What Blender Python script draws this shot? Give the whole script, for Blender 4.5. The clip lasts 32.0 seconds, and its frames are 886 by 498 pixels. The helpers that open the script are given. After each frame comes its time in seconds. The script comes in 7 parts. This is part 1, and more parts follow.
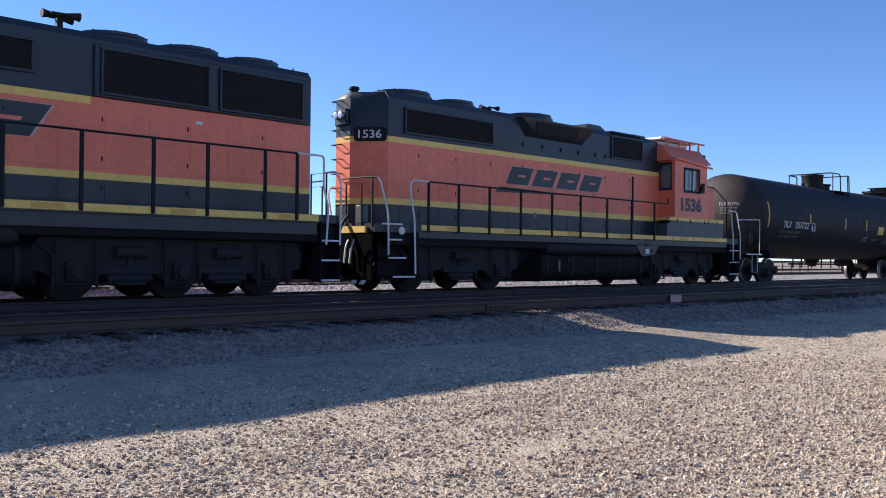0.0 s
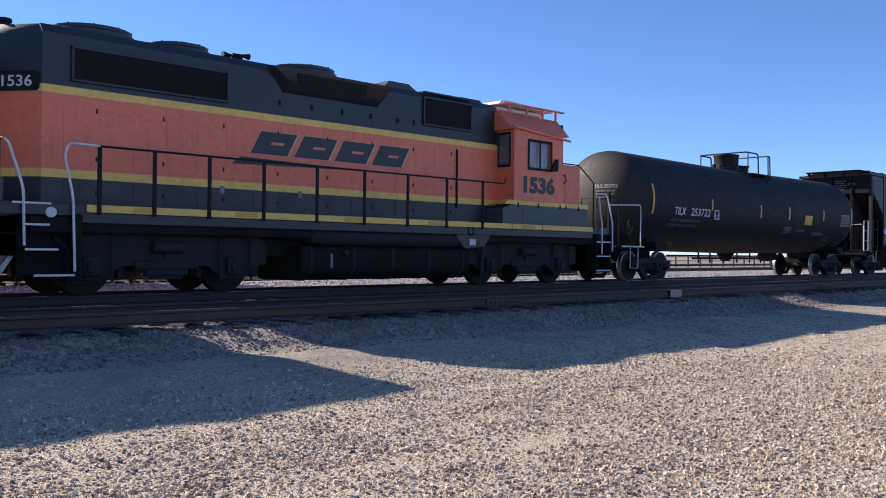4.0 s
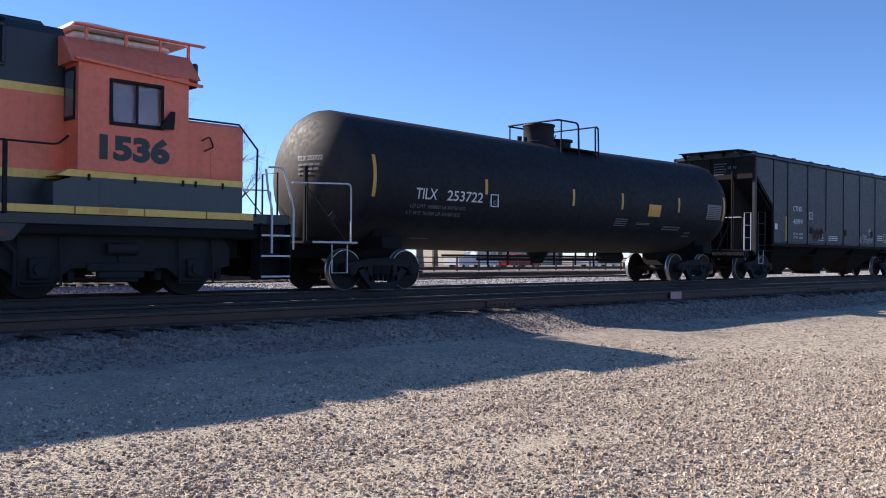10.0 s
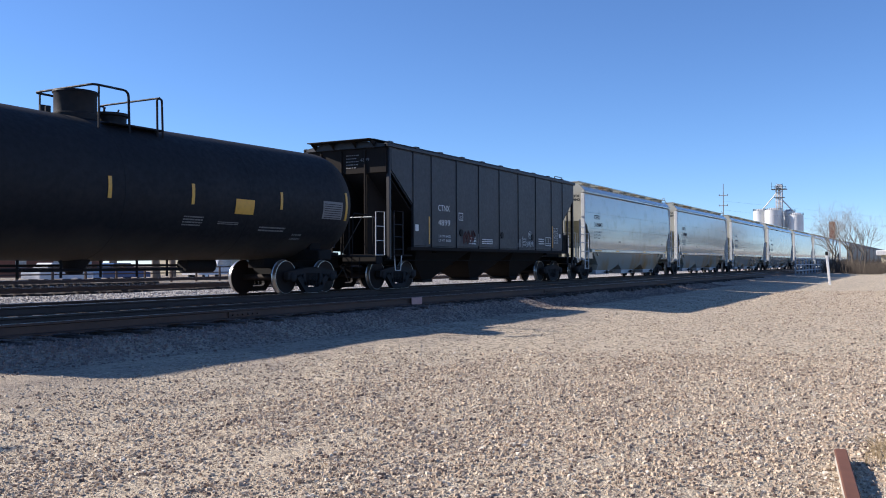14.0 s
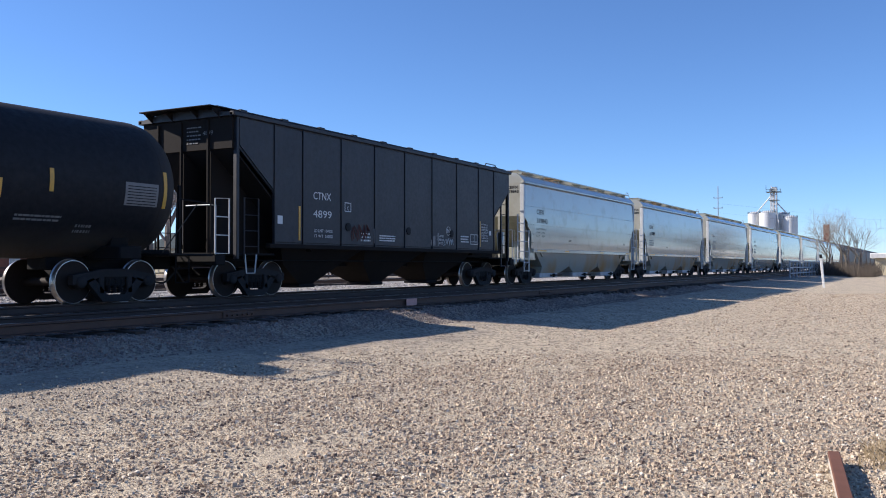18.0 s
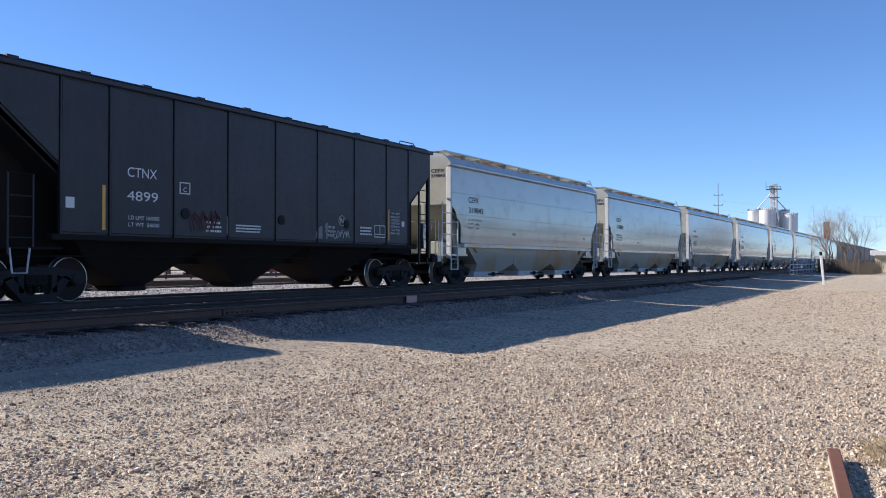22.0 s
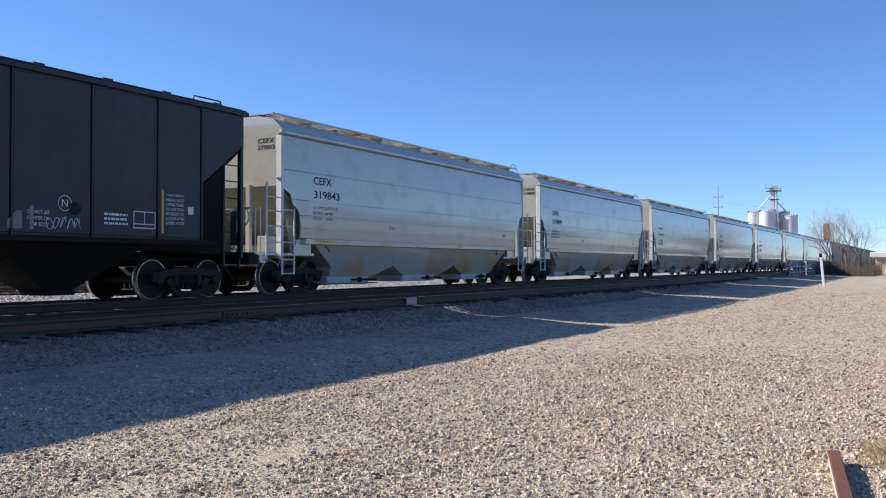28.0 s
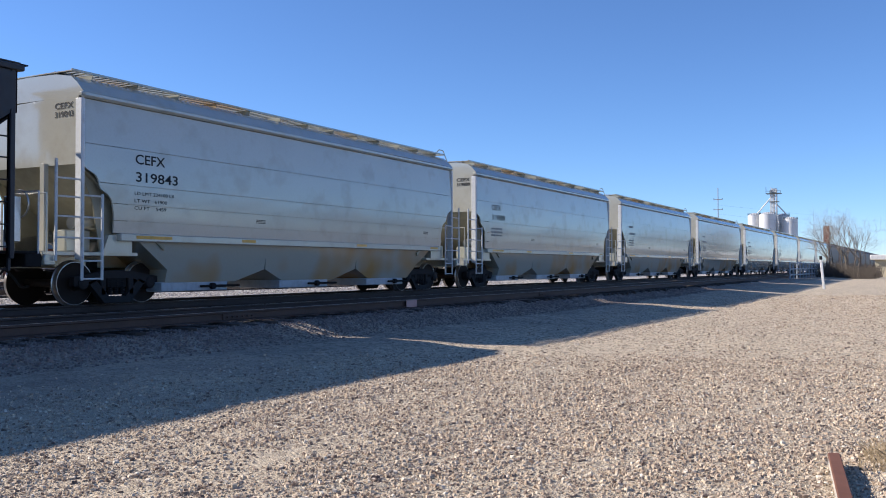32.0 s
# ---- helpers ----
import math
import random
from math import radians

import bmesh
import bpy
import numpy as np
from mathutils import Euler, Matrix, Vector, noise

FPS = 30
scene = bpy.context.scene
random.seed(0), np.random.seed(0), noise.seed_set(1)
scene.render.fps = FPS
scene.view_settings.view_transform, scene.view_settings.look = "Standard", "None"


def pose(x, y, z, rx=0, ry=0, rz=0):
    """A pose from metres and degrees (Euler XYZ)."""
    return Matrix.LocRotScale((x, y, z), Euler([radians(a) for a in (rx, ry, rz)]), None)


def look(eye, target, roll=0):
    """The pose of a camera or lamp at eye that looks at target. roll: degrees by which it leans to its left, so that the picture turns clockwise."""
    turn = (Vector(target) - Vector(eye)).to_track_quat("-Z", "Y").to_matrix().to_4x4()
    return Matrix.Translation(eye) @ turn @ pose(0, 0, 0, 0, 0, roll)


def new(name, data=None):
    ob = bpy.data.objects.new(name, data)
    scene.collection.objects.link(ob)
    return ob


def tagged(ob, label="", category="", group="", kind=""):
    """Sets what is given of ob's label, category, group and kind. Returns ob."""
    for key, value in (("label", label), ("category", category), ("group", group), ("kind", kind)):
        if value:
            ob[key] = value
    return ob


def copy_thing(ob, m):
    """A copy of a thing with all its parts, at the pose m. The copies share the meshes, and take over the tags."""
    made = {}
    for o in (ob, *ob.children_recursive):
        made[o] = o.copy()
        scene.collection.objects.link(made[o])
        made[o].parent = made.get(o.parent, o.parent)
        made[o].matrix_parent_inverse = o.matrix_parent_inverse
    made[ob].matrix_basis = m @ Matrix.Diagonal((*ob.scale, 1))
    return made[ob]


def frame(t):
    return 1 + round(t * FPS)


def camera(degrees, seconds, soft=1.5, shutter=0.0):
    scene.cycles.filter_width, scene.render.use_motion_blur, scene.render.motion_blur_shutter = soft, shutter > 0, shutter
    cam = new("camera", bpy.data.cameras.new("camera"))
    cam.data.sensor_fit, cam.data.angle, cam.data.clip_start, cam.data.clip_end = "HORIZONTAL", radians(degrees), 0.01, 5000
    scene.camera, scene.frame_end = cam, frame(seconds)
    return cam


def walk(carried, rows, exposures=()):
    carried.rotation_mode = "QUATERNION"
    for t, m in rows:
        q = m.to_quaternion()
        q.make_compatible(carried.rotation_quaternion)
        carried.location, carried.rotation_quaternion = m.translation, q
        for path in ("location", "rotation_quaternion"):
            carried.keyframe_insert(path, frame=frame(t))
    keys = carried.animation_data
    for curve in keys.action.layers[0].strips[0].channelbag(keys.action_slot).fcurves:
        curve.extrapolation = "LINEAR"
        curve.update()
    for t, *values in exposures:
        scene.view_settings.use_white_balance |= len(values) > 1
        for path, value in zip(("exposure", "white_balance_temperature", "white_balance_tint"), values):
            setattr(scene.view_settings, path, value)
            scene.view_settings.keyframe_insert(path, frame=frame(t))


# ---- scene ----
# ---------------------------------------------------------------- camera
EYE = (0.0, 0.0, 0.80)           # metres above the rail head
TRACK_Y = 16.3                   # centre line of the track that carries the train
cam = camera(53.07, 32.0, 1.0)

# seconds, yaw, pitch, roll of the hand-held camera, which stands on one spot and pans once
TURNS = [
    (0.0, -44.499, 0.608, 0.524), (0.5, -44.499, 0.564, 0.524), (1.0, -44.499, 0.511, 0.524), (1.5, -44.499, 0.491, 0.524),
    (2.0, -44.499, 0.465, 0.524), (2.5, -44.499, 0.505, 0.524), (3.0, -44.499, 0.451, 0.524), (3.5, -44.499, 0.303, 0.524),
    (5.5, -44.499, 0.249, 0.524), (6.0, -44.499, 0.243, 0.524), (6.5, -44.499, 0.251, 0.524), (7.0, -44.499, 0.295, 0.524),
    (7.5, -44.499, 0.306, 0.524), (8.0, -44.499, 0.341, 0.524), (8.5, -44.499, 0.394, 0.524), (9.0, -44.499, 0.387, 0.524),
    (9.5, -44.499, 0.409, 0.524), (10.0, -44.499, 0.402, 0.524), (10.5, -44.499, 0.389, 0.524), (11.0, -44.499, 0.477, 0.524),
    (11.5, -44.499, 0.471, 0.524), (12.0, -44.604, 0.470, 0.491), (12.5, -45.945, 0.542, 0.528), (13.0, -51.009, 0.781, 0.259),
    (13.5, -57.725, 0.993, -0.008), (14.0, -60.937, 0.962, -0.247), (14.5, -61.256, 0.974, -0.020),
    (16.5, -61.256, 1.011, -0.020), (17.0, -61.256, 1.058, -0.020), (17.5, -61.256, 1.054, -0.020),
    (18.0, -61.256, 1.044, -0.020), (18.5, -61.256, 0.963, -0.020), (19.0, -61.256, 0.868, -0.020),
    (19.5, -61.256, 0.858, -0.020), (20.0, -61.256, 0.839, -0.020), (20.5, -61.256, 0.825, -0.020),
    (21.0, -61.256, 0.869, -0.020), (21.5, -61.256, 0.929, -0.020), (22.0, -61.256, 0.865, -0.020),
    (22.5, -61.256, 0.898, -0.020), (23.0, -61.256, 0.815, -0.020), (23.5, -61.256, 0.825, -0.020),
    (24.0, -61.256, 0.855, -0.020), (24.5, -61.256, 0.910, -0.020), (25.0, -61.256, 0.941, -0.020),
    (25.5, -61.256, 0.942, -0.020), (27.5, -61.256, 0.975, -0.020), (28.0, -61.256, 0.983, -0.020),
    (28.5, -61.256, 0.955, -0.020), (29.0, -61.256, 0.957, -0.020), (29.5, -61.256, 1.005, -0.020),
    (30.0, -61.256, 1.037, -0.020), (30.5, -61.256, 1.189, -0.020), (31.0, -61.256, 1.241, -0.020),
    (31.5, -61.256, 1.205, -0.020), (32.0, -61.256, 1.144, -0.020)]
walk(cam, [(t, pose(*EYE, 90 + p, 0, yaw) @ pose(0, 0, 0, 0, 0, roll)) for t, yaw, p, roll in TURNS],
     exposures=[(0.0, 0.72, 5980, 17), (11.8, 0.72, 5980, 17), (14.2, 0.67, 5970, 14), (32.0, 0.67, 5970, 14)])

# ---------------------------------------------------------------- world, sun
SUN_EL, SUN_AZ = 30.2, 18.8      # degrees; azimuth from +y towards -x
world = bpy.data.worlds.new("sky")
scene.world = world
world.use_nodes = True
wn = world.node_tree.nodes
sky = wn.new("ShaderNodeTexSky")
sky.sky_type, sky.sun_disc = "NISHITA", False
sky.sun_elevation, sky.sun_rotation = radians(SUN_EL), radians(-SUN_AZ)
sky.altitude, sky.air_density, sky.dust_density, sky.ozone_density = 2200, 1.0, 0.05, 6.5
world.node_tree.links.new(sky.outputs[0], wn["Background"].inputs["Color"])
wn["Background"].inputs["Strength"].default_value = 0.1
sun_data = bpy.data.lights.new("sun", "SUN")
sun_data.energy, sun_data.angle, sun_data.color = 5.0, radians(0.5), (1.0, 0.88, 0.72)
sun = new("sun", sun_data)
ce = math.cos(radians(SUN_EL))
TO_SUN = Vector((-math.sin(radians(SUN_AZ)) * ce, math.cos(radians(SUN_AZ)) * ce, math.sin(radians(SUN_EL))))
sun.matrix_world = look(TO_SUN * 60, (0, 0, 0))


# ---------------------------------------------------------------- materials
class Nodes:
    """Short hand for a node tree."""

    def __init__(self, name):
        self.mat = bpy.data.materials.new(name)
        self.mat.use_nodes = True
        self.t = self.mat.node_tree
        self.b = self.t.nodes["Principled BSDF"]
        self.co = self.t.nodes.new("ShaderNodeTexCoord").outputs["Object"]

    def add(self, kind, **vals):
        n = self.t.nodes.new("ShaderNode" + kind)
        for k, v in vals.items():
            self.put(n, k, v)
        return n

    def put(self, n, k, v):
        sock = n.inputs[int(k[1:])] if k[0] == "i" and k[1:].isdigit() else n.inputs[k]
        if isinstance(v, bpy.types.NodeSocket):
            self.t.links.new(v, sock)
        else:
            sock.default_value = v

    def noise(self, scale, detail=4.0, rough=0.55, vec=None):
        return self.add("TexNoise", Vector=vec or self.co, Scale=scale, Detail=detail, Roughness=rough).outputs["Fac"]

    def ramp(self, fac, stops):
        n = self.add("ValToRGB", Fac=fac)
        el = n.color_ramp.elements
        while len(el) < len(stops):
            el.new(0.5)
        for e, (p, c) in zip(el, stops):
            e.position, e.color = p, (*c, 1) if len(c) == 3 else c
        return n.outputs["Color"]

    def mix(self, fac, a, b, blend="MIX"):
        n = self.t.nodes.new("ShaderNodeMix")
        n.data_type, n.blend_type = "RGBA", blend
        for sock, v in ((n.inputs[0], fac), (n.inputs[6], a), (n.inputs[7], b)):
            if isinstance(v, bpy.types.NodeSocket):
                self.t.links.new(v, sock)
            else:
                sock.default_value = v if isinstance(v, (int, float)) else (*v, 1)
        return n.outputs[2]

    def math(self, op, a, b=0.0):
        n = self.t.nodes.new("ShaderNodeMath")
        n.operation = op
        for sock, v in ((n.inputs[0], a), (n.inputs[1], b)):
            if isinstance(v, bpy.types.NodeSocket):
                self.t.links.new(v, sock)
            else:
                sock.default_value = v
        return n.outputs[0]

    def remap(self, v, a, b, c, d):
        n = self.add("MapRange", Value=v)
        for k, x in zip(("From Min", "From Max", "To Min", "To Max"), (a, b, c, d)):
            n.inputs[k].default_value = x
        return n.outputs[0]

    def bump(self, height, strength=0.3, dist=0.01):
        n = self.add("Bump", Height=height, Strength=strength, Distance=dist)
        self.put(self.b, "Normal", n.outputs[0])

    def set(self, **vals):
        for k, v in vals.items():
            self.put(self.b, k.replace("_", " "), (*v, 1) if isinstance(v, tuple) and len(v) == 3 else v)
        return self


def paint(name, col, dirt=(0.10, 0.085, 0.07), dirty=0.35, rough=0.4, metal=0.0, grain=9.0, coat=0.0, streak=True):
    """Weathered paint: fading at a large scale, dust, streaks that run down, fine orange peel."""
    n = Nodes(name)
    big = n.noise(0.7, 3)
    fine = n.noise(grain, 6, 0.65)
    m = n.add("Mapping", Vector=n.co)
    m.inputs["Scale"].default_value = (6.0, 6.0, 0.5)
    run = n.noise(1.0, 5, 0.6, m.outputs[0])
    c = n.mix(n.remap(big, 0.3, 0.7, 0.0, 0.6), col, tuple(min(1, x * 1.18 + 0.012) for x in col))
    c = n.mix(n.remap(fine, 0.3, 0.75, 0.0, 0.25), c, tuple(x * 0.7 for x in col))
    d = n.remap(n.math("MULTIPLY", run if streak else big, fine), 0.22, 0.45, 0.0, dirty)
    c = n.mix(d, c, dirt)
    n.set(Base_Color=c, Metallic=metal, Roughness=n.remap(fine, 0.3, 0.7, rough * 0.85, min(1, rough * 1.25)), Coat_Weight=coat, Coat_Roughness=0.15)
    n.bump(n.noise(grain * 7, 3), 0.08, 0.002)
    return n.mat


def plain(name, col, rough=0.6, metal=0.0, scale=14.0, amount=0.35, bump=0.1, gloss=0.5):
    n = Nodes(name)
    f = n.noise(scale, 5)
    g = n.noise(scale * 0.12, 2)
    c = n.mix(n.remap(f, 0.3, 0.7, 0.0, amount), col, tuple(x * 0.55 for x in col))
    c = n.mix(n.remap(g, 0.35, 0.7, 0.0, amount), c, tuple(min(1, x * 1.3) for x in col))
    n.set(Base_Color=c, Roughness=rough, Metallic=metal, Specular_IOR_Level=gloss)
    n.bump(n.noise(scale * 4, 4), bump, 0.004)
    return n.mat


M_ORANGE = paint("faded_orange_paint", (0.84, 0.195, 0.098), dirt=(0.30, 0.10, 0.06), dirty=0.25, rough=0.42)
M_GREEN = paint("dark_green_paint", (0.013, 0.019, 0.024), dirt=(0.05, 0.05, 0.05), dirty=0.2, rough=0.4)
M_GREY_GREEN = paint("grey_green_paint", (0.045, 0.065, 0.068), dirty=0.3, rough=0.45)
M_YELLOW = paint("yellow_stripe_paint", (0.86, 0.56, 0.12), dirt=(0.40, 0.27, 0.10), dirty=0.3, rough=0.45)
M_LOGO = paint("logo_paint", (0.018, 0.026, 0.028), dirty=0.2, rough=0.45)
M_EDGE = paint("faded_pale_outline_paint", (0.62, 0.40, 0.32), dirty=0.3, rough=0.5)
M_WHITE = paint("white_paint", (0.72, 0.72, 0.70), dirty=0.3, rough=0.5)
M_UNDER = plain("sooty_underframe", (0.012, 0.0115, 0.012), 0.8, 0.0, 11, 0.5, 0.3, 0.2)
M_GRILLE = plain("black_grille", (0.010, 0.010, 0.011), 0.7, gloss=0.3)
# pilots blackened without gloss, so their colour holds the shade between the engines
M_PILOT_SHADE = plain("matt_black_pilot_shade", (0.009, 0.009, 0.009), 1.0, 0.0, 9, 0.5, 0.2, 0.0)
M_TRUCK = plain("dusty_cast_steel", (0.024, 0.0225, 0.023), 0.8, 0.0, 8, 0.6, 0.3, 0.3)
M_BROWN = plain("brown_rusted_panel", (0.055, 0.032, 0.024), 0.8, 0.0, 6, 0.5, 0.2, 0.3)
M_STEEL = plain("worn_bright_steel", (0.52, 0.51, 0.50), 0.3, 0.9, 30, 0.3)
M_WHEEL = plain("rusty_brown_wheel", (0.024, 0.017, 0.014), 0.75, 0.0, 10, 0.5, 0.3, 0.25)
M_RAIL = plain("rusty_rail", (0.075, 0.05, 0.04), 0.7, 0.3, 16, 0.5, 0.3)
M_TIE = plain("creosoted_timber", (0.045, 0.036, 0.03), 0.9, 0, 12, 0.5, 0.5)
M_BLACK = paint("black_hopper_paint", (0.014, 0.015, 0.020), dirt=(0.048, 0.044, 0.042), dirty=0.3, rough=0.5)
M_LETTER = paint("white_lettering", (0.70, 0.70, 0.68), dirty=0.25, rough=0.6, streak=False)
M_FADED = paint("faded_lettering", (0.20, 0.20, 0.20), dirty=0.4, rough=0.6, streak=False)
M_DARK_LETTER = paint("black_lettering", (0.012, 0.014, 0.017), dirty=0.1, rough=0.8, streak=False)
M_REFLECT = paint("yellow_reflector", (0.66, 0.36, 0.05), dirty=0.2, rough=0.4, streak=False)


def gloss_grey(name, col, stain, amount, spread=1.6):
    """Smooth grey enamel, faintly wavy, with thin dust and soft rusty patches."""
    n = Nodes(name)
    big, mid, fine = n.noise(0.45, 2), n.noise(spread, 2), n.noise(22, 4)
    c = n.mix(n.remap(big, 0.35, 0.65, 0, 0.5), col, tuple(x * 0.9 for x in col))
    c = n.mix(n.remap(mid, 0.52, 0.72, 0.0, amount), c, stain)
    c = n.mix(n.remap(fine, 0.45, 0.7, 0.0, 0.06), c, (0.2, 0.18, 0.15))
    n.set(Base_Color=c, Metallic=0.12, Roughness=n.remap(mid, 0.3, 0.7, 0.09, 0.2), Coat_Weight=0.4, Coat_Roughness=0.08)
    n.bump(n.noise(0.9, 2), 0.25, 0.02)
    return n.mat


M_GREYCAR = gloss_grey("pale_grey_car_paint", (0.50, 0.50, 0.44), (0.37, 0.345, 0.265), 0.45)
M_GREYDARK = gloss_grey("pale_grey_bay_paint", (0.44, 0.44, 0.37), (0.46, 0.27, 0.09), 0.95, 0.5)
M_BROWNCAR = paint("brown_car_paint", (0.12, 0.092, 0.078), dirty=0.4, rough=0.5)
M_BLUEGREY = paint("grey_gate_paint_and_railing_shade", (0.36, 0.40, 0.44), dirty=0.3, rough=0.4)
M_HOPPER_LOW = plain("dirty_hopper_bottom", (0.017, 0.014, 0.0125), 0.85, 0.0, 7, 0.5, 0.2, 0.2)
M_LADDER = paint("pale_grey_ladder_paint", (0.58, 0.60, 0.60), dirty=0.3, rough=0.45)
# car grey darkened to olive: shade of the recessed ends, put into the colour
M_OLIVE = plain("olive_shade_of_car_grey", (0.30, 0.28, 0.20), 0.45, 0.0, 5, 0.5, 0.1)
M_RUST = plain("rusted_steel", (0.15, 0.062, 0.036), 0.85, 0.1, 9, 0.5, 0.4)
M_BEAM_LIT = plain("pale_lit_beam_side", (0.42, 0.39, 0.34), 0.9, 0, 8, 0.4, 0.3)
M_SILO = plain("galvanised_bin", (0.62, 0.63, 0.63), 0.5, 0.2, 3, 0.25)
M_CREAM = plain("cream_wall", (0.55, 0.50, 0.36), 0.85, 0, 2, 0.25)
M_BRICK = plain("red_brick_wall", (0.22, 0.09, 0.06), 0.9, 0, 5, 0.35)
M_BARK = plain("grey_bark", (0.15, 0.125, 0.10), 0.9, 0, 9, 0.5, 0.4)
M_SHADE_BRUSH = plain("dry_brush_shade_toned", (0.075, 0.062, 0.05), 0.95, 0, 4, 0.5)
M_GREYTWIG = plain("grey_twig", (0.24, 0.21, 0.20), 0.9, 0, 5, 0.4)
M_TWIG = plain("pale_twig", (0.27, 0.235, 0.19), 0.85, 0, 5, 0.4)
M_DRY = plain("dry_scrub", (0.26, 0.20, 0.12), 0.95, 0, 4, 0.5)
M_TYRE = plain("black_rubber", (0.02, 0.02, 0.02), 0.8)
M_CARBLUE = plain("blue_car_paint", (0.05, 0.10, 0.22), 0.25)
M_CARWHITE = plain("white_car_paint", (0.72, 0.72, 0.72), 0.25)
M_CARRED = plain("red_car_paint", (0.30, 0.03, 0.03), 0.25)
M_GRAFFITI = paint("faint_red_graffiti", (0.10, 0.035, 0.03), dirty=0.3, rough=0.6, streak=False)


def glass_material():
    n = Nodes("tinted_glass")
    n.set(Base_Color=(0.78, 0.85, 0.87), Roughness=0.03, Transmission_Weight=0.85, IOR=1.45)
    return n.mat


M_GLASS = glass_material()


def tank_material():
    n = Nodes("black_tank_paint")
    big, fine = n.noise(0.6, 4), n.noise(8, 6, 0.65)
    sep = n.add("SeparateXYZ", Vector=n.co).outputs
    dust = n.remap(n.math("ABSOLUTE", sep[0]), 7.6, 8.4, 0.0, 0.40)
    low = n.remap(n.math("ADD", sep[2], n.remap(big, 0.3, 0.7, -0.2, 0.2)), 1.55, 1.0, 0.0, 0.42)
    d = n.math("MULTIPLY", n.math("MAXIMUM", dust, low), n.remap(fine, 0.3, 0.6, 0.5, 1.0))
    c = n.mix(n.remap(big, 0.35, 0.7, 0, 0.6), (0.009, 0.010, 0.013), (0.017, 0.017, 0.019))
    c = n.mix(d, c, (0.17, 0.14, 0.105))
    n.set(Base_Color=c, Roughness=n.remap(fine, 0.3, 0.7, 0.55, 0.8), Specular_IOR_Level=0.28)
    n.bump(n.noise(40, 3), 0.06, 0.002)
    return n.mat


M_TANK = tank_material()


def ground_material():
    n = Nodes("gravel_ground")
    v1 = n.add("TexVoronoi", Vector=n.co, Scale=34.0)
    v2 = n.add("TexVoronoi", Vector=n.co, Scale=85.0)
    big, mid = n.noise(0.16, 4), n.noise(1.1, 5, 0.6)
    sep = n.add("SeparateXYZ", Vector=n.co).outputs
    val = n.add("SeparateColor", Color=v1.outputs["Color"]).outputs
    stone = n.ramp(val[0], [(0.0, (0.20, 0.145, 0.10)), (0.15, (0.50, 0.40, 0.28)), (0.5, (0.71, 0.59, 0.42)), (0.85, (0.84, 0.72, 0.53)), (1.0, (0.92, 0.84, 0.68))])
    val2 = n.add("SeparateColor", Color=v2.outputs["Color"]).outputs
    grit = n.ramp(val2[1], [(0.0, (0.40, 0.325, 0.235)), (0.5, (0.66, 0.55, 0.40)), (1.0, (0.85, 0.74, 0.55))])
    c = n.mix(n.remap(mid, 0.35, 0.6, 0.2, 0.85), stone, grit)
    m = n.add("Mapping", Vector=n.co)
    m.inputs["Scale"].default_value = (0.12, 1.0, 1.0)
    lane = n.noise(0.8, 3, 0.5, m.outputs[0])
    c = n.mix(n.remap(lane, 0.48, 0.68, 0.0, 0.6), c, (0.70, 0.59, 0.43))
    c = n.mix(n.remap(big, 0.5, 0.75, 0.0, 0.4), c, (0.58, 0.48, 0.35))
    # near ballast darkened in its colour where the train's shade falls
    shade_bal = n.ramp(val[1], [(0.0, (0.11, 0.088, 0.08)), (0.45, (0.21, 0.17, 0.155)), (0.8, (0.29, 0.245, 0.22)), (1.0, (0.38, 0.335, 0.30))])
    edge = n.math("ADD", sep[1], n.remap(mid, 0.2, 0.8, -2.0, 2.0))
    c = n.mix(n.remap(edge, 7.2, 11.4, 0.0, 0.9), c, shade_bal)
    # past the train the same ballast is paled to stand for sunlight
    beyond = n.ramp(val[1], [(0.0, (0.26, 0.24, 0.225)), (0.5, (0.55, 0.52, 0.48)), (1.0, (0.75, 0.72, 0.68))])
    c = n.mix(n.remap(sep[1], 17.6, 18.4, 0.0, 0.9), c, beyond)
    pale = n.mix(n.remap(mid, 0.3, 0.7, 0, 1), (0.40, 0.33, 0.26), (0.27, 0.22, 0.15))
    c = n.mix(n.remap(sep[1], 34, 38, 0.0, 0.9), c, pale)
    c = n.mix(n.remap(sep[1], -6, -30, 0.0, 0.85), c, pale)
    coarse = n.add("TexVoronoi", Vector=n.co, Scale=17.0)
    cv = n.add("SeparateColor", Color=coarse.outputs["Color"]).outputs
    fleck = n.remap(cv[0], 0.0, 0.45, 0.30, 1.0)
    c = n.mix(n.remap(sep[0], 4.0, 16.0, 0.2, 1.0), c, n.mix(1.0, c, n.add("CombineColor", Red=fleck, Green=fleck, Blue=fleck).outputs[0], "MULTIPLY"))
    n.set(Base_Color=c, Roughness=0.95)
    h = n.math("ADD", n.math("MULTIPLY", n.noise(64, 5, 0.7), 1.0), n.math("MULTIPLY", v2.outputs["Distance"], -0.5))
    h = n.math("ADD", h, n.math("MULTIPLY", v1.outputs["Distance"], -0.9))
    n.bump(n.math("ADD", h, n.math("MULTIPLY", n.noise(21, 3, 0.6), 1.1)), 0.9, 0.033)
    return n.mat


M_GROUND = ground_material()


def stone_material(name, stops):
    n = Nodes(name)
    g = n.t.nodes.new("ShaderNodeNewGeometry")
    c = n.ramp(g.outputs["Random Per Island"], stops)
    c = n.mix(n.remap(n.noise(60, 3), 0.3, 0.7, 0, 0.5), c, (0.16, 0.12, 0.10))
    n.set(Base_Color=c, Roughness=0.9)
    return n.mat


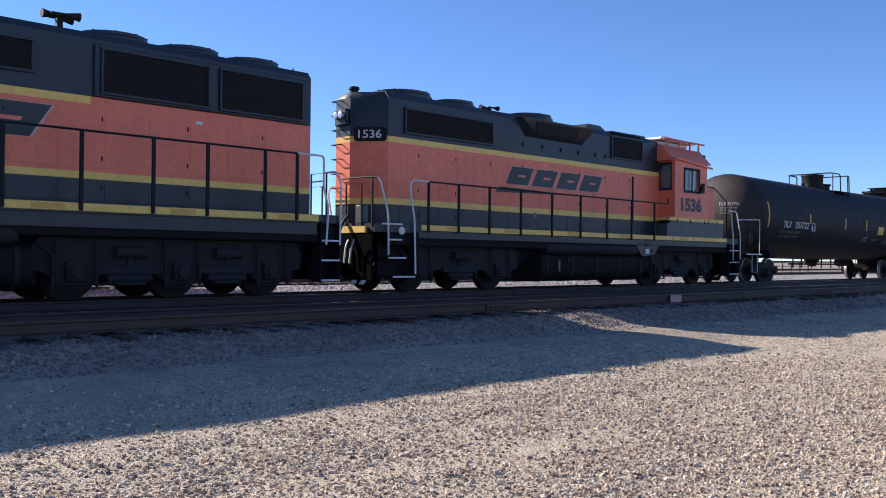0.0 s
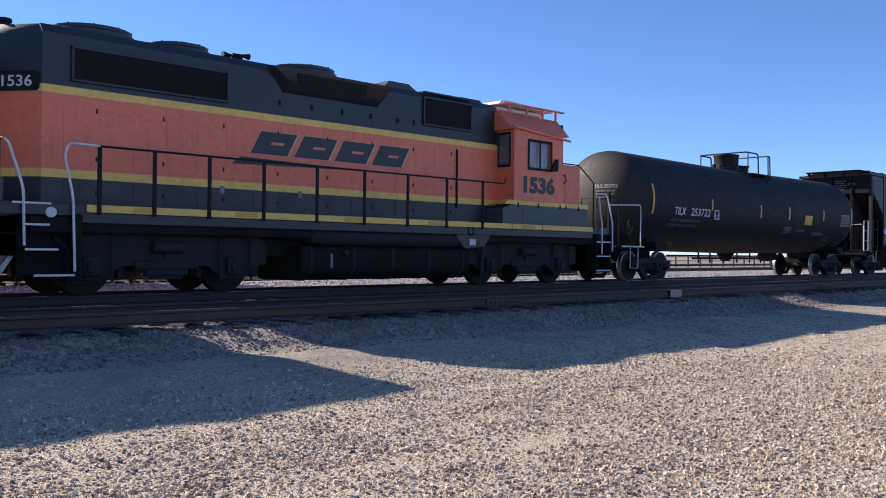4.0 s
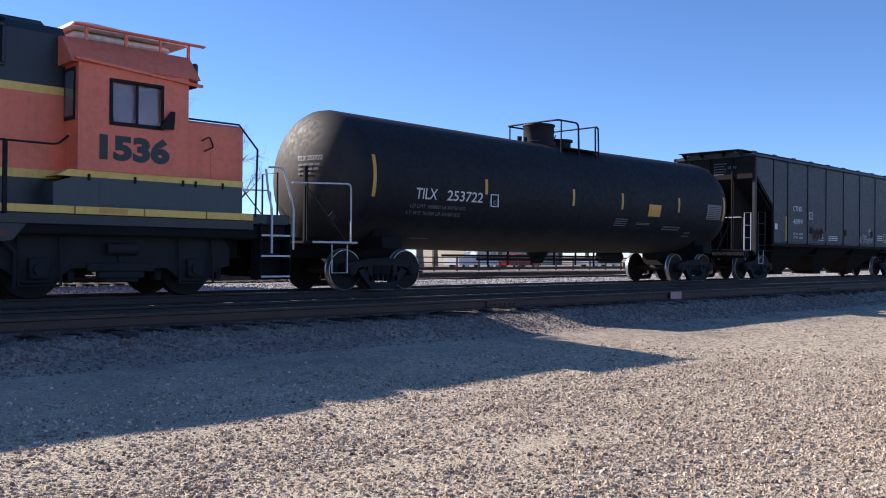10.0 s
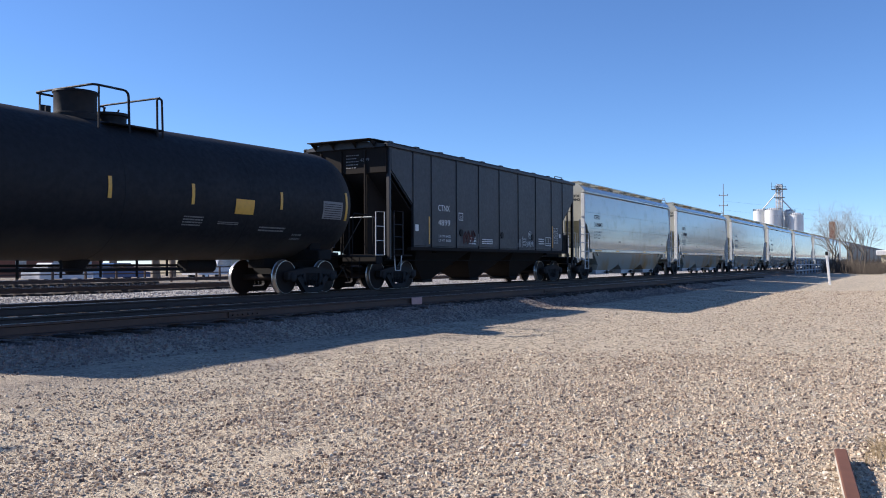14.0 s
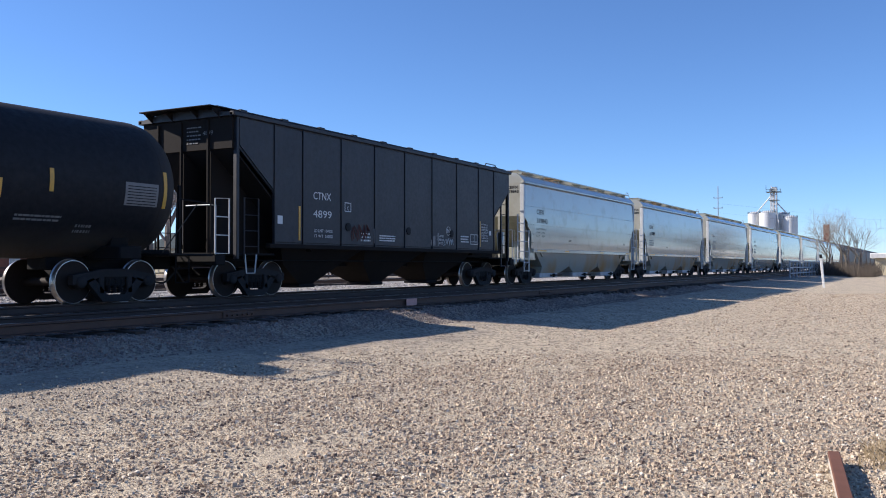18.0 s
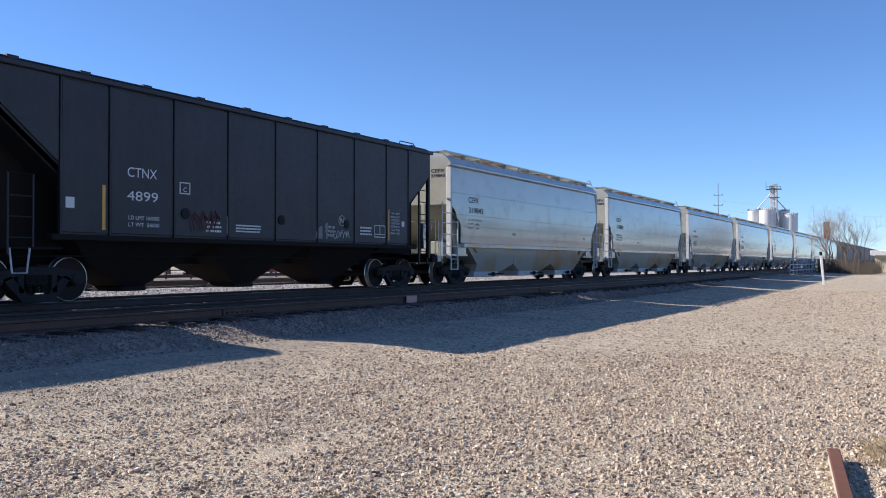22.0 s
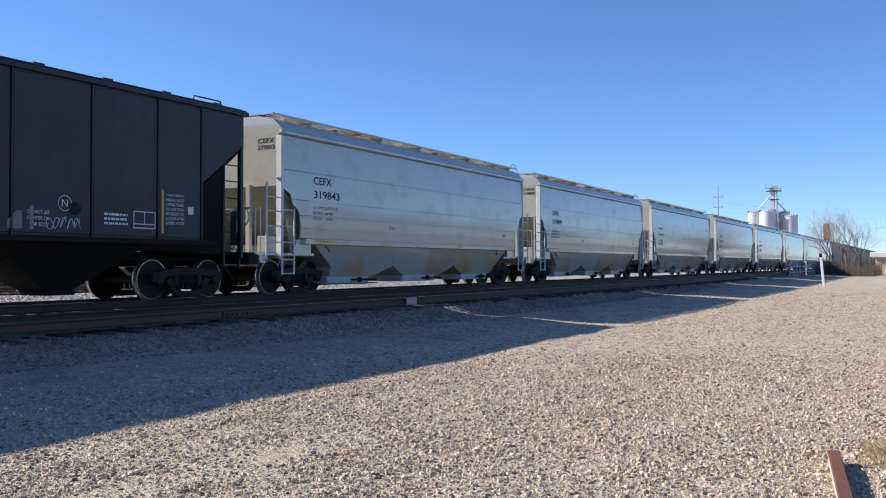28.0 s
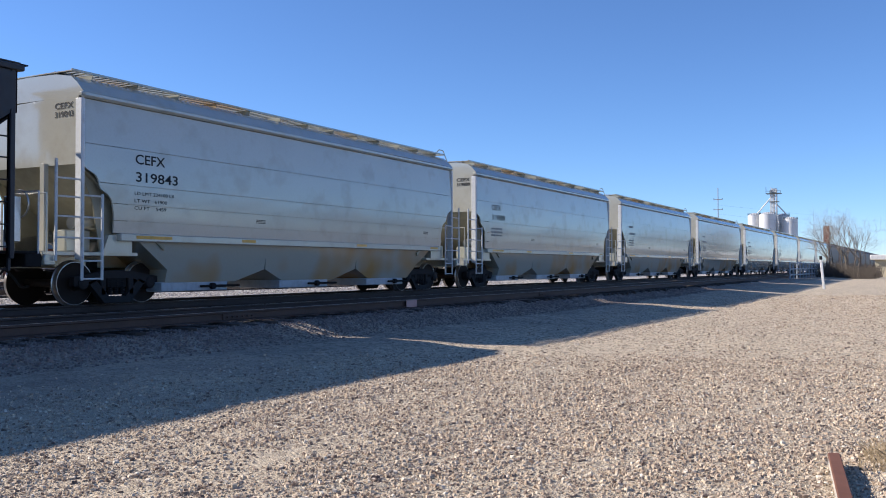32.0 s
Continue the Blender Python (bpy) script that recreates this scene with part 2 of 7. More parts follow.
M_STONE = stone_material("gravel_stones", [(0.0, (0.13, 0.092, 0.074)), (0.2, (0.35, 0.27, 0.195)), (0.55, (0.62, 0.50, 0.36)), (0.9, (0.77, 0.65, 0.48)), (1.0, (0.90, 0.83, 0.69))])
# one ballast in two tones: dark for the train's shade, pale for sun
M_SHADE_BALLAST = stone_material("ballast_stones", [(0.0, (0.10, 0.08, 0.08)), (0.5, (0.19, 0.155, 0.145)), (0.96, (0.29, 0.25, 0.23)), (1.0, (0.45, 0.41, 0.38))])

M_SUN_BALLAST = stone_material("sunlit_tone_ballast_stones", [(0.0, (0.24, 0.22, 0.21)), (0.5, (0.52, 0.49, 0.45)), (1.0, (0.78, 0.75, 0.71))])


# ---------------------------------------------------------------- mesh tools
class G:
    """A mesh being gathered: vertices, faces, a material index a face."""

    def __init__(self):
        self.v, self.f, self.mi, self.cur = [], [], [], 0

    def face(self, idx):
        self.f.append(tuple(idx))
        self.mi.append(self.cur)

    def hull(self, pts, faces):
        """Add points and faces, turned so that they face away from the middle."""
        o = len(self.v)
        self.v += [tuple(p) for p in pts]
        c = Vector((0, 0, 0))
        for p in pts:
            c += Vector(p)
        c /= len(pts)
        for f in faces:
            a, b, d = (Vector(pts[f[i]]) for i in (0, 1, 2))
            nrm = (b - a).cross(d - a)
            if nrm.dot(a - c) < 0:
                f = f[::-1]
            self.face([o + i for i in f])
        return self

    def box(self, x0, x1, y0, y1, z0, z1, b=0.0):
        lo, hi = (min(x0, x1), min(y0, y1), min(z0, z1)), (max(x0, x1), max(y0, y1), max(z0, z1))
        b = min(b, *(0.45 * (hi[i] - lo[i]) for i in range(3)))
        if b <= 0:
            pts = [((lo, hi)[i][0], (lo, hi)[j][1], (lo, hi)[k][2]) for i in (0, 1) for j in (0, 1) for k in (0, 1)]
            return self.hull(pts, [(0, 1, 3, 2), (4, 5, 7, 6), (0, 1, 5, 4), (2, 3, 7, 6), (0, 2, 6, 4), (1, 3, 7, 5)])
        pts, at = [], {}
        for c in range(8):
            s = (c >> 2 & 1, c >> 1 & 1, c & 1)
            for a in range(3):
                at[c, a] = len(pts)
                pts.append([((lo[i] if s[i] == 0 else hi[i]) + (0 if i == a else (b if s[i] == 0 else -b))) for i in range(3)])
        bit = (4, 2, 1)
        faces = [tuple(at[c, a] for a in range(3)) for c in range(8)]
        for a in range(3):
            u, w = [i for i in range(3) if i != a]
            for side in (0, 1):
                base = bit[a] * side
                faces.append(tuple(at[base + k, a] for k in (0, bit[u], bit[u] + bit[w], bit[w])))
            for su in (0, 1):
                for sw in (0, 1):
                    c0 = bit[u] * su + bit[w] * sw
                    faces.append((at[c0, u], at[c0 + bit[a], u], at[c0 + bit[a], w], at[c0, w]))
        return self.hull(pts, faces)

    def prism(self, poly, axis, a0, a1):
        """A flat outline pushed along an axis. axis y: points (x, z); axis x: (y, z); axis z: (x, y)."""
        put = {"y": lambda p, a: (p[0], a, p[1]), "x": lambda p, a: (a, p[0], p[1]), "z": lambda p, a: (p[0], p[1], a)}[axis]
        n = len(poly)
        area = sum(poly[i][0] * poly[(i + 1) % n][1] - poly[(i + 1) % n][0] * poly[i][1] for i in range(n))
        if area < 0:
            poly = poly[::-1]
        o = len(self.v)
        lo, hi = min(a0, a1), max(a0, a1)
        self.v += [put(p, lo) for p in poly] + [put(p, hi) for p in poly]
        flip = axis == "y"
        fs = [tuple(range(n))[::-1], tuple(range(n, 2 * n))] + [(i, (i + 1) % n, n + (i + 1) % n, n + i) for i in range(n)]
        for f in fs:
            self.face([o + i for i in (f[::-1] if flip else f)])
        return self

    def loft(self, rings, caps=True):
        """Closed rings of equal length, one after another."""
        o, n = len(self.v), len(rings[0])
        for r in rings:
            self.v += [tuple(p) for p in r]
        for k in range(len(rings) - 1):
            for i in range(n):
                j = (i + 1) % n
                self.face((o + k * n + i, o + k * n + j, o + (k + 1) * n + j, o + (k + 1) * n + i))
        if caps:
            self.face([o + i for i in range(n)][::-1])
            self.face([o + (len(rings) - 1) * n + i for i in range(n)])
        return self

    def tube(self, pts, r, n=6, caps=True):
        """A pipe along points; r may be one radius or one a point."""
        pts = [Vector(p) for p in pts]
        rs = r if isinstance(r, (list, tuple)) else [r] * len(pts)
        d0 = (pts[1] - pts[0]).normalized()
        up = Vector((0, 0, 1)) if abs(d0.z) < 0.9 else Vector((1, 0, 0))
        u = d0.cross(up).normalized()
        rings = []
        for i, p in enumerate(pts):
            d = (pts[min(i + 1, len(pts) - 1)] - pts[max(i - 1, 0)]).normalized()
            u = (u - d * u.dot(d)).normalized()
            w = d.cross(u)
            rings.append([p + (u * math.cos(a) + w * math.sin(a)) * rs[i] for a in (2 * math.pi * k / n for k in range(n))])
        return self.loft(rings, caps)

    def cyl(self, p0, p1, r, n=16, r1=None):
        return self.tube([p0, p1], [r, r if r1 is None else r1], n)

    def lathe(self, axis, profile, n=24, centre=(0, 0, 0), caps=True):
        """profile: (along, radius) pairs, closed with caps."""
        a = "xyz".index(axis)
        u, w = [(1, 2), (2, 0), (0, 1)][a]
        rings = []
        for al, r in profile:
            ring = []
            for k in range(n):
                p = list(centre)
                p[a] += al
                p[u] += r * math.cos(2 * math.pi * k / n)
                p[w] += r * math.sin(2 * math.pi * k / n)
                ring.append(p)
            rings.append(ring)
        return self.loft(rings, caps)

    def mesh(self, name, mats, shift=(0, 0, 0), smooth=38):
        me = bpy.data.meshes.new(name)
        sx, sy, sz = shift
        me.from_pydata([(x - sx, y - sy, z - sz) for x, y, z in self.v], [], self.f)
        for m in mats:
            me.materials.append(m)
        if len(mats) > 1:
            me.polygons.foreach_set("material_index", self.mi)
        if smooth:
            me.polygons.foreach_set("use_smooth", [True] * len(self.f))
            me.set_sharp_from_angle(angle=radians(smooth))
        me.update()
        return me


XC = {}     # middle of each vehicle along the train, metres, as its parts are written
FIT = {}    # stretch along x and z that brings those metres to true size


def thing(name, label, category, m=None, group="", kind=""):
    ob = new(name)
    ob.empty_display_size = 0.2
    if m is not None:
        ob.matrix_basis = m
    return tagged(ob, label, category, group, kind)


def part(name, g, mat, parent=None, label="", smooth=38, local=False):
    """One mesh object under a thing or a part. Vehicles are written in train metres and moved to their base; local: written about the parent's own origin."""
    mats = mat if isinstance(mat, (list, tuple)) else [mat]
    root = parent
    while root is not None and root.parent is not None:
        local = local or root.name.startswith("truck")
        root = root.parent
    if root is not None and root.name in XC and not local:
        base, (kx, kz) = XC[root.name], FIT.get(root.name, (1.0, 1.0))
        g.v = [((x - base) * kx, y, z * kz) for x, y, z in g.v]
    ob = new(name, g.mesh(name, mats, (0, 0, 0), smooth))
    ob.parent = parent
    if label:
        ob["label"] = label
    if name in ("small_lettering", "panel_writing", "end_lettering", "notice"):
        ob["kind"] = "stuff"
    return ob


def along(parent, x):
    """Where the written train metre x lies in its vehicle's own space."""
    return (x - XC[parent.name]) * FIT.get(parent.name, (1.0, 1.0))[0]


def whole(name, g, mat, label, category, group="", kind="", m=None, smooth=38):
    """A thing of one mesh."""
    mats = mat if isinstance(mat, (list, tuple)) else [mat]
    ob = new(name, g.mesh(name, mats, (0, 0, 0), smooth))
    if m is not None:
        ob.matrix_basis = m
    return tagged(ob, label, category, group, kind)


def lettering(text, x, z, height, width=None, lean=0.0, bold=0.0):
    """Letters of the built-in font on an upright plane that faces -y: left end x, foot z, height of a capital. Returns points and faces."""
    cu = bpy.data.curves.new("letters", "FONT")
    cu.body, cu.size, cu.offset, cu.resolution_u = text, 1.0, bold, 3
    ob = bpy.data.objects.new("letters", cu)
    scene.collection.objects.link(ob)
    bpy.context.view_layer.update()
    me = bpy.data.meshes.new_from_object(ob.evaluated_get(bpy.context.evaluated_depsgraph_get()))
    vs = [(v.co.x, v.co.y) for v in me.vertices]
    fs = [tuple(p.vertices) for p in me.polygons]
    bpy.data.objects.remove(ob)
    x0, x1 = min(v[0] for v in vs), max(v[0] for v in vs)
    y0, y1 = min(v[1] for v in vs), max(v[1] for v in vs)
    ky = height / (y1 - y0)
    kx = width / (x1 - x0) if width else ky
    return [(x + (a - x0) * kx + lean * (b - y0) * ky, z + (b - y0) * ky) for a, b in vs], fs


def letters(g, text, x, z, height, y, width=None, lean=0.0, bold=0.0):
    """Letters laid on a surface; y is a number or a function of z."""
    pts, fs = lettering(text, x, z, height, width, lean, bold)
    o = len(g.v)
    g.v += [(a, y(b) if callable(y) else y, b) for a, b in pts]
    for f in fs:
        g.face([o + i for i in f])
    return g


def bars(g, x0, x1, z0, z1, y, rows=2, cut=4, seed=0):
    """Rows of short bars in place of small writing."""
    rnd = random.Random(seed)
    h = (z1 - z0) / (rows * 2.0)
    for i in range(rows):
        za = z0 + i * h * 2.0
        x = x0
        while x < x1 - 0.015:
            w = min(rnd.uniform(0.5, 1.6) * (x1 - x0) / (cut * 2.2), x1 - x)
            ya = y(za) if callable(y) else y
            yb = y(za + h) if callable(y) else y
            g.hull([(x, ya, za), (x + w, ya, za), (x + w, yb, za + h), (x, yb, za + h), (x, ya + .004, za), (x + w, ya + .004, za), (x + w, yb + .004, za + h), (x, yb + .004, za + h)],
                   [(0, 1, 2, 3), (0, 1, 5, 4), (1, 2, 6, 5), (2, 3, 7, 6), (3, 0, 4, 7)])
            x += w + h * rnd.uniform(0.25, 0.7)
    return g


def rounded(pts, r, n=4):
    """Round the bends of a line of points."""
    pts = [Vector(p) for p in pts]
    out = [pts[0]]
    for a, b, c in zip(pts, pts[1:], pts[2:]):
        k = min(r, (a - b).length * 0.45, (c - b).length * 0.45)
        p, q = b + (a - b).normalized() * k, b + (c - b).normalized() * k
        for i in range(n + 1):
            t = i / n
            out.append((p * (1 - t) + b * t) * (1 - t) + (b * (1 - t) + q * t) * t)
    return out + [pts[-1]]


# ---------------------------------------------------------------- how far the train has rolled, metres at each whole second
ROLLED = [0.16, 2.12, 4.05, 5.95, 7.85, 9.75, 11.64, 13.46, 15.27, 17.09, 18.88, 20.67, 22.42, 24.11, 25.80, 27.48, 29.16, 30.81, 32.47, 34.09, 35.69, 37.30, 38.86, 40.41, 41.93, 43.46, 45.00, 46.57, 48.12, 49.64, 51.19, 52.75, 54.31]


def rolled(t):
    """Metres that the train has rolled at t seconds, smooth between the whole seconds."""
    i = max(0, min(31, int(t)))
    p = [ROLLED[max(0, min(32, k))] for k in (i - 1, i, i + 1, i + 2)]
    if i == 0:
        p[0] = 2 * p[1] - p[2]
    if i == 31:
        p[3] = 2 * p[2] - p[1]
    u = t - i
    return 0.5 * (2 * p[1] + (p[2] - p[0]) * u + (2 * p[0] - 5 * p[1] + 4 * p[2] - p[3]) * u * u + (3 * p[1] - p[0] - 3 * p[2] + p[3]) * u ** 3)


TRAIN = []       # vehicles that roll
WHEELS = []      # wheelsets that turn, with their radius


# ---------------------------------------------------------------- ground
def ground_height(x, y):
    """The yard: a gravel drive, then the raised bed of the tracks."""
    bed = -0.235
    def ease(a, b, v):
        u = max(0.0, min(1.0, (v - a) / (b - a)))
        return u * u * (3 - 2 * u)
    low = -0.61 - 0.04 * ease(2.0, 6.5, y) + 0.17 * ease(6.0, 10.0, y) + 0.0035 * max(0.0, min(x, 115.0) - 30.0)
    foot = 9.55 + 0.03 * max(0.0, min(x - 16.0, 14.0))
    z = low + (bed - low) * ease(foot, foot + 1.3 - 0.02 * max(0.0, min(x - 16.0, 14.0)), y)
    z += (-0.30 - bed) * ease(19.0, 20.5, y)
    far = ease(36, 60, y)
    return z * (1 - far) - 0.5 * far


def build_ground():
    def lines(near, far0, far1, step):
        out = list(np.arange(near[0], near[1], step))
        k, s = near[1], step
        while k < far1:
            out.append(k)
            s *= 1.22
            k += s
        out.append(far1)
        k, s, low = near[0], step, []
        while k > far0:
            s *= 1.22
            k -= s
            low.append(max(k, far0))
        return low[::-1] + out
    xs = lines((0.0, 34.0), -1800.0, 1800.0, 0.3)
    ys = lines((0.0, 20.0), -1800.0, 1800.0, 0.25)
    verts = []
    for y in ys:
        for x in xs:
            z = ground_height(x, y)
            if -40 < x < 160 and -40 < y < 60:
                z += 0.035 * noise.noise((x * 0.35, y * 0.6, 0)) + 0.018 * noise.noise((x * 1.3, y * 1.7, 3))
            verts.append((x, y, z))
    n = len(xs)
    faces = [(j * n + i, j * n + i + 1, (j + 1) * n + i + 1, (j + 1) * n + i) for j in range(len(ys) - 1) for i in range(n - 1)]
    me = bpy.data.meshes.new("ground")
    me.from_pydata(verts, [], faces)
    me.materials.append(M_GROUND)
    me.polygons.foreach_set("use_smooth", [True] * len(faces))
    tagged(new("ground", me), "tan and grey gravel yard with a raised ballast bed darkened for shade", "ground", kind="structure")


def scatter(name, mat, label, spots, seed):
    """Loose angular stones, joined: spots is a list of (x, y, size)."""
    rng = np.random.default_rng(seed)
    base = np.array([(-1, -1, -1), (1, -1, -1), (1, 1, -1), (-1, 1, -1), (-1, -1, 1), (1, -1, 1), (1, 1, 1), (-1, 1, 1)], float) * 0.62
    quad = np.array([(0, 3, 2, 1), (4, 5, 6, 7), (0, 1, 5, 4), (1, 2, 6, 5), (2, 3, 7, 6), (3, 0, 4, 7)])
    n = len(spots)
    sp = np.array(spots)
    z = np.array([ground_height(a, b) + 0.035 * noise.noise((a * 0.35, b * 0.6, 0)) + 0.018 * noise.noise((a * 1.3, b * 1.7, 3)) for a, b, _ in spots])
    top = np.where(base[:, 2] > 0, 0.72, 1.0)[None, :, None] * np.array([1, 1, 0]) + np.array([0, 0, 1])
    shape = base[None] * top * rng.uniform(0.75, 1.3, (n, 8, 1)) + rng.uniform(-0.28, 0.28, (n, 8, 3))
    shape *= rng.uniform(0.65, 1.3, (n, 1, 3)) * np.array([1, 1, 0.85])
    ang = rng.uniform(0, 6.283, n)
    c, s = np.cos(ang)[:, None], np.sin(ang)[:, None]
    x = shape[..., 0] * c - shape[..., 1] * s
    y = shape[..., 0] * s + shape[..., 1] * c
    v = np.stack([x, y, shape[..., 2]], -1) * sp[:, 2][:, None, None]
    v += np.stack([sp[:, 0], sp[:, 1], z + sp[:, 2] * 0.2], -1)[:, None, :]
    f = (quad[None] + 8 * np.arange(n)[:, None, None]).reshape(-1, 4)
    me = bpy.data.meshes.new(name)
    me.from_pydata(v.reshape(-1, 3).tolist(), [], f.tolist())
    me.materials.append(mat)
    tagged(new(name, me), label, "gravel", kind="stuff")


def stony(x, y):
    """How thickly stones lie at a spot: belts along the drive, broken by bare sandy wheel lanes."""
    return 0.55 * noise.noise((x * 0.22, y * 0.8, 7.0)) + 0.6 * noise.noise((x * 0.9, y * 2.2, 2.0)) + 0.5 * noise.noise((x * 2.6, y * 3.2, 5.0))


def build_stones():
    rng = np.random.default_rng(5)
    spots = []
    for _ in range(330000):
        r = math.sqrt(4.4 ** 2 + (15.0 ** 2 - 4.4 ** 2) * rng.random() ** 1.25)
        a = radians(rng.uniform(-2, 80))
        x, y = r * math.cos(a), r * math.sin(a)
        if y < -0.2 or y > 4.6 + 4.4 * rng.random() ** 0.8 or r > 15.0 - 2.5 * rng.random():
            continue
        if stony(x, y) < rng.uniform(-0.95, 0.55):
            continue
        spots.append((x, y, 0.0044 + 0.017 * rng.random() ** 5 + r * 0.00026))
    scatter("gravel", M_STONE, "loose tan and brown gravel stones on the drive", spots, 11)
    spots = []
    for _ in range(60000):
        x, y = rng.uniform(-9, 12), rng.uniform(-9, 8.6)
        inside = 4.4 < math.hypot(x, y) < 14.0 and -2 < math.degrees(math.atan2(y, x)) < 80
        if not inside and stony(x, y) > rng.uniform(-0.75, 0.55):
            spots.append((x, y, 0.006 + 0.017 * rng.random() ** 5))
    scatter("gravel", M_STONE, "loose gravel stones on the rest of the drive", spots, 15)
    spots = []
    for _ in range(120000):
        r = math.sqrt(12.5 ** 2 + (46.0 ** 2 - 12.5 ** 2) * rng.random() ** 1.6)
        a = radians(rng.uniform(-2, 40))
        x, y = r * math.cos(a), r * math.sin(a)
        if y > 4.0 + 5.0 * rng.random() or r < 12.5 + 2.5 * rng.random() or stony(x * 0.8, y) < rng.uniform(-0.8, 0.6):
            continue
        spots.append((x, y, 0.0036 + 0.019 * rng.random() ** 5 + r * 0.00034))
    scatter("gravel", M_STONE, "larger loose stones further along the drive", spots, 13)
    spots = []
    for _ in range(32000):
        x = 1.0 + 48 * rng.random() ** 1.4
        y = rng.choice([rng.uniform(9.8, 11.0), rng.uniform(9.4, 10.8), rng.uniform(11.2, 12.5), rng.uniform(12.6, 15.5)])
        spots.append((x, y, rng.uniform(0.013, 0.028)))
    scatter("ballast", M_SHADE_BALLAST, "crushed ballast stones along the rails, grey-purple tone put in for shade", spots, 12)
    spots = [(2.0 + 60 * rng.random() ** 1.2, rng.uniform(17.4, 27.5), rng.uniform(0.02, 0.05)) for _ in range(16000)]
    scatter("ballast", M_SUN_BALLAST, "ballast stones beyond the train, pale tone put in for sunlight", spots, 14)


# ---------------------------------------------------------------- tracks
RAIL = [(-0.07, -0.172), (0.07, -0.172), (0.07, -0.160), (0.012, -0.145), (0.009, -0.045), (0.036, -0.032), (0.036, -0.006), (0.026, 0.0), (-0.026, 0.0), (-0.036, -0.006), (-0.036, -0.032), (-0.009, -0.045), (-0.012, -0.145), (-0.07, -0.160)]


def build_track(yc, x0, x1, ties_from, ties_to, label, z=0.0, shine=True):
    """Two rails on timber ties."""
    tr = thing("railway_track", label, "railway track", pose(0, yc, z), kind="structure")
    for side in (-0.7535, 0.7535):
        g = G().prism([(y + side, zz) for y, zz in RAIL], "x", x0, x1)
        for k, p in enumerate(g.f):
            zs = [g.v[i][2] for i in p]
            g.mi[k] = 1 if shine and min(zs) > -0.001 else 0
        part("rail", g, [M_RAIL, M_STEEL], tr, smooth=30)
    g = G().box(-0.11, 0.11, -1.17, 1.17, -0.37, -0.19, 0.012)
    me = g.mesh("tie", [M_TIE])
    x, rnd = ties_from, random.Random(int(yc * 10))
    while x < ties_to:
        ob = new("tie", me)
        ob.parent = tr
        ob.matrix_basis = pose(x + rnd.uniform(-0.03, 0.03), rnd.uniform(-0.1, 0.1), rnd.uniform(-0.045, 0.0), 0, 0, rnd.uniform(-1.2, 1.2))
        x += 0.53
    plate = G().box(-0.09, 0.09, -0.18, 0.18, -0.186, -0.168, 0.004)
    pm = plate.mesh("tie_plate", [M_RAIL])
    x = ties_from
    while x < min(ties_to, 32):
        ob = new("tie_plate", pm)
        ob.parent = tr
        ob.matrix_basis = pose(x, -0.7535, 0)
        x += 0.53
    return tr


# ---------------------------------------------------------------- running gear
def wheelset_mesh(r, tread):
    """Two flanged wheels on an axle that lies along y."""
    g = G()
    g.lathe("y", [(-0.93, 0.05), (-0.93, 0.085), (-0.78, 0.085), (0.78, 0.085), (0.93, 0.085), (0.93, 0.05)], 12)
    for s in (-1, 1):
        g.cur = 1
        g.lathe("y", [(s * a, b) for a, b in [(0.712, r + 0.024), (0.728, r + 0.003), (0.822, r - 0.005), (0.832, r - 0.010), (0.833, r - 0.022)]], 36, caps=False)
        g.cur = 0
        g.lathe("y", [(s * a, b) for a, b in [(0.70, r * 0.5), (0.685, r * 0.84), (0.69, r + 0.022), (0.70, r + 0.026), (0.712, r + 0.024)]], 36)
        g.lathe("y", [(s * a, b) for a, b in [(0.833, r - 0.022), (0.832, r - 0.075), (0.79, r * 0.78), (0.76, r * 0.45), (0.82, r * 0.36), (0.86, r * 0.30), (0.86, 0.09)]], 36)
    me = g.mesh("wheelset", [M_WHEEL, tread])
    return me


WHEEL_36 = wheelset_mesh(0.457, M_STEEL)
WHEEL_40 = wheelset_mesh(0.508, M_WHEEL)


def side_frame(g, s, r):
    """Cast side frame of a freight truck between axles at -0.89 and 0.89, on side s."""
    y0, y1 = s * 0.93, s * 1.08
    g.prism([(-1.10, r + 0.14), (-0.70, r + 0.20), (-0.35, r + 0.26), (0.35, r + 0.26), (0.70, r + 0.20), (1.10, r + 0.14), (1.10, r - 0.06), (0.72, r - 0.02), (0.42, r + 0.10), (-0.42, r + 0.10), (-0.72, r - 0.02), (-1.10, r - 0.06)], "y", y0, y1)
    g.prism([(-0.76, r + 0.02), (-0.58, r + 0.08), (-0.22, r - 0.28), (0.22, r - 0.28), (0.58, r + 0.08), (0.76, r + 0.02), (0.34, r - 0.42), (-0.34, r - 0.42)], "y", y0, y1)
    g.box(-0.44, -0.30, y0, y1, r - 0.26, r + 0.12, 0.02)
    g.box(0.30, 0.44, y0, y1, r - 0.26, r + 0.12, 0.02)
    return g


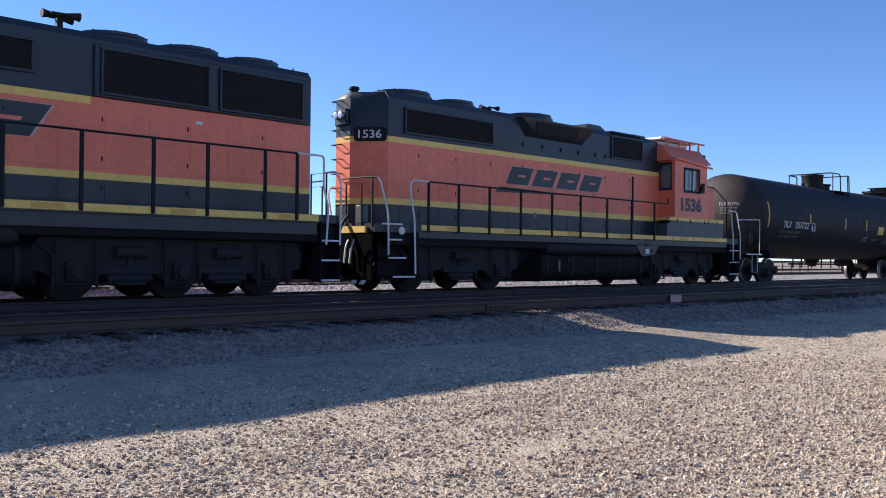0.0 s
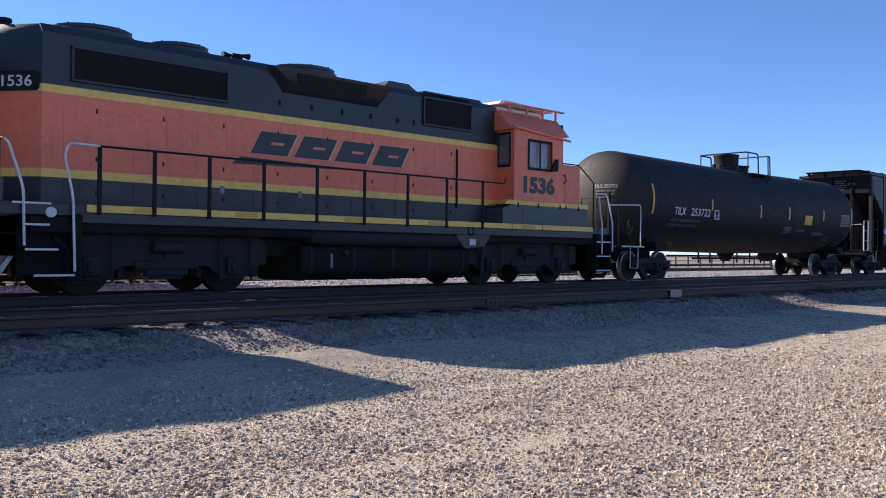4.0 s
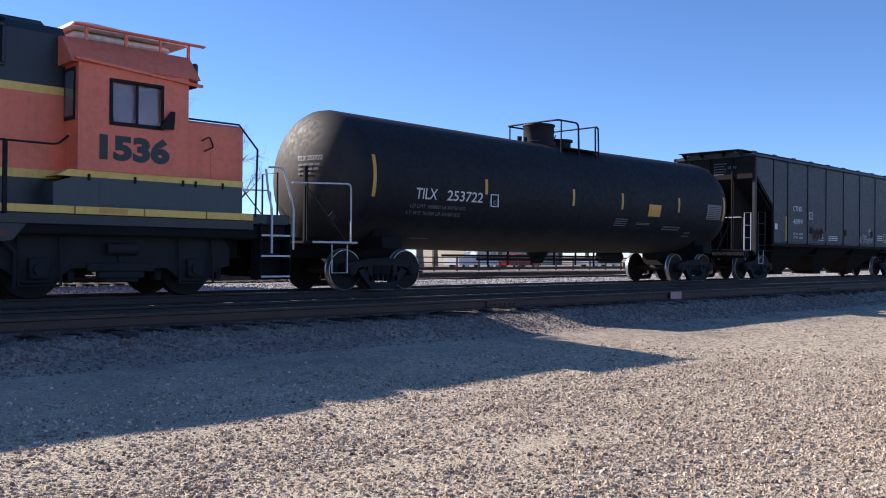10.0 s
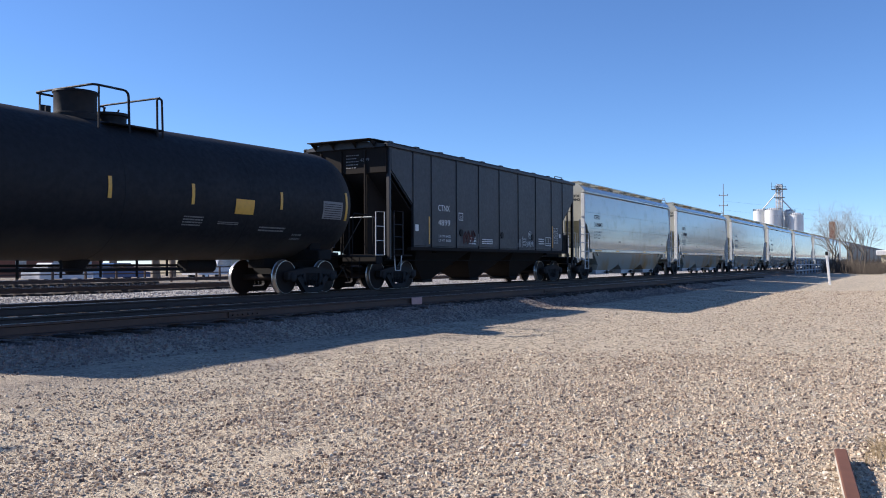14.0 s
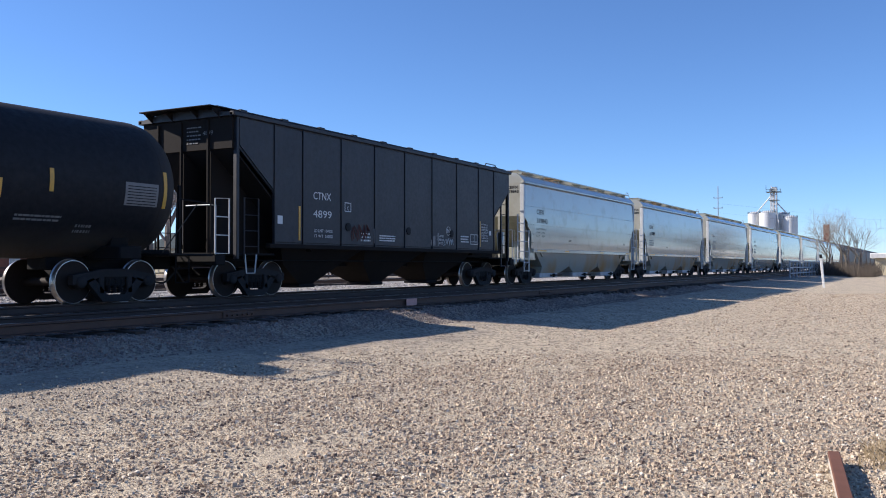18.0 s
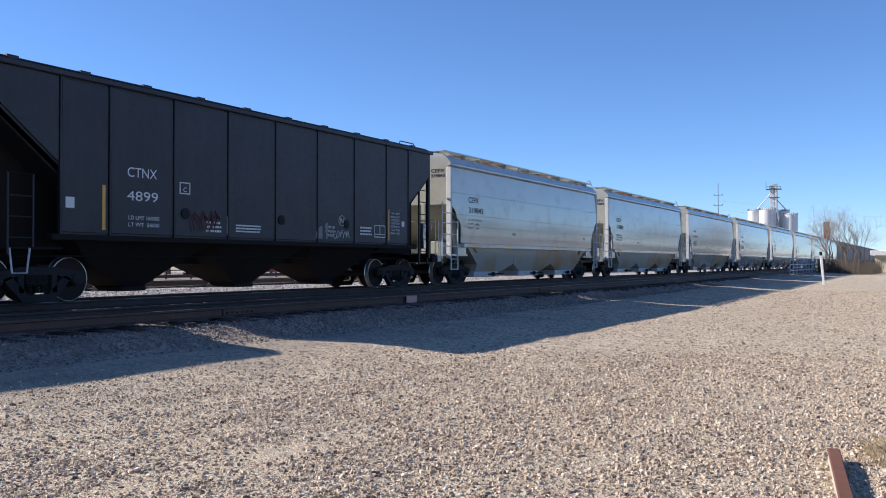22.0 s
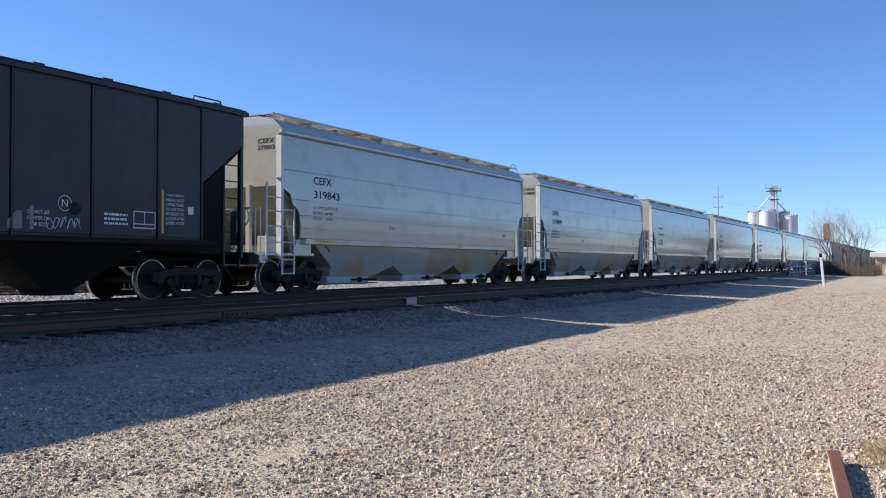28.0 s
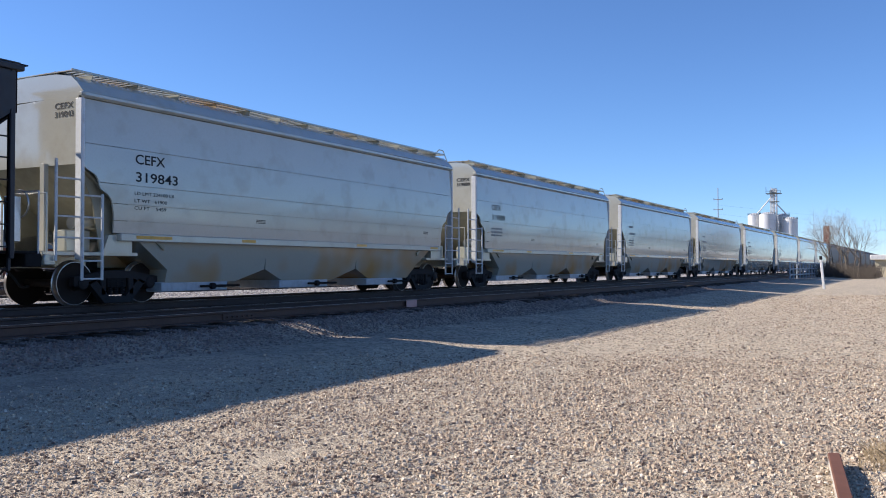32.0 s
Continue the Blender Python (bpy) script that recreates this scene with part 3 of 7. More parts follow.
def freight_truck(parent, x, keyed=True):
    """A two-axle freight truck as a part of its vehicle."""
    r = 0.457
    bogie = part("truck", G().box(-0.28, 0.28, -1.05, 1.05, r - 0.12, r + 0.28, 0.04).cyl((0, 0, r + .2), (0, 0, r + .5), 0.3), M_UNDER, parent, local=True)
    bogie.matrix_basis = pose(along(parent, x), 0, 0)
    for s in (-1, 1):
        part("side_frame", side_frame(G(), s, r), M_TRUCK, bogie)
        for k in (-0.16, 0, 0.16):
            coil = []
            for i in range(7):
                coil += [(i * 0.045, 0.048), (i * 0.045 + 0.012, 0.066), (i * 0.045 + 0.030, 0.066)]
            part("spring", G().lathe("z", coil, 10, (k, s * 1.0, r - 0.24)), M_UNDER, bogie)
        for a in (-0.89, 0.89):
            part("bearing_cap", G().lathe("y", [(s * 0.92, 0.13), (s * 1.10, 0.125), (s * 1.13, 0.09), (s * 1.135, 0.03)], 14, (a, 0, r)), M_TRUCK, bogie)
    for a in (-0.89, 0.89):
        w = new("wheelset", WHEEL_36)
        w.parent = bogie
        w.matrix_basis = pose(a, 0, r)
        if keyed:
            WHEELS.append((w, (a, 0, r), r))
    return bogie


def coupler(parent, x, d):
    """Coupler with its knuckle, and an air hose beside it. d: which way it points."""
    g = G().box(x, x + d * 0.62, -0.09, 0.09, 0.78, 0.96, 0.02)
    g.box(x + d * 0.55, x + d * 0.82, -0.19, 0.16, 0.72, 1.0, 0.05)
    part("coupler", g, M_UNDER, parent)
    g = G().tube(rounded([(x, -0.35, 0.8), (x + d * 0.2, -0.36, 0.62), (x + d * 0.42, -0.3, 0.38), (x + d * 0.66, -0.2, 0.42)], 0.15), 0.025, 6)
    part("air_hose", g, M_TYRE, parent)


# ---------------------------------------------------------------- locomotives
def loco_truck(parent, x, axles, keyed=True):
    """A locomotive truck with a deep cast frame, brake cylinders and springs."""
    r = 0.508
    half = max(axles) + 0.75
    g = G().box(-half + 0.2, half - 0.2, -0.5, 0.5, 0.45, 0.85, 0.05)
    g.box(-0.35, 0.35, -1.1, 1.1, 0.55, 1.0, 0.05)
    bogie = part("truck", g, M_UNDER, parent, local=True)
    bogie.matrix_basis = pose(along(parent, x), 0, 0)
    for s in (-1, 1):
        g = G()
        top = [(-half, 0.90), (-half + 0.15, 1.10), (half - 0.15, 1.10), (half, 0.90)]
        low = [(half, 0.55)]
        for a in sorted(axles, reverse=True):
            low += [(a + 0.55, 0.52), (a + 0.40, 0.40), (a + 0.24, 0.28), (a - 0.24, 0.28), (a - 0.40, 0.40), (a - 0.55, 0.52)]
        low += [(-half, 0.55)]
        g.prism(top + low, "y", s * 0.98, s * 1.14)
        part("side_frame", g, M_TRUCK, bogie)
        for a in axles:
            part("journal_box", G().box(a - 0.17, a + 0.17, s * 1.10, s * 1.24, 0.34, 0.70, 0.03).cyl((a, s * 1.22, 0.508), (a, s * 1.29, 0.508), 0.11, 12), M_TRUCK, bogie)
        for a in axles:
            for d in (-0.62, 0.62):
                part("brake_shoe", G().prism([(a + d - 0.05, 0.3), (a + d + 0.05, 0.3), (a + d + 0.07, 0.62), (a + d + 0.04, 0.95), (a + d - 0.04, 0.95), (a + d - 0.07, 0.62)], "y", s * 0.72, s * 0.96), M_TRUCK, bogie)
            part("axle_hanger", G().tube([(a - 0.34, s * 1.2, 1.05), (a - 0.34, s * 1.24, 0.24), (a + 0.34, s * 1.24, 0.24), (a + 0.34, s * 1.2, 1.05)], 0.028, 6), M_TRUCK, bogie)
        for a, b in zip(axles, axles[1:]):
            m = (a + b) / 2
            part("equaliser", G().box(m - 0.62, m + 0.62, s * 1.14, s * 1.2, 0.46, 0.62, 0.02), M_TRUCK, bogie)
            part("brake_cylinder", G().cyl((m - 0.3, s * 1.2, 0.86), (m + 0.25, s * 1.2, 0.86), 0.11, 12).box(m - 0.06, m + 0.06, s * 1.12, s * 1.18, 0.3, 0.8, 0.01), M_TRUCK, bogie)
            part("leaf_spring", G().box(m - 0.42, m + 0.42, s * 1.05, s * 1.2, 0.34, 0.46, 0.02).box(m - 0.3, m + 0.3, s * 1.05, s * 1.2, 0.27, 0.34, 0.02), M_TRUCK, bogie)
        g = G().tube([(-half + 0.1, s * 1.22, 1.0), (-half + 0.35, s * 1.24, 0.8), (-half + 0.35, s * 1.22, 0.2)], 0.035, 6)
        part("sand_pipe", g, M_TRUCK, bogie)
    for a in axles:
        w = new("wheelset", WHEEL_40)
        w.parent = bogie
        w.matrix_basis = pose(a, 0, r)
        if keyed:
            WHEELS.append((w, (a, 0, r), r))
    return bogie


def fan(parent, x, r, z, y=0.0):
    """A roof fan: ring, hub, guard bars."""
    g = G().lathe("z", [(0, r + 0.05), (0.10, r + 0.05), (0.14, r), (0.20, r), (0.20, r - 0.05), (0.02, r - 0.06)], 36, (x, y, z))
    f = part("roof_fan", g, M_GREEN, parent)
    g = G().lathe("z", [(0.1, 0.16), (0.21, 0.16), (0.23, 0.1)], 16, (x, y, z))
    for k in range(10):
        a = math.pi * 2 * k / 10
        g.tube([(x + 0.1 * math.cos(a), y + 0.1 * math.sin(a), z + 0.21), (x + (r + 0.01) * math.cos(a), y + (r + 0.01) * math.sin(a), z + 0.205)], 0.012, 4)
    for q in (0.35, 0.6, 0.85):
        pts = [(x + r * q * math.cos(a), y + r * q * math.sin(a), z + 0.215) for a in [math.pi * 2 * i / 24 for i in range(25)]]
        g.tube(pts, 0.009, 4)
    part("fan_guard", g, M_GREEN, f)
    return f


def grille(parent, x0, x1, z0, z1, y, s, slats=14, name="radiator_grille"):
    """A louvred intake: dark backing, frame, slats."""
    base = part(name, G().box(x0, x1, y, y + s * 0.015, z0, z1), M_GRILLE, parent, "black louvred intake")
    g = G()
    for a, b, c, d in ((x0, x1, z0, z0 + 0.05), (x0, x1, z1 - 0.05, z1), (x0, x0 + 0.05, z0 + .05, z1 - .05), (x1 - 0.05, x1, z0 + .05, z1 - .05)):
        g.box(a, b, y + s * 0.015, y + s * 0.05, c, d, 0.008)
    part("grille_frame", g, M_GREEN, base)
    g = G()
    for i in range(slats):
        z = z0 + 0.07 + (z1 - z0 - 0.14) * i / (slats - 1)
        g.prism([(s * 0.016 + y, z - 0.012), (s * 0.016 + y, z + 0.002), (y + s * 0.042, z - 0.008), (y + s * 0.042, z - 0.02)], "x", x0 + 0.05, x1 - 0.05)
    part("slats", g, M_GRILLE, base)
    return base


def hood_bands(parent, x0, x1, hw, z, top_chamfer=0.16, nose=0.0, stripe_to=None):
    """The long hood in its bands of paint. z: deck, foot of stripe, top of it, foot of upper stripe, top of it, roof."""
    z0, z1, z2, z3, z4, z5 = z
    def plan(e):
        out = [(x0, -hw - e), (x1, -hw - e), (x1, hw + e), (x0, hw + e)]
        return out + [(x0 - nose, 0.26 + e), (x0 - nose, -0.26 - e)] if nose else out
    part("hood_base", G().prism(plan(0), "z", z0, z1), M_GREEN, parent)
    part("lower_stripe", G().prism(plan(.003), "z", z1, z2), M_YELLOW, parent, "yellow stripe")
    part("hood_side", G().prism(plan(0), "z", z2, z3), M_ORANGE, parent, "faded orange hood side")
    if stripe_to is None:
        part("upper_stripe", G().prism(plan(.003), "z", z3, z4), M_YELLOW, parent, "yellow stripe")
    else:
        part("upper_stripe", G().box(x0, stripe_to, -hw - .003, hw + .003, z3, z4), M_YELLOW, parent, "yellow stripe")
        part("hood_upper_side", G().box(stripe_to, x1, -hw, hw, z3, z4), M_ORANGE, parent)
    c = top_chamfer
    if nose:
        part("hood_end_roof", G().hull([(x0, -hw, z4), (x0 - nose, -.26, z4), (x0 - nose, .26, z4), (x0, hw, z4), (x0, -hw + .02, z5 - c), (x0 - nose, -.26, z5 - c), (x0 - nose, .26, z5 - c), (x0, hw - .02, z5 - c), (x0, -hw + c, z5 - .01), (x0 - nose + .12, -.24, z5 - .01), (x0 - nose + .12, .24, z5 - .01), (x0, hw - c, z5 - .01)],
             [(0, 1, 5, 4), (1, 2, 6, 5), (2, 3, 7, 6), (4, 5, 9, 8), (5, 6, 10, 9), (6, 7, 11, 10), (8, 9, 10, 11)]), M_GREEN, parent)
    part("hood_roof", G().prism([(-hw, z4), (hw, z4), (hw, z5 - c), (hw - c * 0.8, z5), (-hw + c * 0.8, z5), (-hw, z5 - c)], "x", x0, x1), M_GREEN, parent)


def hood_doors(parent, x0, x1, hw, zs, n):
    """Rows of hinged doors with latches along both sides."""
    (a0, a1), (b0, b1) = zs
    w = (x1 - x0) / n
    for s in (-1, 1):
        for i in range(n):
            xa, xb = x0 + i * w + 0.012, x0 + (i + 1) * w - 0.012
            part("hood_door", G().box(xa, xb, s * hw, s * (hw + 0.006), a0, a1, 0.004), M_ORANGE, parent)
            part("lower_door", G().box(xa, xb, s * hw, s * (hw + 0.006), b0, b1, 0.004), M_GREEN, parent)
            if i % 2 == 0:
                for zz in (a0 + 0.18, a1 - 0.18, b0 + 0.25):
                    part("latch", G().box(xb - 0.05, xb - 0.02, s * (hw + .004), s * (hw + 0.022), zz - 0.045, zz + 0.045, 0.008), M_GRILLE, parent)


def handrail(parent, xs, z0, z1, y, mat, r=0.021):
    """Posts and a top rail along the walkway."""
    for x in xs:
        part("handrail_post", G().box(x - 0.036, x + 0.036, y - 0.02, y + 0.02, z0, z1, 0.01), mat, parent)
    part("handrail", G().tube([(xs[0], y, z1), (xs[-1], y, z1)], r, 8), mat, parent)


def stair(parent, xa, xb, s, ztop, treads, y=1.5):
    """A step well at a corner, with pale tread edges. s: side."""
    y0, y1 = s * (y - 0.34), s * y
    part("step_side", G().box(xa - 0.02, xa + 0.01, y0, y1, 0.30, ztop, 0.005), M_UNDER, parent)
    part("step_side", G().box(xb - 0.01, xb + 0.02, y0, y1, 0.30, ztop, 0.005), M_UNDER, parent)
    part("step_back", G().box(xa, xb, y0 - s * 0.03, y0, 0.30, ztop), M_UNDER, parent)
    for z in treads:
        t = part("step_tread", G().box(xa, xb, y0, y1 - s * 0.02, z - 0.03, z, 0.004), M_UNDER, parent)
        part("tread_edge", G().box(xa, xb, y1 - s * 0.02, y1 + s * 0.008, z - 0.035, z + 0.003, 0.004), M_WHITE, t, "white tread edge")


def corner_steps(parent, s):
    """The leading step well: four pale-edged treads that climb inwards, under the walkway's end."""
    part("step_back", G().box(11.5, 12.3, s * 1.12, s * 1.16, 0.36, 1.45), M_UNDER, parent)
    part("step_side", G().box(12.30, 12.44, s * 1.12, s * 1.49, 0.36, 1.45, 0.01), M_UNDER, parent)
    for z, xa, xb in ((0.41, 11.66, 12.31), (0.85, 11.52, 12.04), (1.27, 11.48, 11.90), (1.63, 11.32, 11.92)):
        t = part("step_tread", G().box(xa, xb, s * 1.16, s * 1.48, z - 0.03, z, 0.004), M_UNDER, parent)
        part("tread_edge", G().box(xa, xb, s * 1.48, s * 1.508, z - 0.035, z + 0.003, 0.004), M_WHITE, t, "white tread edge")


def swoosh_logo(parent, x0, x1, z0, z1, y):
    """The road's emblem as four leaning plain shapes over a long tapered bar."""
    n, lean = 4, 0.42 * (z1 - z0) / 0.45
    w, h = (x1 - x0 - 0.25) / n, z1 - z0
    for i in range(n):
        a = x0 + i * w
        def sl(px, pz, grow=0.0):
            return (a + px * w * 0.86 + lean * pz * h * 1.15 + (grow if px > 0.5 else -grow), z0 + pz * h + (grow if pz > 0.5 else -grow))
        part("emblem_edge", G().prism([sl(0, 0, .010), sl(1, 0, .010), sl(1, 1, .010), sl(0, 1, .010)], "y", y, y - 0.003), M_EDGE, parent, "pale outline of an emblem shape")
        part("emblem_shape", G().prism([sl(0, 0), sl(0.97, 0), sl(0.97, 1), sl(0, 1)], "y", y - .003, y - 0.008), M_LOGO, parent, "dark green leaning emblem shape")
        lo_, hi_, xa, xb = 0.44, 0.56, 0.40, 0.74
        part("emblem_gap", G().prism([sl(xa, lo_), sl(xb, lo_), sl(xb, hi_), sl(xa, hi_)], "y", y - .008, y - 0.010), M_ORANGE, parent, "orange gap in an emblem shape")
    part("emblem_bar", G().prism([(x0 - 0.42, z0 - 0.25), (x0 - 0.22, z0 - 0.09), (x0 + 0.62 * (x1 - x0), z0 - 0.15), (x0 + 0.62 * (x1 - x0), z0 - 0.165)], "y", y, y - 0.006), M_LOGO, parent)


def fuel_tank(parent, x0, x1):
    """Fuel tank with welded straps, a filler and a sight glass, air reservoirs above it."""
    part("fuel_tank", G().prism([(-1.38, 0.88), (-1.30, 0.95), (1.30, 0.95), (1.38, 0.88), (1.38, 0.50), (1.30, 0.36), (1.05, 0.22), (-1.05, 0.22), (-1.30, 0.36), (-1.38, 0.50)], "x", x0, x1), M_UNDER, parent)
    for k in range(5):
        x = x0 + 0.25 + k * (x1 - x0 - 0.5) / 4
        part("tank_strap", G().prism([(-1.395, 0.88), (-1.31, 0.965), (1.31, 0.965), (1.395, 0.88), (1.395, 0.50), (1.31, 0.35), (1.05, 0.205), (-1.05, 0.205), (-1.31, 0.35), (-1.395, 0.50)], "x", x - 0.04, x + 0.04), M_TRUCK, parent)
    for s in (-1, 1):
        part("fuel_filler", G().cyl((x0 + 1.1, s * 1.36, 0.78), (x0 + 1.1, s * 1.46, 0.82), 0.06, 10), M_TRUCK, parent)
        part("sight_glass", G().box(x0 + 0.72, x0 + 0.78, s * 1.38, s * 1.40, 0.5, 0.8), M_FADED, parent)
        part("air_reservoir", G().lathe("x", [(x0 + 0.2, 0.05), (x0 + 0.25, 0.15), (x0 + 0.4, 0.19), (x1 - 0.4, 0.19), (x1 - 0.25, 0.15), (x1 - 0.2, 0.05)], 14, (0, s * 1.25, 1.16)), M_TRUCK, parent)


def cab_walls(parent, x0, x1, hw, z0, ze, win, t=0.05):
    """Cab side walls, each with its window opening, and the end walls between them."""
    wx0, wx1, wz0, wz1 = win
    for s in (-1, 1):
        g = G()
        for y in (s * hw, s * (hw - t)):
            g.v += [(x0, y, z0), (x1, y, z0), (x1, y, ze), (x0, y, ze), (wx0, y, wz0), (wx1, y, wz0), (wx1, y, wz1), (wx0, y, wz1)]
        for i in range(4):
            j = (i + 1) % 4
            for f in ((i, j, 4 + j, 4 + i), (8 + j, 8 + i, 12 + i, 12 + j), (j, i, 8 + i, 8 + j), (4 + i, 4 + j, 12 + j, 12 + i)):
                g.face(f if s < 0 else f[::-1])
        part("cab_side", g, M_ORANGE, parent, "orange cab side with a window opening")
    for x in (x0, x1 - t):
        part("cab_end", G().box(x, x + t, -hw + t + 0.002, hw - t - 0.002, z0, ze), M_ORANGE, parent)


def yard_engine():
    """The second locomotive, cab at its trailing end, number on cab and hood."""
    name = "locomotive"
    lo = thing(name, "orange and dark green diesel road-switcher locomotive with yellow stripes", "locomotive", group="train")
    XC[lo.name], FIT[lo.name] = 19.5, (1.012, 0.962)
    TRAIN.append((lo, 21.1))
    hw, y = 0.95, 1.5
    part("underframe", G().box(11.6, 27.4, -1.4, 1.4, 1.12, 1.42, 0.03).box(12.7, 26.6, -0.95, 0.95, 0.72, 1.12, 0.03), M_UNDER, lo)
    part("walkway", G().box(11.16, 27.45, -1.46, 1.46, 1.42, 1.63, 0.01), M_GREEN, lo)
    xs = [12.70, 13.68, 14.75, 15.92, 17.18, 18.42, 19.66, 20.88, 22.10]
    for s in (-1, 1):
        for a, b in zip([12.49] + xs[1:] + [23.2, 24.4, 25.6], xs[1:] + [23.2, 24.4, 25.6, 26.60]):
            part("sill_stripe", G().box(a + 0.01, b - 0.01, s * 1.46, s * 1.5, 1.49, 1.625, 0.006), M_YELLOW, lo, "yellow sill stripe")
        part("sill_foot", G().box(12.4, 26.62, s * 1.40, s * 1.47, 1.30, 1.485, 0.01), M_GREEN, lo)
        handrail(lo, xs, 1.45, 2.66, s * 1.51, M_GRILLE)
        part("handrail", G().tube(rounded([(22.10, s * 1.51, 2.66), (22.9, s * 1.51, 2.66), (23.15, s * 1.3, 2.85)], 0.1), 0.019, 6), M_GRILLE, lo)
        corner_steps(lo, s)
        stair(lo, 26.78, 27.44, s, 1.45, (0.38, 0.80, 1.22))
        # white grab rails at the steps
        part("grab_rail", G().tube(rounded([(12.70, s * 1.51, 2.66), (12.18, s * 1.51, 2.67), (12.12, s * 1.51, 2.45), (12.26, s * 1.52, 1.75), (12.30, s * 1.52, 0.46)], 0.14), 0.022, 8), M_WHITE, lo, "white grab rail")
        part("grab_rail", G().tube(rounded([(11.19, s * 1.49, 2.66), (11.26, s * 1.51, 2.58), (11.48, s * 1.52, 1.85), (11.50, s * 1.52, 0.90)], 0.12), 0.022, 8), M_WHITE, lo, "white grab rail")
        part("front_rail", G().tube(rounded([(11.19, s * 1.49, 2.66), (11.14, s * 1.2, 2.68), (11.12, s * 0.35, 2.68)], 0.1), 0.02, 6).tube([(11.16, s * 1.36, 2.66), (11.16, s * 1.36, 1.57)], 0.024, 6), M_GRILLE, lo)
        part("grab_rail", G().tube(rounded([(26.86, s * 1.51, 2.55), (26.92, s * 1.52, 2.0), (27.0, s * 1.52, 1.75), (27.0, s * 1.52, 0.84)], 0.12), 0.022, 8), M_WHITE, lo, "white grab rail")
        part("grab_rail", G().tube(rounded([(27.05, s * 1.3, 2.62), (27.26, s * 1.5, 2.62), (27.50, s * 1.52, 1.78), (27.50, s * 1.52, 0.92)], 0.12), 0.022, 8), M_WHITE, lo, "white grab rail")
        part("side_skirt", G().prism([(21.15, 1.42), (22.55, 1.42), (22.25, 1.02), (21.65, 0.95), (21.5, 1.0)], "y", s * 1.36, s * 1.44), M_GREEN, lo)
    part("card", G().box(21.72, 21.92, -1.455, -1.44, 1.04, 1.19), M_LETTER, lo, "white paper card")
    part("card", G().box(22.05, 22.20, -1.455, -1.44, 1.06, 1.18), M_GRAFFITI, lo, "dark red card")
    part("filler_ring", G().lathe("y", [(-1.44, 0.12), (-1.47, 0.12), (-1.47, 0.08), (-1.44, 0.08)], 20, (21.74, 0, 1.40)), M_UNDER, lo)
    hood_bands(lo, 11.95, 23.22, hw, (1.57, 2.11, 2.26, 3.60, 3.74, 4.82), 0.16, 0.56)
    hood_doors(lo, 12.3, 21.6, hw, ((2.31, 3.54), (1.62, 2.06)), 15)
    part("door_post", G().box(21.72, 21.78, -hw - 0.03, -hw, 2.0, 3.5, 0.008), M_GRILLE, lo)
    for s in (-1, 1):
        grille(lo, 12.42, 15.45, 3.84, 4.48, s * hw, s, 12)
        grille(lo, 20.60, 22.25, 3.98, 4.70, s * hw, s, 12, "air_intake")
        # flared intake on the hood side
        part("blower_housing", G().hull([(16.3, s * hw, 4.74), (19.6, s * hw, 4.74), (19.2, s * hw, 4.24), (16.7, s * hw, 4.24), (16.35, s * 1.18, 4.72), (19.5, s * 1.18, 4.72), (19.15, s * 1.1, 4.38), (16.9, s * 1.1, 4.38)],
             [(0, 1, 5, 4), (1, 2, 6, 5), (2, 3, 7, 6), (3, 0, 4, 7), (4, 5, 6, 7), (0, 1, 2, 3)]), M_GREEN, lo)
        part("blower_screen", G().hull([(16.9, s * 1.165, 4.66), (18.7, s * 1.165, 4.66), (18.7, s * 1.105, 4.40), (17.0, s * 1.105, 4.40), (16.9, s * 1.19, 4.66), (18.7, s * 1.19, 4.66), (18.7, s * 1.125, 4.40), (17.0, s * 1.125, 4.40)],
             [(0, 1, 5, 4), (1, 2, 6, 5), (2, 3, 7, 6), (3, 0, 4, 7), (4, 5, 6, 7)]), M_GRILLE, lo)
        part("blower_panel", G().hull([(18.74, s * 1.165, 4.68), (19.44, s * 1.165, 4.68), (19.14, s * 1.105, 4.39), (18.74, s * 1.105, 4.39), (18.74, s * 1.19, 4.68), (19.44, s * 1.19, 4.68), (19.14, s * 1.125, 4.39), (18.74, s * 1.125, 4.39)],
             [(0, 1, 5, 4), (1, 2, 6, 5), (2, 3, 7, 6), (3, 0, 4, 7), (4, 5, 6, 7)]), M_BROWN, lo, "brown rusted intake panel")
        for x in (16.6, 17.4, 18.2, 19.0, 19.8, 20.3):
            part("lift_lug", G().box(x, x + 0.05, s * hw, s * (hw + 0.03), 3.95, 4.07, 0.01), M_GRILLE, lo)
    fan(lo, 13.15, 0.72, 4.82)
    fan(lo, 14.85, 0.60, 4.82)
    fan(lo, 17.8, 0.74, 4.82)
    part("roof_hatch", G().prism([(19.55, 4.80), (19.70, 4.97), (20.30, 4.97), (20.62, 4.80)], "y", -0.78, 0.78), M_GREEN, lo)
    part("roof_silencer", G().box(20.7, 22.3, -0.9, 0.9, 4.80, 4.86, 0.02).box(22.2, 23.0, -0.62, 0.62, 4.80, 4.95, 0.05), M_GREEN, lo)
    g = G().box(15.93, 16.03, -0.3, -0.2, 4.8, 5.0)
    for i, (yy, d) in enumerate(((-0.4, 1), (-0.25, -1), (-0.1, 1))):
        g.tube([(15.98 - d * 0.12, yy, 5.01), (15.98 + d * 0.1, yy, 5.01), (15.98 + d * 0.26, yy, 5.01)], [0.02, 0.03, 0.07], 10)
    part("horn", g, M_GRILLE, lo)
    # hood end with number board, lamps, ladder rungs
    g = G().box(11.30, 11.40, -0.22, 0.22, 4.0, 4.40, 0.03)
    part("lamp_housing", g, M_GREEN, lo)
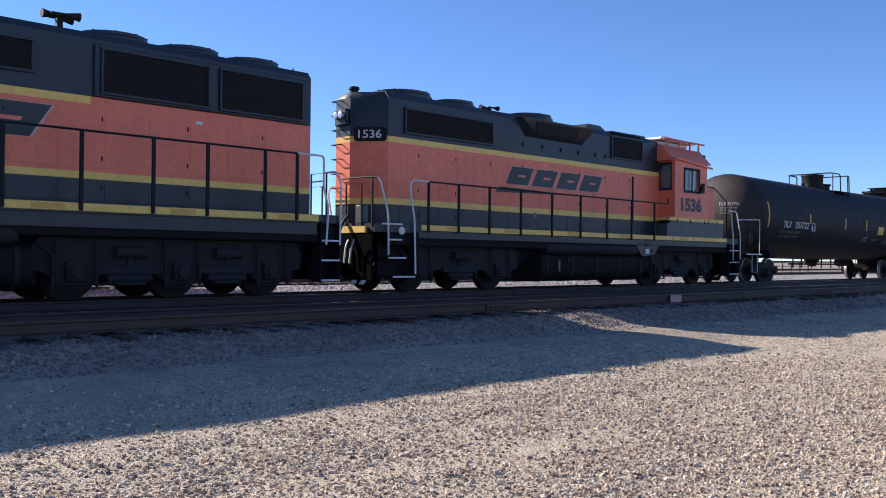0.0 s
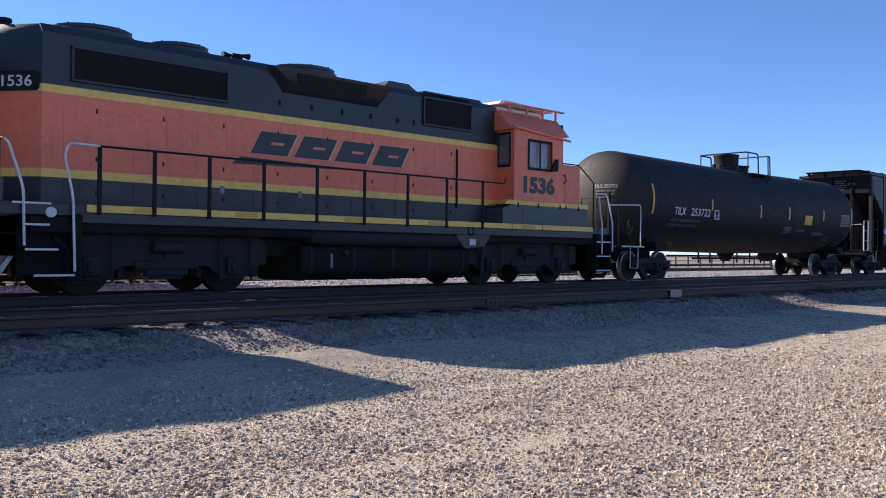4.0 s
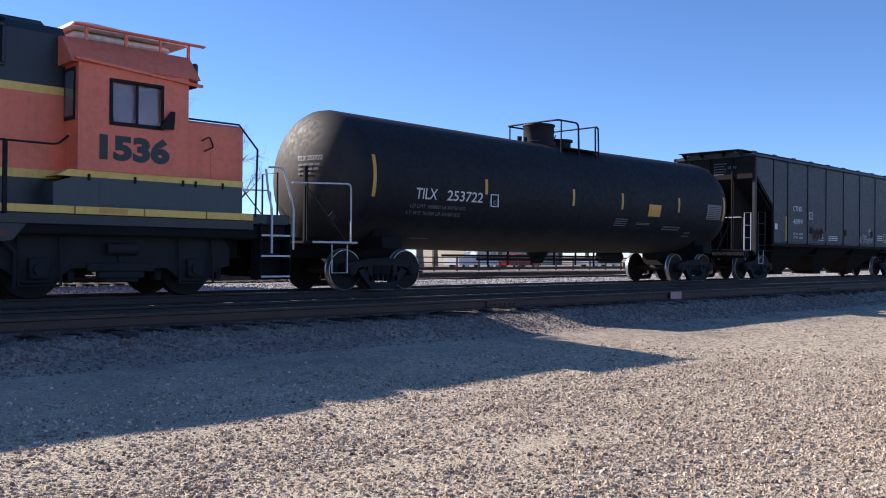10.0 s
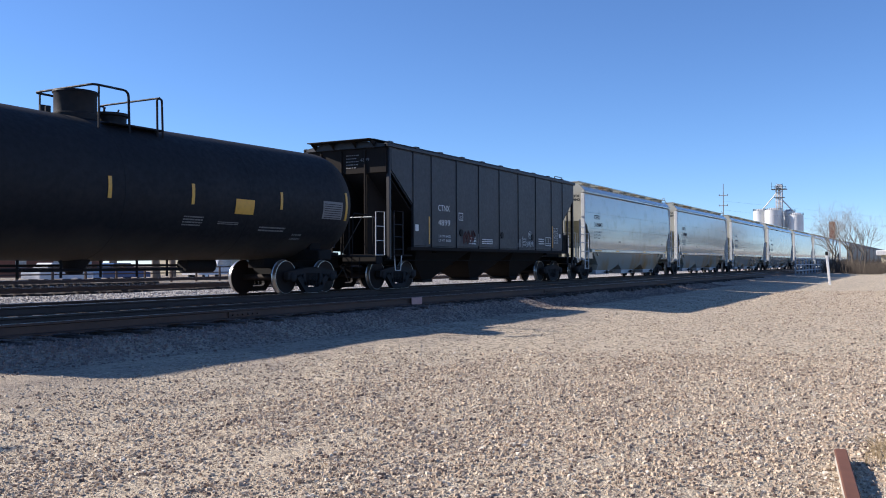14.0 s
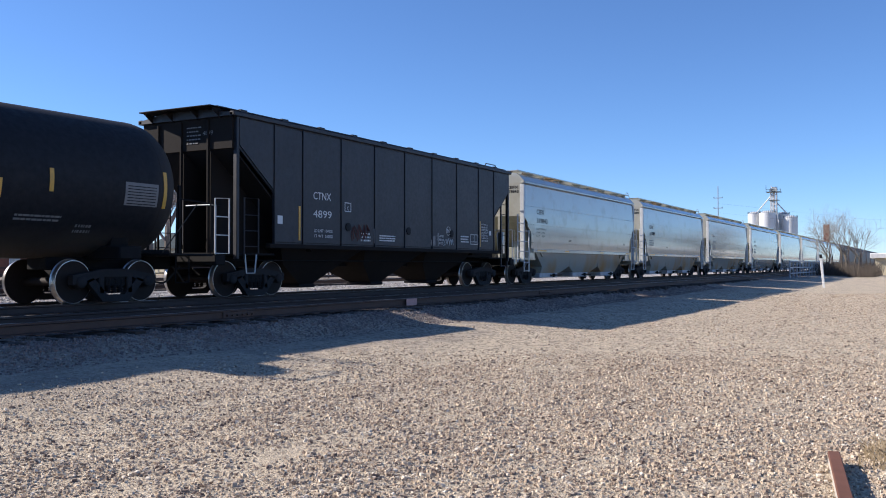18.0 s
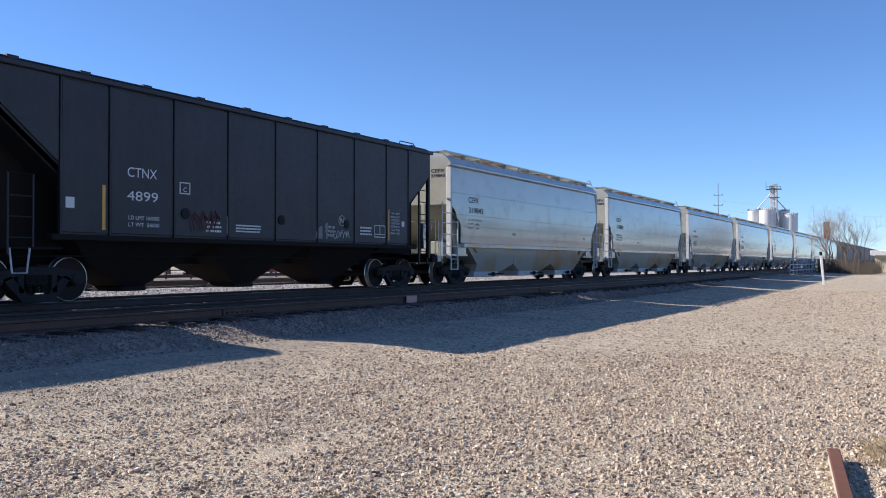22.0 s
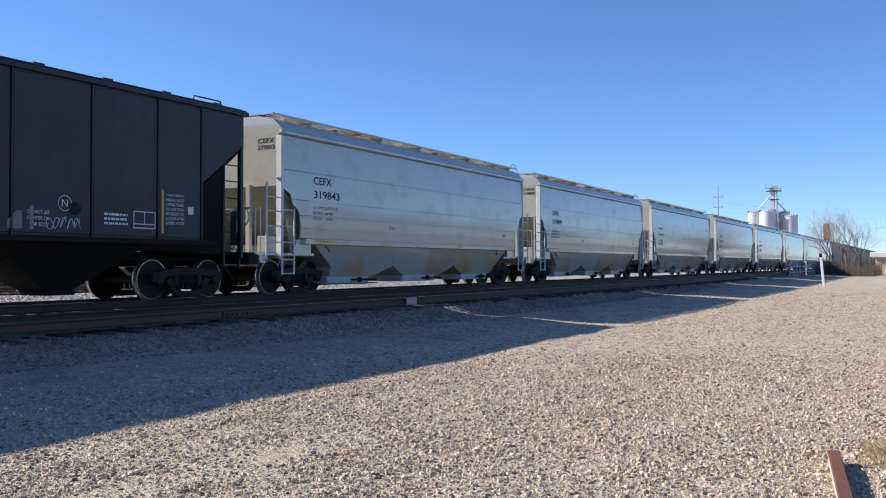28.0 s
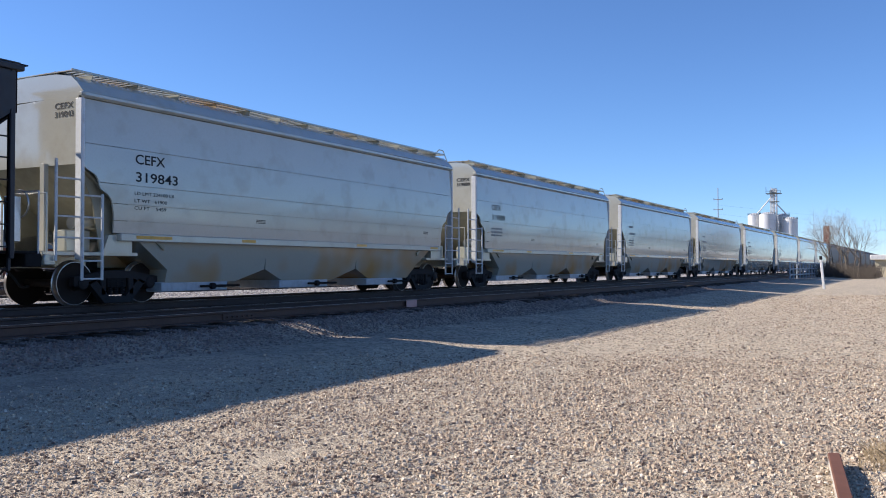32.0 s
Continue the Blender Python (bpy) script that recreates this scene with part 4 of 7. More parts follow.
    for yy in (-0.08, 0.10):
        part("headlight", G().lathe("x", [(11.31, 0.085), (11.23, 0.085), (11.225, 0.06)], 16, (0, yy, 4.24)), M_STEEL, lo, "round headlight")
    u, nrm = Vector((0.56, -0.69, 0)).normalized(), Vector((-0.69, -0.56, 0)).normalized()
    at = Vector((11.39, -0.26, 0))
    def board(a, z, out):
        p = at + u * a + nrm * out
        return (p.x, p.y, z)
    ang = [(0.10, 3.66), (0.15, 3.61), (0.80, 3.61), (0.85, 3.66), (0.85, 3.90), (0.80, 3.95), (0.15, 3.95), (0.10, 3.90)]
    part("number_board", G().loft([[board(a, z, o) for a, z in ang] for o in (0.0, 0.045)]), M_GRILLE, lo)
    pts, fs = lettering("1536", 0.20, 3.68, 0.20, 0.54, 0, 0.015)
    g = G()
    g.v += [board(a, z, 0.05) for a, z in pts]
    for q in fs:
        g.face(q)
    part("number", g, M_LETTER, lo, "white number 1536")
    for z in (2.5, 2.85, 3.2, 3.55, 3.9, 4.25, 4.6):
        part("rung", G().tube([(11.42, 0.02, z), (11.27, 0.02, z), (11.27, 0.28, z), (11.42, 0.28, z)], 0.014, 6), M_GRILLE, lo)
    part("white_disc", G().lathe("y", [(-1.44, 0.09), (-1.47, 0.09), (-1.475, 0.07)], 18, (11.93, 0, 1.47)), M_WHITE, lo)
    part("roof_beacon", G().lathe("z", [(4.78, 0.10), (4.88, 0.10), (4.90, 0.13), (4.96, 0.12), (4.98, 0.05)], 14, (11.62, -0.1, 0)), M_GRILLE, lo)
    for k, yy in enumerate((-1.05, -0.72)):
        part("plough_brace", G().prism([(11.42, 0.72), (11.50, 0.72), (11.20 + 0.02 * k, 0.22), (11.08, 0.22)], "y", yy, yy + 0.05), M_LADDER, lo, "pale diagonal brace below the pilot")
    part("junction_box", G().box(11.18, 11.36, -1.0, -0.72, 1.62, 2.06, 0.03), M_GREY_GREEN, lo)
    part("cable", G().tube(rounded([(11.2, -0.5, 1.85), (11.05, -0.5, 1.7), (10.85, -0.45, 1.2), (10.65, -0.4, 1.5)], 0.2), 0.035, 6), M_TYRE, lo)
    for xp, d in ((11.15, -1), (27.46, 1)):
        part("pilot", G().box(xp, xp + d * 0.05, -1.42, 1.42, 0.32, 1.38, 0.01), M_PILOT_SHADE, lo)
        part("pilot_band", G().box(xp, xp + d * 0.06, -1.2, 1.2, 1.40, 1.56, 0.01), M_YELLOW, lo)
        coupler(lo, xp, d)
        part("end_rail", G().tube([(xp, -1.0, 1.57), (xp, -1.0, 2.55), (xp, -0.45, 2.55), (xp, -0.45, 1.57)], 0.02, 6).tube([(xp, 1.0, 1.57), (xp, 1.0, 2.55), (xp, 0.45, 2.55), (xp, 0.45, 1.57)], 0.02, 6), M_GRILLE, lo)
        for yy in (-0.8, -0.6, 0.6, 0.8):
            part("brake_hose", G().tube(rounded([(xp, yy, 1.3), (xp + d * 0.12, yy, 1.1), (xp + d * 0.14, yy * 0.95, 0.7)], 0.1), 0.022, 6), M_WHITE, lo, "pale brake hose")
    for x in (15.33, 17.15):
        part("white_tag", G().box(x - 0.05, x + 0.05, -hw - 0.012, -hw - 0.005, 2.0, 2.15), M_FADED, lo, "pale tag")
    for x, w in ((13.3, 0.4), (15.3, 0.5), (17.9, 0.55), (20.3, 0.5), (23.6, 0.5)):
        part("sill_reflector", G().box(x, x + w, -1.504, -1.5, 1.51, 1.61), M_REFLECT, lo, "amber reflector on the sill")
    part("box_panel", G().box(23.6, 25.5, -1.498, -1.49, 1.66, 2.06, 0.003), M_GREY_GREEN, lo)
    # emblem
    swoosh_logo(lo, 15.95, 20.35, 2.88, 3.36, -hw - 0.010)
    # cab and nose
    part("side_box", G().prism([(22.85, 1.58), (26.35, 1.58), (26.35, 2.14), (23.2, 2.14), (22.85, 2.02)], "y", -1.49, 1.49), M_GREY_GREEN, lo, "grey-green side box below the cab")
    part("side_box_stripe", G().prism([(22.9, 2.14), (26.36, 2.14), (26.36, 2.26), (23.1, 2.26)], "y", -1.495, 1.495), M_YELLOW, lo)
    cab_walls(lo, 23.22, 25.2, 1.53, 2.26, 4.12, (23.78, 24.68, 3.14, 3.88))
    part("cab_roof", G().prism([(-1.56, 4.12), (1.56, 4.12), (1.12, 4.62), (0.5, 4.74), (-0.5, 4.74), (-1.12, 4.62)], "x", 23.1, 25.42), M_ORANGE, lo, "orange sloping cab roof")
    for s in (-1, 1):
        w = part("cab_window", G().box(23.8, 24.66, s * 1.47, s * 1.485, 3.16, 3.86), M_GLASS, lo)
        g = G()
        for a, b, c, d in ((23.74, 24.72, 3.09, 3.16), (23.74, 24.72, 3.86, 3.92), (23.74, 23.80, 3.16, 3.86), (24.66, 24.72, 3.16, 3.86), (24.2, 24.25, 3.16, 3.86)):
            g.box(a, b, s * 1.53, s * 1.555, c, d, 0.006)
        part("window_frame", g, M_GRILLE, w)
        part("arm_rest", G().prism([(24.6, 3.1), (24.88, 3.12), (24.9, 3.45), (24.84, 3.45)], "y", s * 1.55, s * 1.62), M_GRILLE, lo)
        part("rear_window", G().box(23.19, 23.22, s * 1.02, s * 1.38, 3.2, 4.0, 0.012), M_GLASS, lo)
        part("rear_window_frame", G().box(23.195, 23.21, s * 0.98, s * 1.42, 3.14, 4.06, 0.005), M_GRILLE, lo)
        part("cab_gutter", G().prism([(23.15, 4.16), (25.45, 3.98), (25.45, 4.03), (23.15, 4.21)], "y", s * 1.54, s * 1.60), M_ORANGE, lo)
    for z, w in ((2.95, 0.7), (3.12, 0.5)):
        part("nose_latch", G().box(25.30, 25.34, -1.012, -1.0, z - 0.2, z, 0.004), M_GRILLE, lo)
    part("nose_door", G().box(25.95, 26.50, -1.008, -1.0, 2.32, 2.95, 0.004), M_ORANGE, lo, "orange hatch in the nose")
    for x in (23.4, 24.2, 25.1, 25.35, 25.9):
        part("box_clip", G().box(x, x + 0.05, -1.51, -1.49, 2.08, 2.20, 0.008), M_GRILLE, lo)
    part("number", letters(G(), "1536", 23.58, 2.46, 0.47, -1.538, 1.26, 0, 0.055), M_LOGO, lo, "dark painted number 1536")
    part("nose", G().box(25.2, 26.68, -1.0, 1.0, 2.26, 3.44, 0.05), M_ORANGE, lo, "orange short nose")
    part("nose_grab", G().tube(rounded([(25.75, -1.02, 3.05), (25.9, -1.05, 3.15), (26.0, -1.02, 2.95), (25.8, -1.03, 2.85)], 0.05), 0.014, 6), M_GRILLE, lo)
    part("nose_edge_rail", G().tube([(25.4, -1.02, 3.46), (26.55, -1.02, 3.46), (26.72, -1.42, 2.93), (26.66, -1.46, 1.57)], 0.02, 6), M_GRILLE, lo)
    part("visor", G().box(25.42, 25.52, -1.3, 1.3, 4.02, 4.5, 0.03), M_GREEN, lo)
    # rack and cooling unit on the cab roof
    for s in (-1, 1):
        for x in (23.5, 24.2, 24.85, 25.4):
            part("rack_post", G().box(x, x + 0.05, s * 1.05, s * 1.1, 4.4, 4.87, 0.005), M_ORANGE, lo)
        part("rack_rail", G().box(23.3, 25.75, s * 1.04, s * 1.14, 4.87, 4.91, 0.01), M_ORANGE, lo)
    part("cooling_unit", G().box(23.4, 25.2, -0.8, 0.8, 4.72, 4.84, 0.04).prism([(23.3, 4.88), (25.5, 4.88), (25.3, 4.92), (23.6, 4.99), (23.35, 4.96)], "y", -0.95, 0.95), M_WHITE, lo, "white rooftop cooling unit")
    fuel_tank(lo, 16.9, 21.8)
    loco_truck(lo, 14.10, (-1.40, 1.40))
    loco_truck(lo, 24.15, (-1.42, 1.42))
    return lo


def lead_engine():
    """The locomotive ahead of it, seen from its hood end."""
    lo = thing("locomotive", "larger orange and dark green diesel locomotive with three roof fans", "locomotive", group="train")
    XC[lo.name], FIT[lo.name] = 0.6, (1.006, 0.967)
    TRAIN.append((lo, 1.79))
    hw = 0.97
    part("underframe", G().box(-9.2, 10.4, -1.4, 1.4, 1.15, 1.55, 0.03).box(-8.6, 9.9, -0.95, 0.95, 0.72, 1.15, 0.03), M_UNDER, lo)
    part("walkway", G().box(-9.2, 10.42, -1.46, 1.46, 1.55, 1.74, 0.01), M_GREEN, lo)
    xs = [-6.2, -4.9, -3.7, -2.5, -1.2, 0.0, 1.25, 2.5, 3.76, 5.0, 6.27, 7.33, 8.57, 9.32]
    for s in (-1, 1):
        for a, b in zip(xs, xs[1:] + [9.88]):
            part("sill_stripe", G().box(a + 0.01, b - 0.01, s * 1.46, s * 1.5, 1.59, 1.73, 0.006), M_YELLOW, lo, "yellow sill stripe")
        part("sill_foot", G().box(-9, 9.88, s * 1.36, s * 1.44, 1.3, 1.56, 0.01), M_GREEN, lo)
        handrail(lo, xs, 1.6, 2.99, s * 1.51, M_GRILLE)
        stair(lo, 9.95, 10.42, s, 1.6, (0.35, 0.78, 1.2))
        part("grab_rail", G().tube(rounded([(9.32, s * 1.51, 2.99), (9.98, s * 1.51, 2.99), (9.98, s * 1.51, 2.3), (10.1, s * 1.52, 1.9), (10.05, s * 1.52, 1.1)], 0.1), 0.022, 8), M_WHITE, lo, "white grab rail")
        part("grab_rail", G().tube(rounded([(10.42, s * 0.9, 2.7), (10.42, s * 1.4, 2.7), (10.44, s * 1.5, 2.4), (10.4, s * 1.52, 1.1)], 0.12), 0.022, 8), M_WHITE, lo, "white grab rail")
    hood_bands(lo, -6.0, 10.02, hw, (1.74, 2.20, 2.33, 3.55, 3.69, 4.87), 0.14, 0.0, 5.36)
    hood_doors(lo, -5.0, 9.7, hw, ((2.40, 3.48), (1.80, 2.15)), 18)
    for s in (-1, 1):
        part("radiator_housing", G().box(5.4, 9.9, s * hw, s * (hw + 0.06), 3.69, 4.66, 0.02), M_GREEN, lo)
        grille(lo, 5.5, 7.62, 3.74, 4.60, s * (hw + 0.06), s, 14)
        grille(lo, 7.82, 9.78, 3.74, 4.60, s * (hw + 0.06), s, 14)
        grille(lo, 1.2, 4.4, 3.95, 4.55, s * hw, s, 10, "air_intake")
    for x, r in ((6.15, 0.64), (7.65, 0.64), (9.1, 0.62)):
        fan(lo, x, r, 4.86)
    g = G().box(5.05, 5.15, -0.25, -0.15, 4.78, 5.2)
    for yy, d, z in ((-0.36, -1, 5.24), (-0.2, 1, 5.24), (-0.04, -1, 5.24)):
        g.tube([(5.1 + d * 0.2, yy, z), (5.1 - d * 0.05, yy, z), (5.1 - d * 0.3, yy, z)], [0.02, 0.03, 0.085], 10)
    part("horn", g, M_GRILLE, lo)
    part("antenna", G().cyl((9.75, -0.7, 4.78), (9.75, -0.7, 4.95), 0.015, 6), M_GRILLE, lo)
    for x, w in ((0.3, 0.5), (2.8, 0.5), (4.2, 0.55), (6.6, 0.5), (8.9, 0.35)):
        part("sill_reflector", G().box(x, x + w, -1.504, -1.5, 1.61, 1.71), M_REFLECT, lo, "amber reflector on the sill")
    swoosh_logo(lo, -1.6, 4.85, 2.86, 3.44, -hw - 0.010)
    for z in (2.3, 2.7, 3.1, 3.5, 3.9, 4.3):
        part("rung", G().tube([(9.93, -0.88, z), (10.05, -0.88, z), (10.05, -0.55, z), (9.93, -0.55, z)], 0.014, 6), M_GRILLE, lo)
    part("white_card", G().box(7.35, 7.5, -hw - 0.03, -hw - .015, 3.42, 3.48), M_LETTER, lo)
    part("frame_card", G().box(8.05, 8.25, -1.152, -1.14, 0.85, 1.0), M_LETTER, lo)
    cab_walls(lo, -8.0, -6.0, 1.53, 1.74, 4.2, (-7.5, -6.5, 3.2, 3.95))
    part("cab_roof", G().prism([(-1.55, 4.2), (1.55, 4.2), (1.1, 4.66), (-1.1, 4.66)], "x", -8.1, -5.95), M_ORANGE, lo)
    part("nose", G().box(-9.1, -8.0, -1.0, 1.0, 1.74, 3.4, 0.05), M_ORANGE, lo)
    for s in (-1, 1):
        part("cab_window", G().box(-7.48, -6.52, s * 1.47, s * 1.485, 3.22, 3.93), M_GLASS, lo)
    for xp, d in ((10.43, 1), (-9.2, -1)):
        part("pilot", G().box(xp, xp + d * 0.05, -1.42, 1.42, 0.32, 1.55, 0.01), M_PILOT_SHADE, lo)
        coupler(lo, xp, d)
        part("end_rail", G().tube([(xp, -1.0, 1.74), (xp, -1.0, 2.7), (xp, -0.45, 2.7), (xp, -0.45, 1.74)], 0.02, 6).tube([(xp, 1.0, 1.74), (xp, 1.0, 2.7), (xp, 0.45, 2.7), (xp, 0.45, 1.74)], 0.02, 6), M_GRILLE, lo)
    part("end_box", G().box(10.1, 10.35, 0.3, 0.8, 1.76, 2.4, 0.03), M_WHITE, lo)
    fuel_tank(lo, -3.4, 4.3)
    loco_truck(lo, 7.0, (-1.95, 0.0, 1.95))
    loco_truck(lo, -5.8, (-1.95, 0.0, 1.95))
    return lo


# ---------------------------------------------------------------- tank car
def tank_car():
    XM, R = 36.9, 1.60
    tk = thing("tank_car", "black tank car with white lettering and yellow reflectors", "tank car", group="train")
    XC[tk.name], FIT[tk.name] = XM, (1.0155, 0.972)
    TRAIN.append((tk, 38.7))

    def mid(x):
        return 2.585 - 0.07 * max(0.0, 1 - abs(x - XM) / 7.4)

    prof = []
    for i in range(9):
        a = math.pi / 2 * i / 8
        prof.append((28.57 + 0.8 * (1 - math.cos(a)), R * math.sin(a) if i else 0.05))
    prof += [(x, R) for x in np.linspace(29.6, 44.5, 19)]
    for i in range(8, -1, -1):
        a = math.pi / 2 * i / 8
        prof.append((45.53 - 0.8 * (1 - math.cos(a)), R * math.sin(a) if i else 0.05))
    rings = []
    for x, r in prof:
        rings.append([(x, r * math.sin(a), mid(x) + r * math.cos(a)) for a in (2 * math.pi * k / 48 for k in range(48))])
    g = G()
    for r in rings:
        r.reverse()
    g.loft(rings)
    part("tank", g, M_TANK, tk, "black welded tank barrel", smooth=40)
    for x in (29.45, 33.2, 36.9, 40.7, 44.6):
        rr = R + 0.004
        part("weld_seam", G().loft([[(x + d, q * math.sin(a), mid(x) + q * math.cos(a)) for a in (-2 * math.pi * k / 48 for k in range(48))] for d, q in ((-0.02, R - 0.01), (-0.008, rr), (0.008, rr), (0.02, R - 0.01))]), M_TANK, tk)

    def skin(x):
        return lambda z: -math.sqrt(max(0.02, (R + 0.008) ** 2 - (z - mid(x)) ** 2))

    def strip(name, x0, x1, z0, z1, mat, label):
        g, f = G(), skin((x0 + x1) / 2)
        n = 8
        g.loft([[(x0, f(z), z), (x1, f(z), z), (x1, f(z) + .01, z), (x0, f(z) + .01, z)] for z in (z0 + (z1 - z0) * i / n for i in range(n + 1))])
        part(name, g, mat, tk, label)
    for x, z0, z1 in ((29.56, 2.12, 3.06), (33.06, 2.36, 2.74), (36.5, 2.24, 2.70), (38.79, 2.24, 2.72), (41.85, 2.28, 2.74), (44.68, 2.10, 2.92)):
        strip("reflector", x - 0.045, x + 0.045, z0, z1, M_REFLECT, "yellow reflector strip")
    strip("placard", 40.18, 40.83, 2.09, 2.46, M_REFLECT, "yellow warning panel")
    strip("data_panel", 43.60, 44.48, 2.12, 2.62, M_FADED, "grey data panel")
    g = G()
    for i in range(7):
        bars(g, 43.66, 44.42, 2.15 + 0.063 * i, 2.19 + 0.063 * i, lambda z: skin(44.0)(z) - 0.004, 1, 3, i)
    part("panel_writing", g, M_TANK, tk, "dark rows of writing on the data panel")
    f = skin(32)
    part("lettering", letters(G(), "TILX", 30.78, 2.14, 0.25, f, 0.66, 0, 0.01), M_LETTER, tk, "white letters TILX")
    part("lettering", letters(G(), "253722", 31.76, 2.14, 0.25, f, 1.2, 0, 0.01), M_LETTER, tk, "white number 253722")
    part("lettering", letters(letters(G(), "LD LMT 186800 LB 84730 KG", 30.68, 1.93, 0.085, f, 1.75), "LT WT 76200 LB 34560 KG", 30.62, 1.77, 0.085, f, 1.7), M_FADED, tk)
    g = G()
    for a, b, c, d in ((33.22, 33.5, 2.06, 2.085), (33.22, 33.5, 2.355, 2.38), (33.22, 33.245, 2.085, 2.355), (33.475, 33.5, 2.085, 2.355)):
        g.prism([(a, c), (b, c), (b, d), (a, d)], "y", -1.555, -1.6)
    letters(g, "C", 33.31, 2.12, 0.1, -1.6)
    part("plate_mark", g, M_LETTER, tk)
    g = G()
    for x0, x1, z0, z1, rows in ((38.6, 39.2, 1.75, 2.0, 4), (39.7, 40.4, 1.82, 1.9, 2), (41.2, 42.2, 1.70, 1.85, 2), (42.6, 43.0, 1.5, 1.72, 2), (31.2, 31.8, 1.22, 1.26, 1)):
        bars(g, x0, x1, z0, z1, skin(x0), rows, 5, int(x0 * 7))
    part("small_lettering", g, M_FADED, tk)
    # the mark on the front head
    g = G()
    pts, fs = lettering("TILX 253722", 0, 2.92, 0.11, 0.25)
    def head_pts(a, b):
        """A point of the curved front head: a runs from the middle towards the near side."""
        yy = -0.12 - 3.0 * a
        q = math.hypot(yy, b - mid(28.6)) / R
        return (28.57 + 0.8 * (1 - math.sqrt(1 - q * q)) - 0.014, yy, b)
    g.v += [head_pts(a, b) for a, b in pts]
    for q in fs:
        g.face(q)
    part("lettering", g, M_LETTER, tk)
    g = G()
    for i, (zz, w) in enumerate(((2.80, 0.22), (2.70, 0.21), (2.60, 0.14))):
        for k in range(4):
            xa = 0.02 + k * w / 4
            q = [head_pts(a, b) for a, b in ((xa, zz), (xa + w / 5, zz), (xa + w / 5, zz + 0.05), (xa, zz + 0.05))]
            o = len(g.v)
            g.v += q
            g.face([o, o + 1, o + 2, o + 3])
    part("small_lettering", g, M_FADED, tk)
    # hazard diamond holder
    g = G().tube([(28.62, -1.36, 1.42), (28.80, -1.36, 1.65), (28.62, -1.36, 1.88), (28.44, -1.36, 1.65), (28.62, -1.36, 1.42)], 0.014, 4)
    g.prism([(28.62, 1.53), (28.72, 1.65), (28.62, 1.77), (28.52, 1.65)], "y", -1.35, -1.362)
    part("placard_holder", g, M_TRUCK, tk)
    # manway, valve housing, platform on top
    part("valve_housing", G().lathe("z", [(4.05, 0.50), (4.18, 0.50), (4.20, 0.44), (4.62, 0.44), (4.66, 0.47), (4.70, 0.46), (4.72, 0.2)], 24, (36.92, 0, 0)), M_TANK, tk)
    part("manway", G().lathe("z", [(4.05, 0.34), (4.26, 0.34), (4.28, 0.40), (4.34, 0.40), (4.38, 0.1)], 20, (37.85, 0, 0)), M_TANK, tk)
    part("vent_valve", G().cyl((36.2, 0.1, 4.05), (36.2, 0.1, 4.3), 0.07, 12), M_TANK, tk)
    part("vent_valve", G().cyl((36.1, -0.2, 4.05), (36.1, -0.2, 4.24), 0.06, 10), M_TANK, tk)
    part("platform", G().box(37.0, 38.5, -0.98, -0.50, 3.94, 3.98, 0.01), M_TANK, tk)
    part("platform", G().box(37.0, 38.5, 0.50, 0.98, 3.94, 3.98, 0.01), M_TANK, tk)
    for s in (-1, 1):
        part("platform_rail", G().tube(rounded([(36.62, 0, 4.73), (36.62, s * 0.95, 4.73), (37.52, s * 0.95, 4.73), (37.54, s * 0.97, 3.6)], 0.14), 0.027, 8), M_TANK, tk, "black guard rail")
        part("rail_post", G().tube([(36.75, s * 0.95, 4.73), (36.75, s * 0.95, 3.75)], 0.022, 6), M_TANK, tk)
        part("ladder_hoop", G().tube(rounded([(38.32, s * 0.97, 3.6), (38.32, s * 0.95, 4.70), (38.46, s * 0.95, 4.70), (38.48, s * 0.97, 3.6)], 0.06), 0.025, 8), M_TANK, tk)
        part("ladder", G().tube([(38.5, s * 0.97, 4.7), (38.5, s * 1.5, 3.6), (38.5, s * 1.72, 2.6), (38.5, s * 1.6, 1.2)], 0.022, 6).tube([(38.9, s * 0.97, 4.7), (38.9, s * 1.5, 3.6), (38.9, s * 1.72, 2.6), (38.9, s * 1.6, 1.2)], 0.022, 6), M_TANK, tk) if s > 0 else None
    part("end_rail", G().tube([(38.4, -0.95, 4.72), (38.4, 0.95, 4.72)], 0.024, 8), M_TANK, tk)
    # stub sills, bolsters, end platforms
    for d, xe in ((1, 28.0), (-1, 46.08)):
        part("stub_sill", G().box(xe, xe + d * 3.4, -0.3, 0.3, 0.72, 1.2, 0.03), M_UNDER, tk)
        part("bolster", G().box(xe + d * 1.9, xe + d * 2.5, -1.45, 1.45, 0.95, 1.25, 0.03), M_UNDER, tk)
        part("saddle", G().prism([(-1.0, 1.1), (1.0, 1.1), (1.12, 1.46), (0.7, 1.16), (-0.7, 1.16), (-1.12, 1.46)], "x", xe + d * 1.95, xe + d * 2.4), M_UNDER, tk)
        part("end_platform", G().box(xe - d * 0.15, xe + d * 1.2, -1.52, 1.52, 1.04, 1.10, 0.01), M_UNDER, tk)
        part("platform_edge", G().box(xe + d * 0.0, xe + d * 1.15, -1.54, -1.52, 1.055, 1.10, 0.006), M_LADDER if d > 0 else M_UNDER, tk)
        coupler(tk, xe, -d)
        part("hand_brake_post", G().box(xe + d * 0.25, xe + d * 0.33, -0.9, -0.82, 1.1, 2.75, 0.01), M_UNDER, tk)
